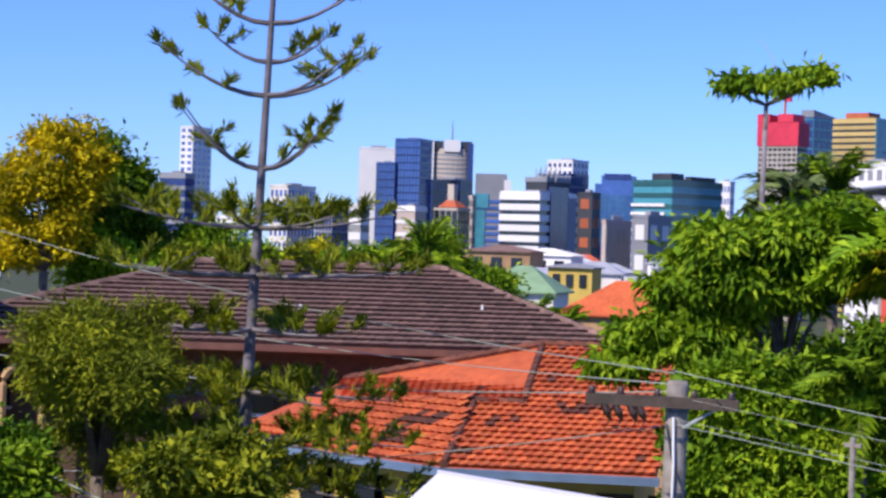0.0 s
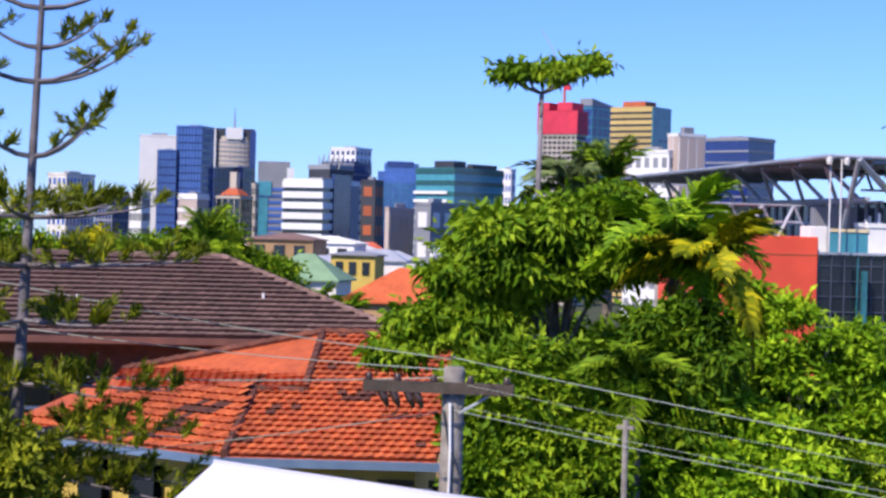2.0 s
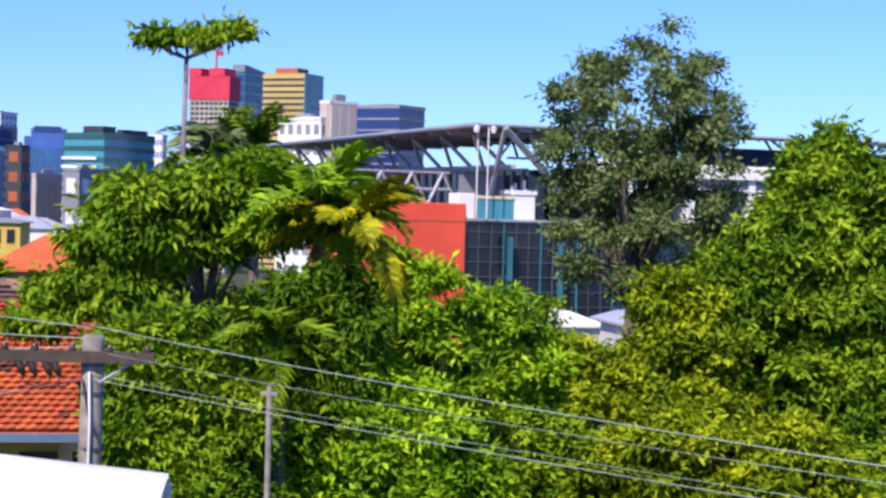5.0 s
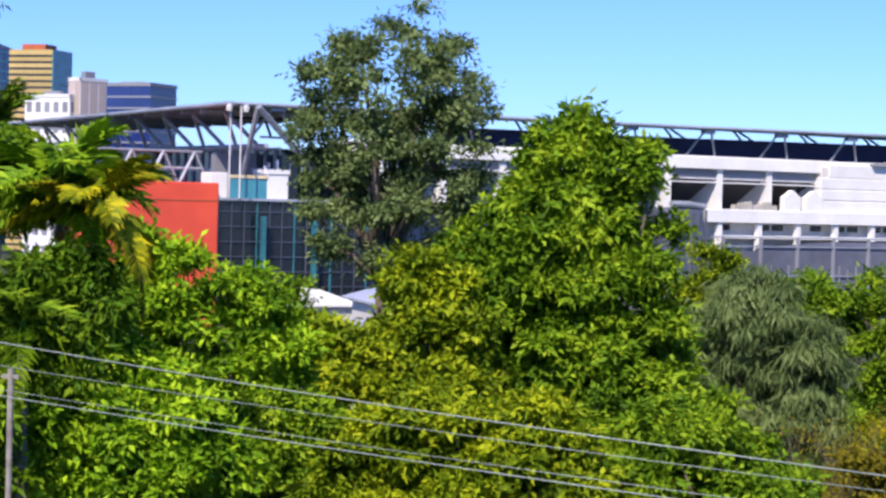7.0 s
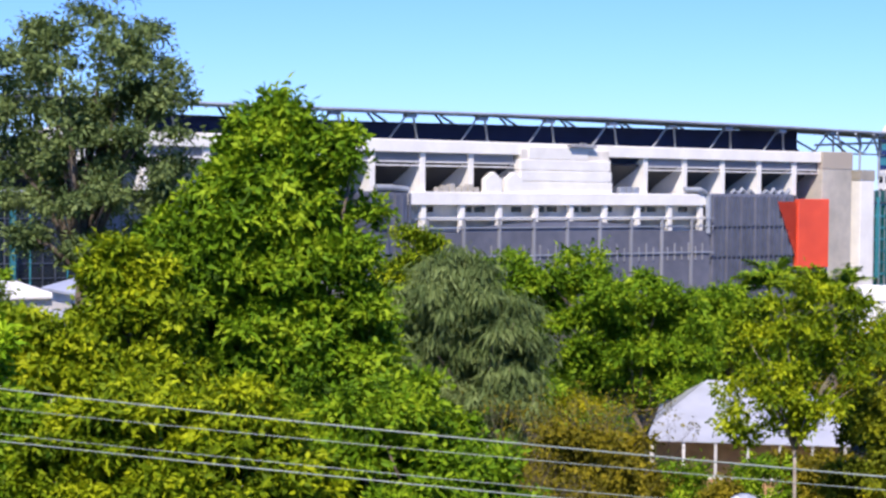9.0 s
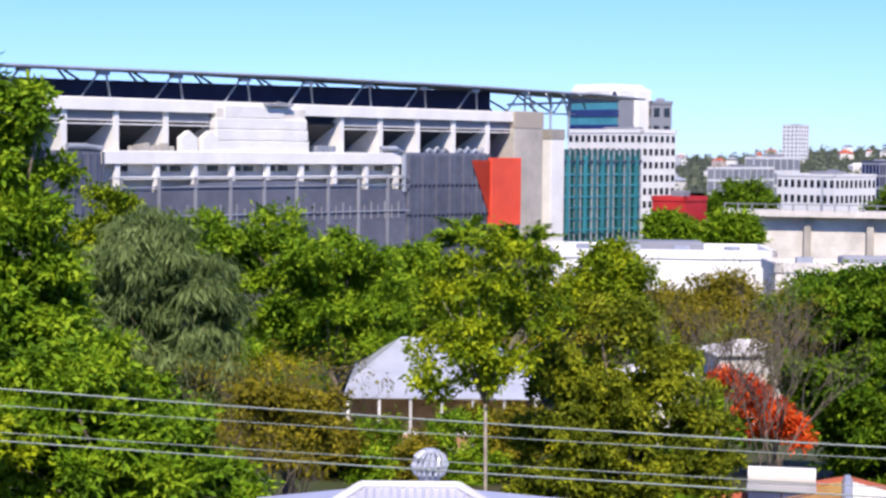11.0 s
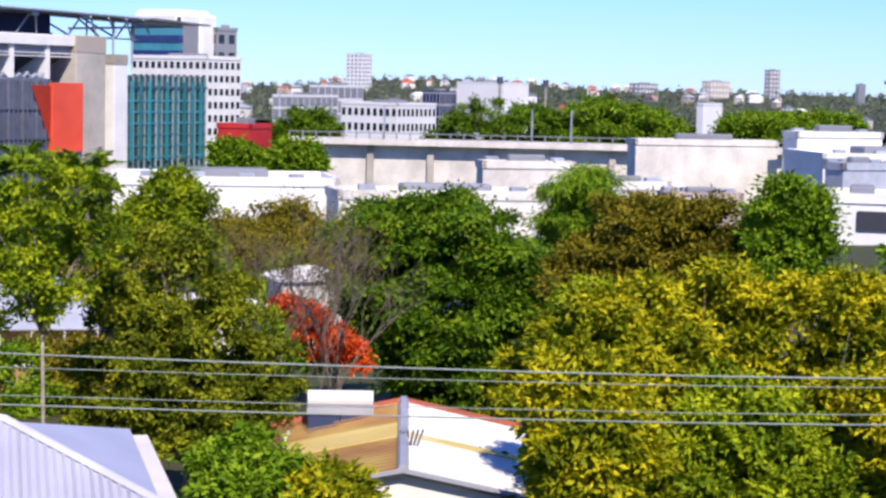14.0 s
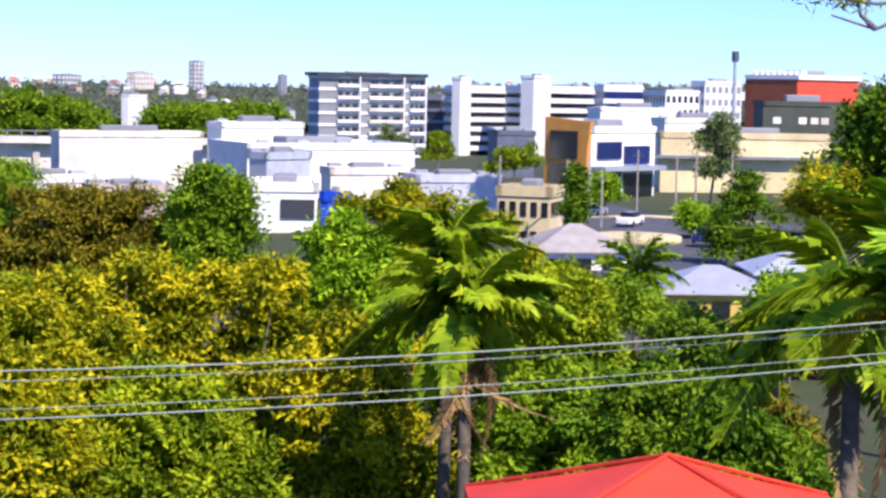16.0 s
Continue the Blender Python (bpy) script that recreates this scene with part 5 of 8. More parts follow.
def make_pole():
    g = ground_z(25.8)
    t = thing("power_pole", (POLE_AT.x, POLE_AT.y, g), "weathered grey timber power pole with a wooden crossarm", "power pole")
    top = 10.2 - g
    Shape().tube([(0.0, 0, -0.5), (0.02, 0, top * 0.5), (0.06, 0, top - 0.05), (0.06, 0, top)], [0.19, 0.17, 0.15, 0.135], 12).part("pole", POLE_WOOD, t, smooth=True)
    # crossarm square to the wires
    n = Vector((math.sin(radians(32.7)), math.cos(radians(32.7)), 0))
    ax = Vector((math.cos(radians(18)), math.sin(radians(-18)) * -1, 0)).normalized()
    ang_ = math.atan2(ax.y, ax.x)
    mm = Matrix.Translation((0.06, 0, top - 0.28)) @ Matrix.Rotation(ang_, 4, "Z")
    s = Shape().box(-1.22, -0.26, -0.075, 0.85, -0.14, 0.075)
    s.part("crossarm", ARM_WOOD, t, "dark weathered timber crossarm", mm)
    for x in (-1.15, -0.75, -0.25, 0.25, 0.75):
        q = Shape().tube([(x, -0.2, 0.06), (x, -0.2, 0.1), (x, -0.2, 0.13), (x, -0.2, 0.17)], [0.045, 0.06, 0.035, 0.045], 8)
        q.part("insulator", PORCELAIN, t, "", mm, True)
    for x in (-0.98, -0.82, -0.62, -0.5):
        Shape().tube([(x, -0.2, -0.06), (x + 0.06, -0.22, -0.18), (x + 0.1, -0.2, -0.28)], [0.05, 0.06, 0.02], 6).part("fuse_link", PORCELAIN, t, "", mm)
        Shape().tube([(x + 0.1, -0.2, -0.26), (x + 0.02, -0.2, -0.42), (x + 0.22, -0.2, -0.38)], 0.012, 4).part("jumper", ARM_WOOD, t, "", mm)
    Shape().tube([(0.62, -0.2, -0.02), (0.1, -0.1, -0.35)], 0.022, 6).part("brace", STEEL, t, "", mm)
    Shape().tube([(-0.02, -0.19, -0.2), (0.0, -0.2, -0.9), (-0.02, -0.2, -2.4), (0, -0.2, -5)], 0.022, 5).part("conduit", WHITE_TRIM, t, "", mm)
    Shape().tube([(-0.12, -0.16, -0.3), (-0.02, -0.2, -0.8), (0.14, -0.16, -1.2), (0.16, -0.1, -2.0)], 0.014, 5).part("service_cable", DARK_FAR, t, "", mm)
    for z in (-0.12, -0.5, -1.25):
        s = Shape().tube([(0, 0, z - 0.025), (0, 0, z + 0.025)], 0.165, 12)
        s.part("band", DARK_STEEL, t, "", mm)
    Shape().bevel_box(-0.42, -0.2, -1.75, -0.24, 0.0, -1.4, 0.03).part("junction_box", DARK_FAR, t, "", mm)
    Shape().tube([(-0.34, -0.12, -1.75), (-0.3, -0.14, -2.1), (-0.1, -0.14, -2.0)], 0.02, 5).part("service_cable", DARK_FAR, t, "", mm)


def make_wires():
    d = Vector((*WIRE_DIR, 0))
    n = Vector((-d.y, d.x, 0))
    for z0, zm, z1, off, r, lab in ((10.33, 10.06, 11.35, 0.0, 0.0065, "top"), (9.98, 9.99, 11.2, 0.05, 0.0035, "second"), (9.68, 9.81, 11.0, 0.0, 0.0035, "third"), (9.62, 9.75, 10.95, -0.05, 0.006, "fourth")):
        pts = []
        for k in range(41):
            s = 46.0 * k / 40
            w = s / 46.0
            z = z0 * (1 - w) * (1 - 2 * w) + 4 * zm * w * (1 - w) + z1 * w * (2 * w - 1)
            z += 8.0 * max(0.0, w - 0.46) ** 2
            p = POLE_AT + d * s + n * off
            pts.append((p.x, p.y, z))
        t = tagged(Shape().tube(pts, r, 5).part("power_line", WIRE_MAT), "thin pale overhead power line", "power line", "street power lines")
    for az, d1, z1, z0, r in ((-52, 44, 13.2, 10.3, 0.008), (-52, 44, 11.6, 10.15, 0.008), (-52, 40, 10.0, 10.05, 0.009), (-52, 40, 7.2, 9.6, 0.008)):
        e = polar(az, d1, z1)
        st = POLE_AT + Vector((0, 0, z0))
        pts = []
        for k in range(25):
            w = k / 24
            p = st.lerp(e, w)
            pts.append((p.x, p.y, p.z - 1.3 * 4 * w * (1 - w) * 0.35))
        tagged(Shape().tube(pts, r, 5).part("power_line", WIRE_MAT), "thin pale overhead power line", "power line", "street power lines")
    a, b = polar(-48.5, 45, 7.6), polar(-34, 13, 9.3)
    pts = [a.lerp(b, k / 16) - Vector((0, 0, 0.1 * 4 * (k / 16) * (1 - k / 16))) for k in range(17)]
    tagged(Shape().tube(pts, 0.014, 5).part("service_line", WIRE_MAT), "pale sagging service cable to the deck", "cable")
    t = thing("service_post", polar(-34, 13, ground_z(13)), "short timber post that carries the service cable", "post")
    Shape().tube([(0, 0, -0.3), (0, 0, 9.4 - ground_z(13))], 0.07, 8).part("shaft", POLE_WOOD, t)
    p = polar(-20.85, 29.8, ground_z(29.8))
    t = thing("thin_post", p, "thin pale grey metal post among shrubs", "post")
    Shape().tube([(0, 0, -0.3), (0, 0, 9.15 - p.z)], 0.05, 8).part("post", POLE_WOOD, t)
    Shape().box(-0.14, -0.03, 9.0 - p.z, 0.14, 0.03, 9.06 - p.z).part("cross_bar", POLE_WOOD, t)


def make_lilac_roof():
    o = polar(10.1, 20.7, ground_z(19))
    t = thing("lilac_roofed_house", o, "low house with a pale lilac corrugated hip roof", "house", turn=radians(-10.1))
    z = 8.28 - o.z
    s = Shape()
    xs = (-0.62, 0.44)
    front = [(-2.0, -1.6, z - 0.62), (2.0, -1.6, z - 0.62), (xs[1], 0, z), (xs[0], 0, z)]
    back_ = [(-2.0, 2.6, z - 0.62), (2.0, 2.6, z - 0.62)]
    s.slab(front, 0.04)
    s.slab([(-2.0, 2.6, z - 0.62), (-2.0, -1.6, z - 0.62), (xs[0], 0, z)], 0.04)
    s.slab([(2.0, -1.6, z - 0.62), (2.0, 2.6, z - 0.62), (xs[1], 0, z)], 0.04)
    s.slab([(xs[1], 0, z), (2.0, 2.6, z - 0.62), (-2.0, 2.6, z - 0.62), (xs[0], 0, z)], 0.04)
    roof = s.part("roof", TIN_LILAC, t)
    for k in range(44):
        x = -1.92 + k * 0.09
        w = 1.0 if xs[0] <= x <= xs[1] else max(0.0, (x + 2.0) / (xs[0] + 2.0)) if x < xs[0] else max(0.0, (2.0 - x) / (2.0 - xs[1]))
        top = Vector((x, -1.6 + 1.6 * w, z - 0.62 + 0.62 * w + 0.012))
        Shape().tube([(x, -1.6, z - 0.61), top], 0.02, 4).part("rib", TIN_LILAC, roof)
    for p, q in (((xs[0], 0, z), (xs[1], 0, z)), ((-2.0, -1.6, z - 0.62), (xs[0], 0, z)), ((2.0, -1.6, z - 0.62), (xs[1], 0, z))):
        Shape().tube([Vector(p) + Vector((0, 0, 0.03)), Vector(q) + Vector((0, 0, 0.03))], 0.05, 6).part("ridge_cap", WHITE_TRIM, roof)
    Shape().box(-2.2, -1.4, -1, 2.2, 2.4, z - 0.66).part("wall", OFFWHITE, t)
    # spinning vent
    v = thing("roof_ventilator", polar(10.45, 21.0, 8.25), "silver ribbed round roof ventilator", "ventilator")
    Shape().tube([(0, 0, -0.25), (0, 0, 0.08)], 0.12, 12).part("throat", TIN, v)
    for k in range(16):
        a = 2 * math.pi * k / 16
        pts = [(0.19 * math.sin(radians(q)) * math.cos(a + q * 0.004), 0.19 * math.sin(radians(q)) * math.sin(a + q * 0.004), 0.24 - 0.18 * math.cos(radians(q))) for q in (30, 60, 90, 120, 150)]
        Shape().tube(pts, [0.012, 0.022, 0.028, 0.022, 0.012], 5).part("vane", TIN, v)
    Shape().tube([(0, 0, 0.06), (0, 0, 0.2), (0, 0, 0.36)], [0.1, 0.15, 0.08], 10).part("drum", STEEL, v)
    Shape().tube([(0, 0, 0.38), (0, 0, 0.42)], [0.1, 0.06], 12).part("cap", TIN, v)


def make_shed_roof():
    """White tin shed with a translucent yellow strip and a solar water heater."""
    o = polar(23.2, 47, -2.5)
    t = thing("white_tin_shed", o, "white sheet roofed house with yellow and rust patches", "house", turn=radians(-23.2))
    z = 1.9 + 2.5
    L, half, drop = 9.9, 3.9, 0.78
    for sx, m in ((1, WHITE), (-1, mat("rusty_yellow_sheet", (0.62, 0.45, 0.12), (0.5, 0.22, 0.08), 0.5, 0.7, 0.1, 15, 0, 0.05, False, 0.5))):
        far = 4.1 if sx > 0 else 3.4
        s = Shape().slab([(0, 0, z), (sx * half, 0, z - drop), (sx * far, L, z - drop), (0, L, z + 0.08)] if sx > 0 else [(0, 0, z), (0, L, z + 0.08), (sx * far, L, z - drop), (sx * half, 0, z - drop)], 0.05)
        p = s.part("roof_sheet", m, t)
        for k in range(26):
            y = 0.2 + k * 0.38
            Shape().tube([(sx * 0.05, y, z + 0.02 + 0.008 * y), (sx * half, y, z - drop + 0.02)], 0.016, 4).part("rib", m, p)
    YS = mat("yellow_translucent_sheet", (0.8, 0.65, 0.2), (0.75, 0.58, 0.15), 0.5, 0.5, 0.03, 15)
    Shape().slab([(0.1, 4.6, z + 0.05), (4.0, 4.6, z - drop + 0.05), (4.0, 5.2, z - drop + 0.05), (0.1, 5.2, z + 0.05)], 0.03).part("skylight_strip", YS, t)
    Shape().slab([(-3.8, 4.6, z - drop + 0.05), (-0.1, 4.6, z + 0.05), (-0.1, 6.6, z + 0.06), (-3.8, 6.6, z - drop + 0.06)], 0.03).part("skylight_strip", YS, t)
    Shape().tube([(0, -0.05, z + 0.04), (0, L, z + 0.12)], 0.16, 6).part("ridge_cap", TIN, t)
    RB = mat("rust_barge", (0.42, 0.1, 0.05), (0.3, 0.08, 0.04), 2, 0.8, 0.1, 20)
    for sx in (1, -1):
        Shape().tube([(0, -0.05, z + 0.0), (sx * half, -0.05, z - drop)], 0.1, 4).part("barge_board", GREY_FAR, t)
        Shape().tube([(0, L, z + 0.1), (sx * 4.1, L, z - drop + 0.02)], 0.13, 4).part("back_barge", RB, t)
    Shape().add([(-half + 0.2, 0.2, -2), (half - 0.2, 0.2, -2), (half - 0.2, 0.2, z - drop - 0.1), (0, 0.2, z - 0.1), (-half + 0.2, 0.2, z - drop - 0.1), (-half + 0.2, L, -2), (half - 0.2, L, -2), (half - 0.2, L, z - drop - 0.1), (0, L, z - 0.1), (-half + 0.2, L, z - drop - 0.1)],
                [(0, 1, 2, 3, 4), (9, 8, 7, 6, 5), (1, 6, 7, 2), (4, 9, 5, 0)]).part("wall", WHITE, t)
    Shape().bevel_box(half + 0.1, 1.5, -2, half + 1.3, 4.0, z - drop - 0.4, 0.05).part("side_porch", CREAM, t)
    for k in range(4):
        Shape().box(-0.1 + k * 0.07, 4.0, z, -0.06 + k * 0.07, 4.05, z + 0.3).part("antenna", DARK_STEEL, t)
    # solar water heater
    s = thing("solar_water_heater", polar(21.2, 55.3, 1.0), "solar water heater with a white tank and dark panels", "solar heater", turn=radians(-21.2))
    Shape().tube([(-1.0, 0.7, 1.22), (1.0, 0.7, 1.22)], 0.26, 14).part("tank", WHITE, s, "white cylindrical storage tank")
    for x in (-0.98, 0.02):
        Shape().slab([(x, -0.55, -0.35), (x + 0.96, -0.55, -0.35), (x + 0.96, 0.55, 0.85), (x, 0.55, 0.85)], 0.08).part("panel", glazed("panel_glass", (0.06, 0.07, 0.12), 0.2), s)
    Shape().box(-1.02, 0.4, 0.78, 1.02, 0.62, 0.98).part("header", TIN, s)
    for x in (-0.9, 0.9):
        Shape().tube([(x, 0.6, 0.9), (x, 0.7, -2.6)], 0.04, 5).part("stand", STEEL, s)
    Shape().bevel_box(-0.25, -1.1, -0.8, 0.35, -0.6, -0.2, 0.04).part("red_box", RB, s)
    c = thing("roof_cowling", polar(23.4, 50.5, 2.1), "small grey antenna bracket on the tin roof", "antenna")
    for k in range(3):
        Shape().tube([(0.1 * k, 0, -0.3), (0.15 * k + 0.1, 0, 0.2)], 0.03, 4).part("rod", DARK_STEEL, c)


def make_cottage():
    o = polar(10.6, 92, -4.0)
    t = thing("cottage", o, "old cottage with a pale grey tin hip roof and veranda posts", "house", turn=radians(-10.6))
    hip_roof(t, -4.4, 0, 5.0, 9, 4.3, 1.85, 2.6, TIN)
    Shape().slab([(-4.6, -1.6, 3.75), (5.2, -1.6, 3.75), (5.0, 0, 4.3), (-4.4, 0, 4.3)], 0.06).part("veranda_roof", TIN, t)
    Shape().box(-4.2, 0.3, -0.8, 4.8, 8.8, 4.25).part("wall", BRICK_TAN, t)
    for k in range(7):
        Shape().box(-4.4 + k * 1.55, -1.5, -0.8, -4.26 + k * 1.55, -1.36, 3.75).part("veranda_post", WHITE_TRIM, t)
    Shape().box(-4.4, -1.52, 1.9, 5.0, -1.38, 2.05).part("veranda_rail", WHITE_TRIM, t)
    Shape().box(-4.4, -1.6, 0.7, 5.0, 0.3, 0.9).part("veranda_floor", WHITE_TRIM, t)


def make_valley_houses():
    specs = ((46.6, 150, 8.2, 8, -3.0, 2.0, mat("faded_grey_roof", (0.4, 0.36, 0.34), (0.32, 0.29, 0.28), 1.0, 0.8, 0.1, 12), WHITE, "high-set house with a faded grey hip roof"), (50.9, 120, 7.5, 7, -2.6, 1.5, TIN, YELLOW, "cottage with a pale hip roof"),
             (50.8, 95, 3.6, 4, -2.3, 0.8, WHITE, OFFWHITE, "small shed with a white roof"), (46.6, 118, 5.0, 6, -4.4, 1.0, TIN, WHITE, "cottage with a pale tin roof"),
             (53.5, 130, 7, 7, -2.4, 1.5, TIN, NAVY_GLASS, "blue and white house with a tin roof"), (52.6, 105, 5, 5, -3.6, 1.0, TIN, WHITE, "small white fibro shed"))
    for az, d, w, dep, z, rise, rm, wm, lab in specs:
        g = ground_z(d) - 0.8
        t = thing("valley_house", polar(az, d, g), lab, "house", "valley houses", turn=radians(-az + 12))
        hip_roof(t, -w / 2, 0, w / 2, dep, z - g, rise, min(w, dep) * 0.45, rm, over=0.4)
        Shape().box(-w / 2 + 0.2, 0.2, -1, w / 2 - 0.2, dep - 0.2, z - g - 0.05).part("wall", wm, t)
        for k in range(3):
            x = -w / 2 + w * (0.15 + 0.27 * k)
            Shape().box(x, 0.1, z - g - 1.7, x + w * 0.16, 0.25, z - g - 0.6).part("window", DARK_GLASS, t)
        Shape().box(-w / 2, -0.9, z - g - 2.6, w / 2, 0.2, z - g - 2.4).part("balcony", WHITE_TRIM, t)
    # pale roof scraps among the trees
    for az, d, z, w, m in ((-23.9, 62, 9.0, 3.0, WHITE), (-17.0, 60, 9.4, 1.6, TIN), (-10.3, 78, 6.0, 4.2, TIN), (-8.2, 84, 7.2, 5.5, TIN), (-6.3, 90, 7.8, 5.0, TIN), (1.8, 75, 4.2, 3.0, TIN), (-19.2, 45, 8.4, 1.0, TIN), (-51.0, 60, 10.5, 9.0, WHITE), (17.6, 100, -0.5, 5.0, WHITE), (20.3, 105, 0.5, 4.0, WHITE), (-12.0, 95, 6.3, 5.0, WHITE)):
        g = ground_z(d) - 0.5
        t = thing("back_house", polar(az, d, g), "pale roofed house half hidden by trees", "house", "houses among the trees", turn=radians(-az + 20))
        hip_roof(t, -w / 2, 0, w / 2, w * 0.8, z - g, w * 0.16, w * 0.35, m, over=0.2)
        Shape().box(-w / 2 + 0.1, 0.1, -1, w / 2 - 0.1, w * 0.7, z - g).part("wall", OFFWHITE, t)


def make_left_rooftops():
    """Low rooftops between the houses and the city."""
    rng = random.Random(11)
    for k in range(64):
        az = rng.uniform(-33.2, -24.6)
        d = rng.uniform(215, 440)
        w = rng.uniform(5, 11)
        top = 12 + d * math.tan(radians(rng.uniform(-1.35, -0.25)))
        m = rng.choice((WHITE, WHITE, TIN, TIN, TIN_LILAC, OFFWHITE, TILE_RED, GREY_SHEET))
        g = ground_z(d) - 1
        t = thing("terrace_house", polar(az, d, g), "small town house with a low hip roof", "house", "town rooftops", turn=radians(rng.uniform(0, 60)))
        hip_roof(t, -w / 2, 0, w / 2, w * 0.8, top - g - 1.4, 1.4, w * 0.35, m, over=0.3)
        Shape().box(-w / 2, 0.1, -1, w / 2, w * 0.75, top - g - 1.4).part("wall", rng.choice((WHITE, OFFWHITE, CREAM, PINK_FAR)), t)
    for az, d, w, top, rise, rm, wm, lab in ((-28.0, 110, 6.6, 7.9, 2.0, TILE_ORANGE, BRICK_TAN, "house with a faded orange-red hip roof"), (-29.4, 200, 5.0, 9.6, 0.4, GREY_FAR, YELLOW, "bright yellow house front"),
                                    (-31.1, 130, 5.6, 8.6, 1.8, mat("pale_green_roof", (0.22, 0.36, 0.2), (0.18, 0.3, 0.17), 1, 0.7, 0.1, 15), OFFWHITE, "house with a pale green roof"), (-31.7, 240, 9, 10.9, 0.8, TILE_BROWN, BRICK_TAN, "brown roofed brick house"), (-30.3, 270, 9, 10.4, 1.0, WHITE, WHITE, "white fronted town house")):
        g = ground_z(d) - 1
        t = thing("town_house", polar(az, d, g), lab, "house", "town rooftops", turn=radians(-az - 15))
        hip_roof(t, -w / 2, 0, w / 2, w * 0.9, top - g, rise, w * 0.4, rm, over=0.3)
        Shape().box(-w / 2, 0.1, -1, w / 2, w * 0.85, top - g).part("wall", wm, t)
        for k in range(3):
            Shape().box(-w / 2 + w * (0.12 + 0.3 * k), -0.05, top - g - 2.2, -w / 2 + w * (0.28 + 0.3 * k), 0.2, top - g - 0.8).part("window", DARK_GLASS, t)


def make_red_canopy():
    a = polar(49.1, 17.8, 8.36)
    t = thing("red_canopy", polar(49.1, 17.8, ground_z(18)), "taut red cloth garden canopy with a peaked top", "canopy", turn=radians(-49.1 + 6))
    z = 8.36 - ground_z(18)
    s = Shape()
    n = 10
    ring = []
    cor = [(-1.9, -1.9), (1.9, -1.9), (1.9, 1.9), (-1.9, 1.9)]
    v, f = [(0, 0, z)], []
    for lv in range(1, 6):
        q = lv / 5
        for i in range(4):
            for j in range(4):
                p, r_ = Vector(cor[i]), Vector(cor[(i + 1) % 4])
                c = p.lerp(r_, j / 4)
                sag = 0.05 * math.sin(math.pi * j / 4)
                v.append((c.x * q * (1 - sag), c.y * q * (1 - sag), z - 0.75 * q + 0.12 * q * (1 - q) * -1))
    for i in range(16):
        f.append((0, 1 + i, 1 + (i + 1) % 16))
    for lv in range(4):
        for i in range(16):
            a0, b0 = 1 + lv * 16, 1 + (lv + 1) * 16
            f.append((a0 + i, b0 + i, b0 + (i + 1) % 16, a0 + (i + 1) % 16))
    m = len(v)
    for i in range(16):
        x, y, zz = v[1 + 64 + i]
        v.append((x, y, zz - 0.2))
    for i in range(16):
        f.append((65 + i, m + i, m + (i + 1) % 16, 65 + (i + 1) % 16))
    put("cloth", mesh_of("cloth", v, f, AWNING_RED, False), t)
    for x, y in cor:
        Shape().tube([(x * 0.98, y * 0.98, -0.3), (x * 0.98, y * 0.98, z - 0.8)], 0.035, 6).part("leg", STEEL, t)
        Shape().tube([(0, 0, z + 0.015), (x * 0.99, y * 0.99, z - 0.74)], 0.02, 5).part("seam", AWNING_RED, t)


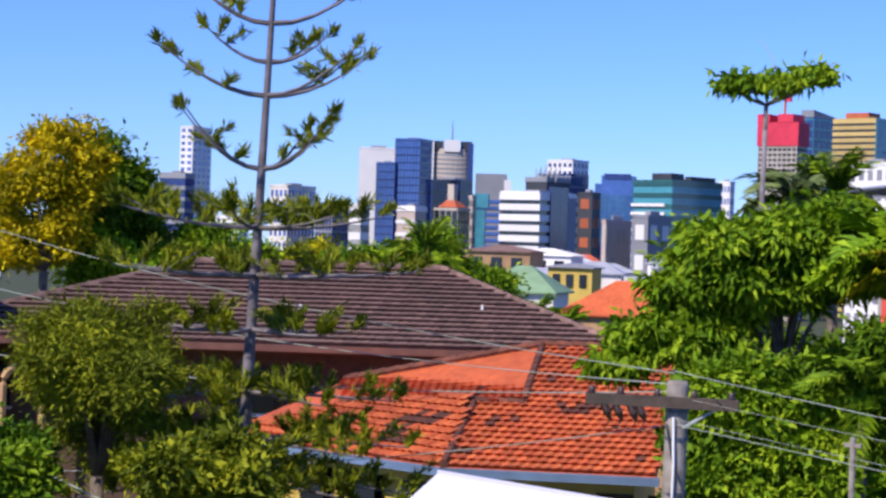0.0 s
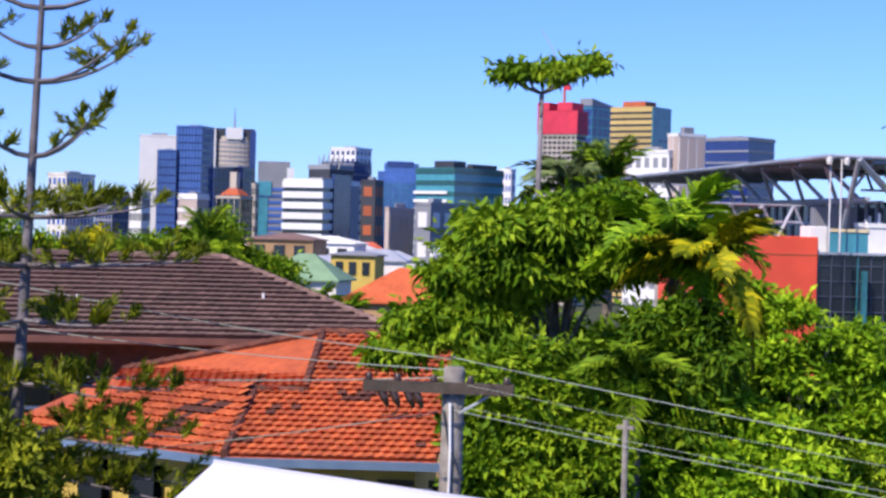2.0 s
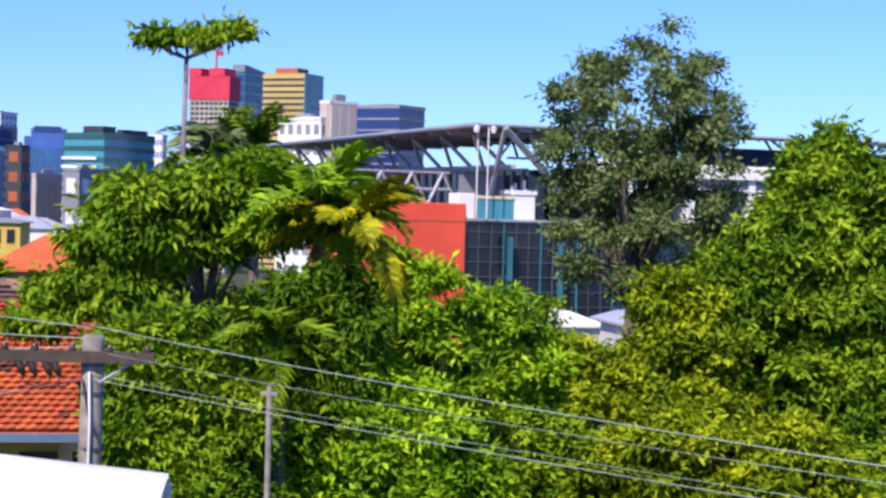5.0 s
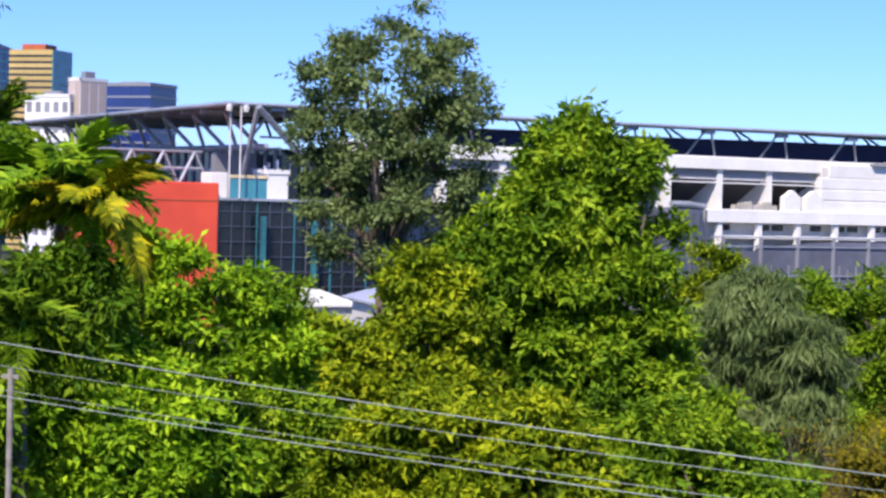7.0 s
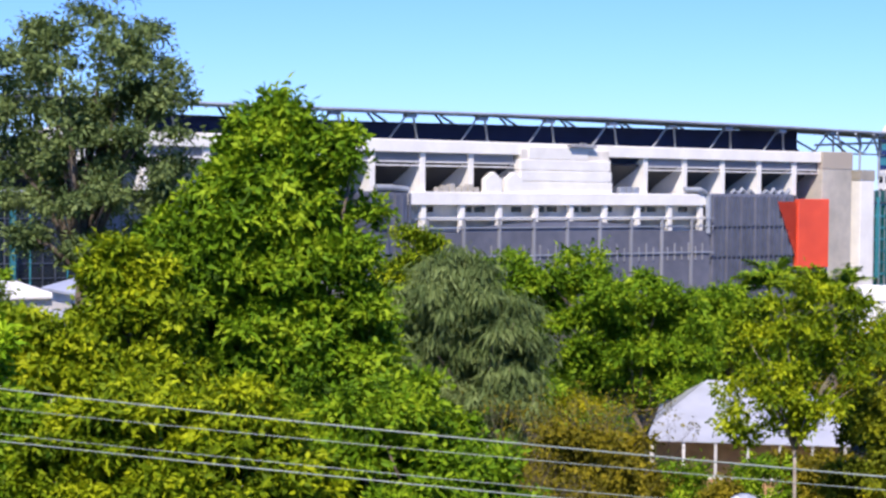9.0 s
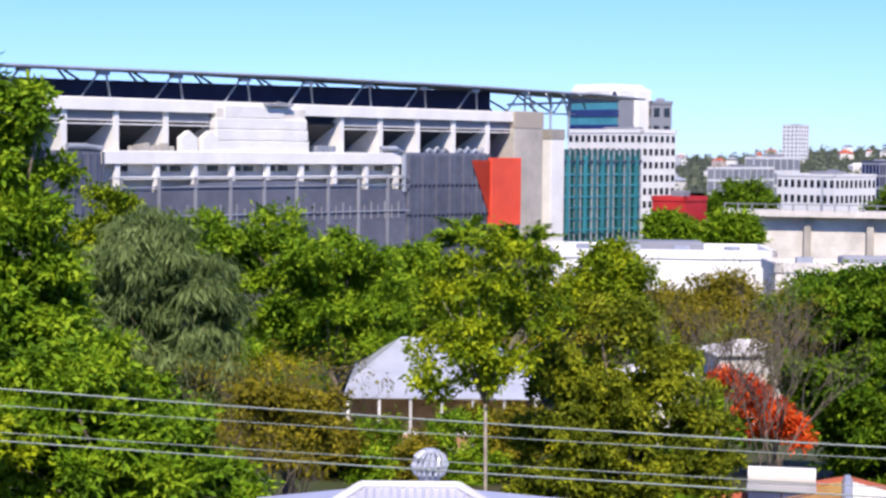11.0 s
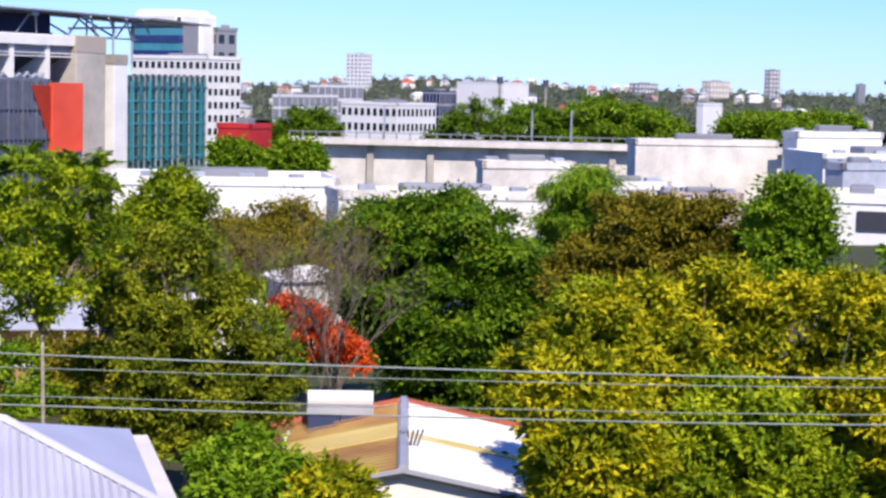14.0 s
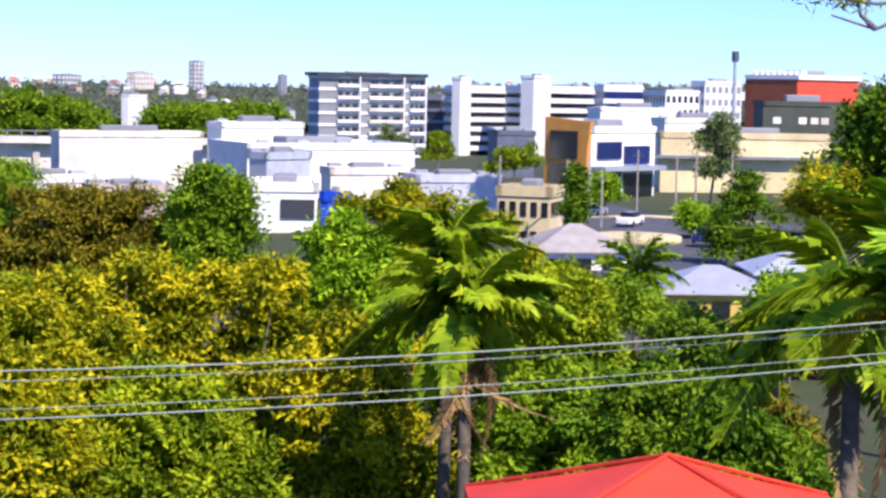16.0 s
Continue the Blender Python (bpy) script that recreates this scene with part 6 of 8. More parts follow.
def make_street():
    """The road and the round island in the valley on the far right."""
    def strip(name, pts, w, z, m, lab, cat):
        s = Shape()
        v = []
        for i, p in enumerate(pts):
            p = Vector(p)
            d = (Vector(pts[min(i + 1, len(pts) - 1)]) - Vector(pts[max(i - 1, 0)])).normalized()
            n = Vector((-d.y, d.x, 0))
            v += [p + n * w / 2 + Vector((0, 0, z)), p - n * w / 2 + Vector((0, 0, z))]
        f = [(2 * i, 2 * i + 1, 2 * i + 3, 2 * i + 2) for i in range(len(pts) - 1)]
        tagged(put(name, mesh_of(name, v, f, m)), lab, cat, kind="structure")
    pts = [polar(az, d, ground_z(d) + 0.7) for az, d in ((47.6, 130), (48.0, 160), (48.4, 190), (48.0, 215), (46.6, 240), (45.5, 270))]
    strip("road", pts, 17, 0.1, ASPHALT, "grey asphalt suburban street", "road")
    pts = [polar(az, d, ground_z(d) + 0.72) for az, d in ((44.5, 206), (48.0, 210), (52.5, 200))]
    strip("side_road", pts, 26, 0.14, ASPHALT, "grey asphalt side street", "road")
    pts = [polar(az, d, ground_z(d) + 0.75) for az, d in ((45.8, 224), (48.5, 228), (52.0, 216))]
    strip("pavement", pts, 4, 0.25, CREAM, "pale concrete footpath", "pavement")
    t = thing("traffic_island", polar(48.2, 185, ground_z(185) + 0.8), "round pale kerbed traffic island", "traffic island")
    Shape().tube([(0, 0, 0), (0, 0, 0.5), (0, 0, 0.6)], [4.6, 4.6, 4.4], 24).part("kerb", CREAM, t)
    for az, d, h in ((46.0, 185, 9), (48.2, 240, 9), (50.0, 196, 9.5), (49.4, 250, 8), (51.1, 232, 9), (43.9, 200, 9), (47.1, 205, 7)):
        g = ground_z(d)
        t = thing("street_pole", polar(az, d, g), "slim grey street pole", "street pole", "street poles")
        Shape().tube([(0, 0, -0.2), (0, 0, h)], [0.16, 0.11], 6).part("shaft", POLE_WOOD, t)
        Shape().box(-1.1, -0.06, h - 0.8, 1.1, 0.06, h - 0.65).part("cross_arm", ARM_WOOD, t)
    t = thing("light_mast", polar(51.1, 420, -12), "tall grey light mast with a dark lamp head", "light mast")
    Shape().tube([(0, 0, 0), (0, 0, 25.5)], [0.5, 0.35], 8).part("shaft", STEEL, t)
    Shape().box(-0.7, -0.5, 25.3, 0.7, 0.5, 27.6).part("lamp_head", DARK_STEEL, t)
    for az, d, z0, z1, h in ((25.97, 800, -5, 12.4, 0), (27.4, 800, -8, 11.0, 0)):
        t = thing("light_mast", polar(az, d, -20), "distant slim pole with a dark head", "light mast", "distant masts")
        Shape().tube([(0, 0, 0), (0, 0, z1 + 20)], 0.6, 6).part("shaft", POLE_WOOD, t)
        Shape().box(-1.1, -0.8, z1 + 17, 1.1, 0.8, z1 + 20).part("lamp_head", DARK_STEEL, t)
    for az, d, w, h, col in ((48.0, 207, 4.2, 1.5, WHITE), (46.9, 228, 4.2, 1.5, TIN), (50.4, 180, 4.4, 1.6, NAVY_GLASS), (45.2, 268, 4.2, 1.5, ORANGE_PANEL)):
        t = thing("parked_car", polar(az, d, ground_z(d) + 1.0), "small parked car on the street", "car", "parked cars", turn=radians(20))
        Shape().bevel_box(-w / 2, -0.9, 0.3, w / 2, 0.9, 0.95, 0.12).part("body", col, t)
        Shape().bevel_box(-w * 0.28, -0.8, 0.9, w * 0.25, 0.8, h, 0.2).part("cabin", DARK_GLASS, t)
        for x in (-w * 0.3, w * 0.3):
            for y in (-0.9, 0.9):
                Shape().tube([(x, y - 0.1, 0.32), (x, y + 0.1, 0.32)], 0.32, 10).part("wheel", DARK_FAR, t)
    # raised rail viaduct in the middle distance
    t = thing("rail_viaduct", polar(24, 420, ground_z(420)), "pale concrete rail viaduct with a fence and wire posts", "viaduct", turn=radians(-27))
    z = 12 + 420 * math.tan(radians(-1.95)) - ground_z(420)
    Shape().box(-34, 0, z - 1.4, 90, 8, z).part("deck", OFFWHITE, t)
    for k in range(40):
        Shape().box(-34 + k * 3.1, 0, z, -33.7 + k * 3.1, 0.3, z + 1.6).part("fence_post", GREY_FAR, t)
    Shape().box(-34, 0.0, z + 1.3, 90, 0.2, z + 1.5).part("fence_rail", GREY_FAR, t)
    for k in range(9):
        Shape().box(-30 + k * 14, 2, -1, -28.5 + k * 14, 6, z - 1.4).part("pier", CONCRETE, t)
    Shape().box(-34, 3.2, -1, 90, 4.0, z - 1.4).part("retaining_wall", OFFWHITE, t)
    for x in (-12, 22, 31):
        Shape().tube([(x, 1, z), (x, 1, z + 7.5)], 0.22, 6).part("wire_mast", STEEL, t)


make_brown_house()
make_vents()
make_orange_house()
make_awning()
make_pole()
make_wires()
make_lilac_roof()
make_shed_roof()
make_cottage()
make_valley_houses()
make_left_rooftops()
make_red_canopy()
make_street()

# ---- trees ----
def lobes_in(rng, cx, cz, rx, rz, n, size, ry=None):
    """n rounded lobes spread through an ellipse; local to the tree's base."""
    out = []
    ry = ry or rx * 0.8
    for _ in range(n):
        a, r = rng.uniform(0, 2 * math.pi), math.sqrt(rng.random())
        y = rng.uniform(-1, 1) * ry
        s = size * rng.uniform(0.7, 1.25)
        c = (cx + math.cos(a) * r * max(rx - s * 0.6, 0.1), y, cz + math.sin(a) * r * max(rz - s * 0.65, 0.1))
        out.append((*c, s * 0.62, s * 0.62, s * 0.5))
        for _ in range(5):
            # smaller sprays stand out from the lobe, mostly upwards and outwards
            u = Vector((rng.gauss(0, 1), rng.gauss(0, 1), abs(rng.gauss(0, 0.9)) - 0.3)).normalized()
            q = s * rng.uniform(0.22, 0.46)
            k = s * rng.uniform(0.62, 1.08)
            out.append((c[0] + u.x * k, c[1] + u.y * k, c[2] + u.z * k * 0.85, q, q, q * 0.62))
    return out


def shrubbery(name, label, az, d, width_deg, el0, el1, leaf, clumps=420, per=26, spread=0.3, size=0.16, n=14, lobe=0.22, seed=1, category="tree", base=None, depth=None, droop=0.3, bark=None, group="", trunk=None, inner=0.6, wide=0.45):
    """A tree or shrub that fills a stretch of bearings and of elevations at a distance."""
    rng = random.Random(seed)
    g = ground_z(d) if base is None else base
    w = d * math.tan(radians(width_deg / 2))
    z0, z1 = EYE_Z + d * math.tan(radians(el0)) - g, EYE_Z + d * math.tan(radians(el1)) - g
    z1 += 0.06 * (z1 - z0)
    cz, rz = (z0 + z1) / 2, (z1 - z0) / 2
    lob = lobes_in(rng, 0, cz, w, rz, int(n * 1.6) if inner < 0.45 else max(7, int(n * 0.75)), lobe * (0.8 if inner < 0.45 else 1.12) * (w + rz), depth or min(w, 3.5))
    t = tree(name, label, polar(az, d, g), lob, leaf, int(clumps * 1.7), per, spread * 0.9, size * 1.2, trunk, bark, seed, droop, category, group, inner if inner < 0.45 else max(inner, 0.8), wide)
    t.matrix_basis = t.matrix_basis @ Matrix.Rotation(radians(-az), 4, "Z")
    return t


def grown(name, label, d, rows, leaf, clumps=900, per=22, spread=0.3, size=0.24, lobe=0.7, n=60, seed=1, deep=0.4, flat=0.8, droop=0.3, category="tree", group="", inner=0.72, wide=0.45, bark=None, trunk=None, foot=None, limbs=14):
    """A tree or shrub whose crown fills a silhouette: rows of (elevation, bearing of one side, bearing of the other), top first."""
    rng = random.Random(seed)
    rows = sorted(rows)
    els, lefts, rights = [r[0] for r in rows], [r[1] for r in rows], [r[2] for r in rows]
    mid = foot if foot is not None else (lefts[0] + rights[0]) / 2
    at = polar(mid - (0.13 if 13.5 < mid < 90 else 0.0), d, ground_z(d))
    lob, heart = [], []
    k = d * math.tan(radians(1))
    widest = max(r - l for l, r in zip(lefts, rights))
    while len(heart) < n * 1.2:
        best = None
        for _ in range(5):
            el = rng.uniform(els[0], els[-1])
            l, r = lerp_table(el, els, lefts), lerp_table(el, els, rights)
            if rng.random() * widest > r - l:
                continue
            q = min(1.25 * lobe * rng.uniform(0.6, 1.3), 0.48 * (r - l) * k)
            x = (rng.uniform(l, r) - mid) * k
            x = min(max(x, (l - mid) * k + 0.75 * q), (r - mid) * k - 0.75 * q)
            half = 0.5 * (r - l) * k
            off = (x - ((l + r) / 2 - mid) * k) / max(half, 0.01)
            y = rng.uniform(-1, 1) * deep * half * math.sqrt(max(0.0, 1 - off * off))
            z = EYE_Z + d * math.tan(radians(el)) - at.z - 0.3 * q
            room = min([(x - p[0]) ** 2 + 0.4 * (y - p[1]) ** 2 + (z - p[2]) ** 2 for p in heart] or [1e9]) / q ** 2
            if best is None or room > best[0]:
                best = (room, x, y, z, q)
        if best is None:
            continue
        _, x, y, z, q = best
        heart.append((x, y, z))
        lob.append((x, y, z, q * 0.7, q * 0.7, q * 0.7 * flat))
        for _ in range(4):
            u = Vector((rng.gauss(0, 1), rng.gauss(0, 1), abs(rng.gauss(0, 0.9)) - 0.3)).normalized()
            w, g = q * rng.uniform(0.25, 0.45), q * rng.uniform(0.55, 0.9)
            lob.append((x + u.x * g, y + u.y * g, z + u.z * g * flat, w, w, w * flat))
    t = tree(name, label, at, lob, leaf, int(clumps * 1.4), per, spread, size * 1.08, trunk, bark, seed, droop, category, group, inner, wide, limbs)
    t.matrix_basis = t.matrix_basis @ Matrix.Rotation(radians(-mid), 4, "Z")
    return t


def make_araucaria():
    az, d = -39.05, 27.8
    g = ground_z(d)
    t = thing("bunya_pine", polar(az, d, g), "young hoop pine with bare whorled limbs and tufted tips", "pine tree")
    t.matrix_basis = t.matrix_basis @ Matrix.Rotation(radians(-az), 4, "Z")
    rng = np.random.default_rng(4)
    H = 18.0 - g
    def trunk_x(z):
        return 0.035 * (z - (12.0 - g))
    Shape().tube([(trunk_x(z), 0, z) for z in np.linspace(-0.5, H, 12)], [0.15 - 0.13 * max(0, k) / 11 for k in range(12)], 8).part("trunk", BARK_MAUVE, t, smooth=True)
    pos, out = [], []
    tiers = ((15.12, 1.5, 4, 0.55, 5), (14.55, 0.85, 3, 0.5, 3), (14.05, 1.55, 5, 0.42, 5), (12.97, 1.1, 5, 0.7, 6), (12.1, 2.0, 7, 0.12, 10), (11.4, 2.2, 7, 0.05, 9), (10.6, 1.6, 6, 0.0, 7), (9.7, 2.0, 7, -0.05, 12), (9.0, 2.3, 8, -0.05, 16), (8.4, 2.6, 8, -0.1, 18), (7.6, 2.6, 8, -0.1, 18), (6.8, 2.6, 8, -0.15, 18), (5.9, 2.7, 8, -0.15, 16))
    for i, (z, L, n, rise, tufts) in enumerate(tiers):
        zl = z - g
        for k in range(n):
            a = 2 * math.pi * k / n + i * 0.9
            if i < 4:
                a = (0.0, math.pi, 0.45, math.pi - 0.5, -0.9)[k % 5] + i * 0.12
            l = L * rng.uniform(0.8, 1.1)
            dirv = Vector((math.cos(a), math.sin(a), 0))
            pts = []
            for q in np.linspace(0, 1, 6):
                p = Vector((trunk_x(zl), 0, zl)) + dirv * l * q + Vector((0, 0, rise * l * (q ** 1.8) - 0.02 * math.sin(q * 3)))
                pts.append(p)
            limbs = Shape()
            limbs.tube(pts, [0.045, 0.034, 0.028, 0.022, 0.016, 0.01], 5)
            spots = [1.0] + list(rng.uniform(0.35 if i < 4 else 0.3, 0.95, (2 if i < 4 else tufts // 2)))
            for q in spots:
                j = min(4, int(q * 5))
                base = pts[j].lerp(pts[j + 1], q * 5 - j)
                side = Vector((rng.normal() * 0.2, rng.normal() * 0.2, 0.14 + 0.1 * rng.random())) if q < 1 else dirv * 0.1 + Vector((0, 0, 0.1))
                tip = base + side * (0.9 if i < 4 else 1.6)
                limbs.tube([base, tip], [0.012, 0.008], 4)
                m = 60 if i < 4 else 90
                tt = rng.random(m)
                pos.append(np.array(base)[None] * (1 - tt[:, None]) + np.array(tip)[None] * tt[:, None] + rng.normal(size=(m, 3)) * 0.025)
                vv = np.array(side.normalized())[None] * 0.8 + rng.normal(size=(m, 3)) * 0.42 + np.array([[0, 0, 0.3]])
                out.append(vv)
            limbs.part("limb", BARK_MAUVE, t)
    put("needles", leaf_mesh("needles", np.concatenate(pos), np.concatenate(out), 0.17, 0.03, LEAF_PINE, rng), t)


def frond_mesh(name, L, leaflets, leaf, arch=0.6, width=0.75, rng=None, droop=0.5, seg=9):
    """A feather palm frond along +x: an arched rib and rows of hanging leaflets."""
    rng = rng or np.random.default_rng(2)
    rib, s = [], Shape()
    for k in range(seg):
        q = k / (seg - 1)
        rib.append(Vector((L * (q - 0.12 * q * q), 0, L * (0.35 * q - arch * q * q))))
    s.tube(rib, [0.03 * L / 2 * (1 - 0.85 * k / (seg - 1)) for k in range(seg)], 4)
    leaflets = int(leaflets * 1.25)
    for k in range(leaflets):
        q = 0.1 + 0.89 * k / leaflets
        j = min(seg - 2, int(q * (seg - 1)))
        p = rib[j].lerp(rib[j + 1], q * (seg - 1) - j)
        d = (rib[j + 1] - rib[j]).normalized()
        for sd in (-1, 1):
            ll = width * L * 0.5 * math.sin(math.pi * (0.16 + 0.74 * q)) * rng.uniform(0.75, 1.2)
            o = (Vector((0, sd, 0)) * rng.uniform(0.6, 0.9) + d * 0.55 + Vector((0, 0, 0.25 * rng.normal() + 0.15))).normalized()
            m = p + o * ll * 0.42
            hang = min(0.92, 0.1 + droop * rng.uniform(0.25, 0.75))
            e = m + o * ll * 0.55 * (1 - hang) + Vector((0, 0, -hang * ll * 0.62))
            w = o.cross(Vector(rng.normal(size=3))).normalized() * (0.0028 * L)
            s.add([p, m + w, e, m - w], [(0, 1, 2), (0, 2, 3)])
    return mesh_of(name, s.v, s.f, leaf)


def palm(name, label, az, d, crown_z, L, n, leaf, seed=1, base=None, trunk=0.14, arch=0.6, leaflets=30, droop=0.6, dead=0, group="palms"):
    g = ground_z(d) if base is None else base
    t = thing(name, polar(az, d, g), label, "palm", group)
    rng = np.random.default_rng(seed)
    h = crown_z - g
    Shape().tube([(0, 0, -0.4), (0.05, 0, h * 0.5), (0, 0, h)], [trunk * 1.3, trunk, trunk * 0.8], 8).part("trunk", BARK, t, smooth=True)
    Shape().tube([(0, 0, h - 0.2), (0, 0, h + 0.5)], [trunk * 0.9, trunk * 0.5], 8).part("crownshaft", LEAF_MID, t)
    kinds = [frond_mesh("frond", L, leaflets, leaf, arch * f, 0.75, rng, droop) for f in (0.7, 1.0, 1.3)]
    for k in range(n):
        a = 2.4 * k + rng.uniform(-0.2, 0.2)
        pitch = rng.uniform(-60, 25) if k > 3 else rng.uniform(-75, -50)
        put("frond", kinds[k % 3], t, Matrix.Translation((0, 0, h + 0.25)) @ Matrix.Rotation(a, 4, "Z") @ Matrix.Rotation(radians(pitch), 4, "Y"))
    dk = frond_mesh("dead_frond", L * 0.9, leaflets, DRY, arch * 1.5, 0.5, rng, 0.9)
    for k in range(dead):
        put("dead_frond", dk, t, Matrix.Translation((0, 0, h - 0.2)) @ Matrix.Rotation(k * 1.9 - 1.0, 4, "Z") @ Matrix.Rotation(radians(35 + 12 * k), 4, "Y"), "dry brown hanging frond")
    return t


def bare_tree(name, label, az, d, el1, w, seed, leaf=None, mat_=None):
    g = ground_z(d)
    t = thing(name, polar(az, d, g), label, "tree")
    rng = random.Random(seed)
    s = Shape()
    tips = []
    h = EYE_Z + d * math.tan(radians(el1)) - g

    def grow(p, d_, l, r, lv):
        e = p + d_ * l
        s.tube([p, p.lerp(e, 0.5) + Vector((rng.uniform(-0.05, 0.05) * l, rng.uniform(-0.05, 0.05) * l, 0)), e], [r, r * 0.8, r * 0.6], 4, False)
        if lv == 0:
            tips.append(e)
            return
        for _ in range(rng.choice((2, 3, 3))):
            n = (d_ + Vector((rng.uniform(-0.7, 0.7), rng.uniform(-0.7, 0.7), rng.uniform(-0.05, 0.4)))).normalized()
            grow(e, n, l * rng.uniform(0.6, 0.85), r * 0.6, lv - 1)

    for _ in range(3):
        grow(Vector((rng.uniform(-w, w) * 0.3, rng.uniform(-0.4, 0.4), 0)), Vector((rng.uniform(-0.35, 0.35), rng.uniform(-0.3, 0.3), 1)).normalized(), h * 0.3, 0.06, 5)
    s.part("branching", mat_ or BARK, t)
    if leaf:
        q = np.array([tuple(p) for p in tips])
        r = np.random.default_rng(seed)
        q = np.repeat(q, 4, 0) + r.normal(size=(len(q) * 4, 3)) * 0.12
        put("leaves", leaf_mesh("leaves", q, r.normal(size=q.shape) - np.array([0, 0, 0.4]), 0.14, 0.06, leaf, r), t)
    return t


def make_trees():
    S = shrubbery
    make_araucaria()
    # far left
    grown("dark_tree", "dark green tree behind the golden blossom", 84, ((3.0, -44.45, -43.77), (2.21, -45.1, -42.73), (1.15, -45.41, -42.01), (0.08, -45.38, -41.89), (-0.98, -45.35, -41.78)), LEAF_DARK, clumps=700, spread=0.4, size=0.3, lobe=0.9, n=36, seed=22)
    grown("golden_tree", "tall green tree with golden yellow blossom", 80, ((3.42, -45.14, -44.46), (2.7, -46.45, -43.76), (1.63, -47.09, -43.56), (0.38, -47.05, -44.04), (-0.87, -47.02, -44.34)), LEAF_BLOSSOM, clumps=600, spread=0.36, size=0.26, lobe=0.7, n=40, seed=21)
    S("dark_tree", "dark green tree at the edge of the view", -47.8, 90, 3.0, -2.0, 2.3, LEAF_MID, 420, 26, 0.5, 0.3, 14, 0.26, 23)
    S("leafy_tree", "rounded light green tree behind the brown roof", -44.0, 84, 3.6, -2.4, -0.1, LEAF_BRIGHT, 420, 26, 0.4, 0.24, 14, 0.26, 24)
    for k, (az, wd, e1, leaf) in enumerate(((-41.2, 2.2, 0.5, LEAF_MID), (-39.3, 2.4, 0.1, LEAF_BRIGHT), (-37.5, 2.4, -0.1, LEAF_YELLOW), (-35.6, 2.2, 0.1, LEAF_MID), (-34.0, 2.2, 0.6, LEAF_MID), (-32.6, 1.2, -0.5, LEAF_DARK), (-31.7, 1.4, -1.0, LEAF_MID))):
        S("garden_tree", "leafy garden tree behind the brown roof", az, 84 + 3 * (k % 3), wd, -2.5, e1, leaf, 260, 24, 0.42, 0.24, 10, 0.26, 30 + k, group="garden trees")
    palm("garden_palm", "small bushy palm behind the brown roof", -33.9, 82, 11.0, 2.4, 20, LEAF_MID, 5)
    palm("garden_palm", "small bushy palm by the pale green roof", -30.4, 80, 8.3, 1.6, 18, LEAF_BRIGHT, 6)
    palm("garden_palm", "small bushy palm by the pale green roof", -29.5, 82, 8.0, 1.5, 16, LEAF_BRIGHT, 7)
    # shrubs before the brown house
    S("bottlebrush", "dense fine-leaved olive green shrub", -43.6, 26, 4.2, -8.0, -2.2, LEAF_PINE, 700, 40, 0.2, 0.1, 22, 0.2, 41, wide=0.25)
    S("bottlebrush", "dense fine-leaved olive green shrub", -46.3, 24, 3.2, -9.0, -6.0, LEAF_DARK, 320, 34, 0.2, 0.12, 12, 0.25, 42)
    S("leafy_shrub", "green shrub under the pine", -41.0, 24, 5.0, -9.0, -6.4, LEAF_PINE, 380, 34, 0.2, 0.12, 16, 0.22, 43)
    # umbrella trees
    grown("umbrella_tree", "broad umbrella tree with glossy drooping leaves", 36, ((1.39, -23.67, -21.01), (0.88, -25.6, -20.1), (0.17, -26.46, -19.19), (-0.55, -26.8, -19.17), (-1.22, -26.78, -22.71), (-1.87, -27.46, -23.76), (-2.6, -28.23, -24.44), (-3.35, -28.56, -26.72)), LEAF_MID, clumps=1500, per=22, spread=0.2, size=0.24, lobe=0.42, n=60, seed=51, droop=1.0, wide=0.38, deep=0.5, flat=0.6, foot=-22.4, trunk=0.12)
    grown("umbrella_tree", "lower umbrella tree with glossy leaves beside the palms", 33.8, ((-1.95, -20.37, -18.24), (-2.75, -20.67, -17.69), (-3.63, -20.77, -17.58), (-4.52, -21.01, -17.64), (-5.41, -20.81, -17.97)), LEAF_DARK, clumps=620, per=22, spread=0.2, size=0.22, lobe=0.4, n=26, seed=52, droop=1.0, wide=0.38, deep=0.5, flat=0.6)
    grown("dark_shrub", "shaded dark green shrub below the umbrella tree", 40, ((-2.14, -24.81, -20.9), (-2.82, -25.5, -18.04), (-3.89, -25.82, -17.66), (-5.13, -26.14, -17.62), (-6.38, -26.1, -19.01)), LEAF_DARK, clumps=900, per=22, spread=0.26, size=0.22, lobe=0.5, n=36, seed=53)
    t = thing("tall_umbrella_tree", polar(-23.6, 40, ground_z(40)), "thin tall umbrella tree with one flat tuft of leaves", "tree")
    t.matrix_basis = t.matrix_basis @ Matrix.Rotation(radians(23.45), 4, "Z")
    g = ground_z(40)
    zt = EYE_Z + 40 * math.tan(radians(4.42)) - g
    s = Shape().tube([(-0.1, 0, 0), (-0.12, 0, zt * 0.6), (-0.05, 0, zt)], [0.1, 0.07, 0.05], 7)
    rng = np.random.default_rng(9)
    heads = []
    for x, z, y in ((-0.85, 0.5, 0.1), (-0.45, 0.5, -0.2), (0.0, 0.5, 0.1), (0.45, 0.58, 0.2), (0.85, 0.66, -0.1), (0.3, 0.48, -0.4), (-0.65, 0.52, 0.4), (1.12, 0.72, 0.1)):
        e = Vector((x, y, zt + z))
        s.tube([(-0.05, 0, zt), Vector((-0.05, 0, zt)).lerp(e, 0.5) + Vector((0, 0, -0.12)), e], [0.035, 0.025, 0.015], 5)
        heads.append(e)
    s.part("trunk", BARK_MAUVE, t, smooth=True)
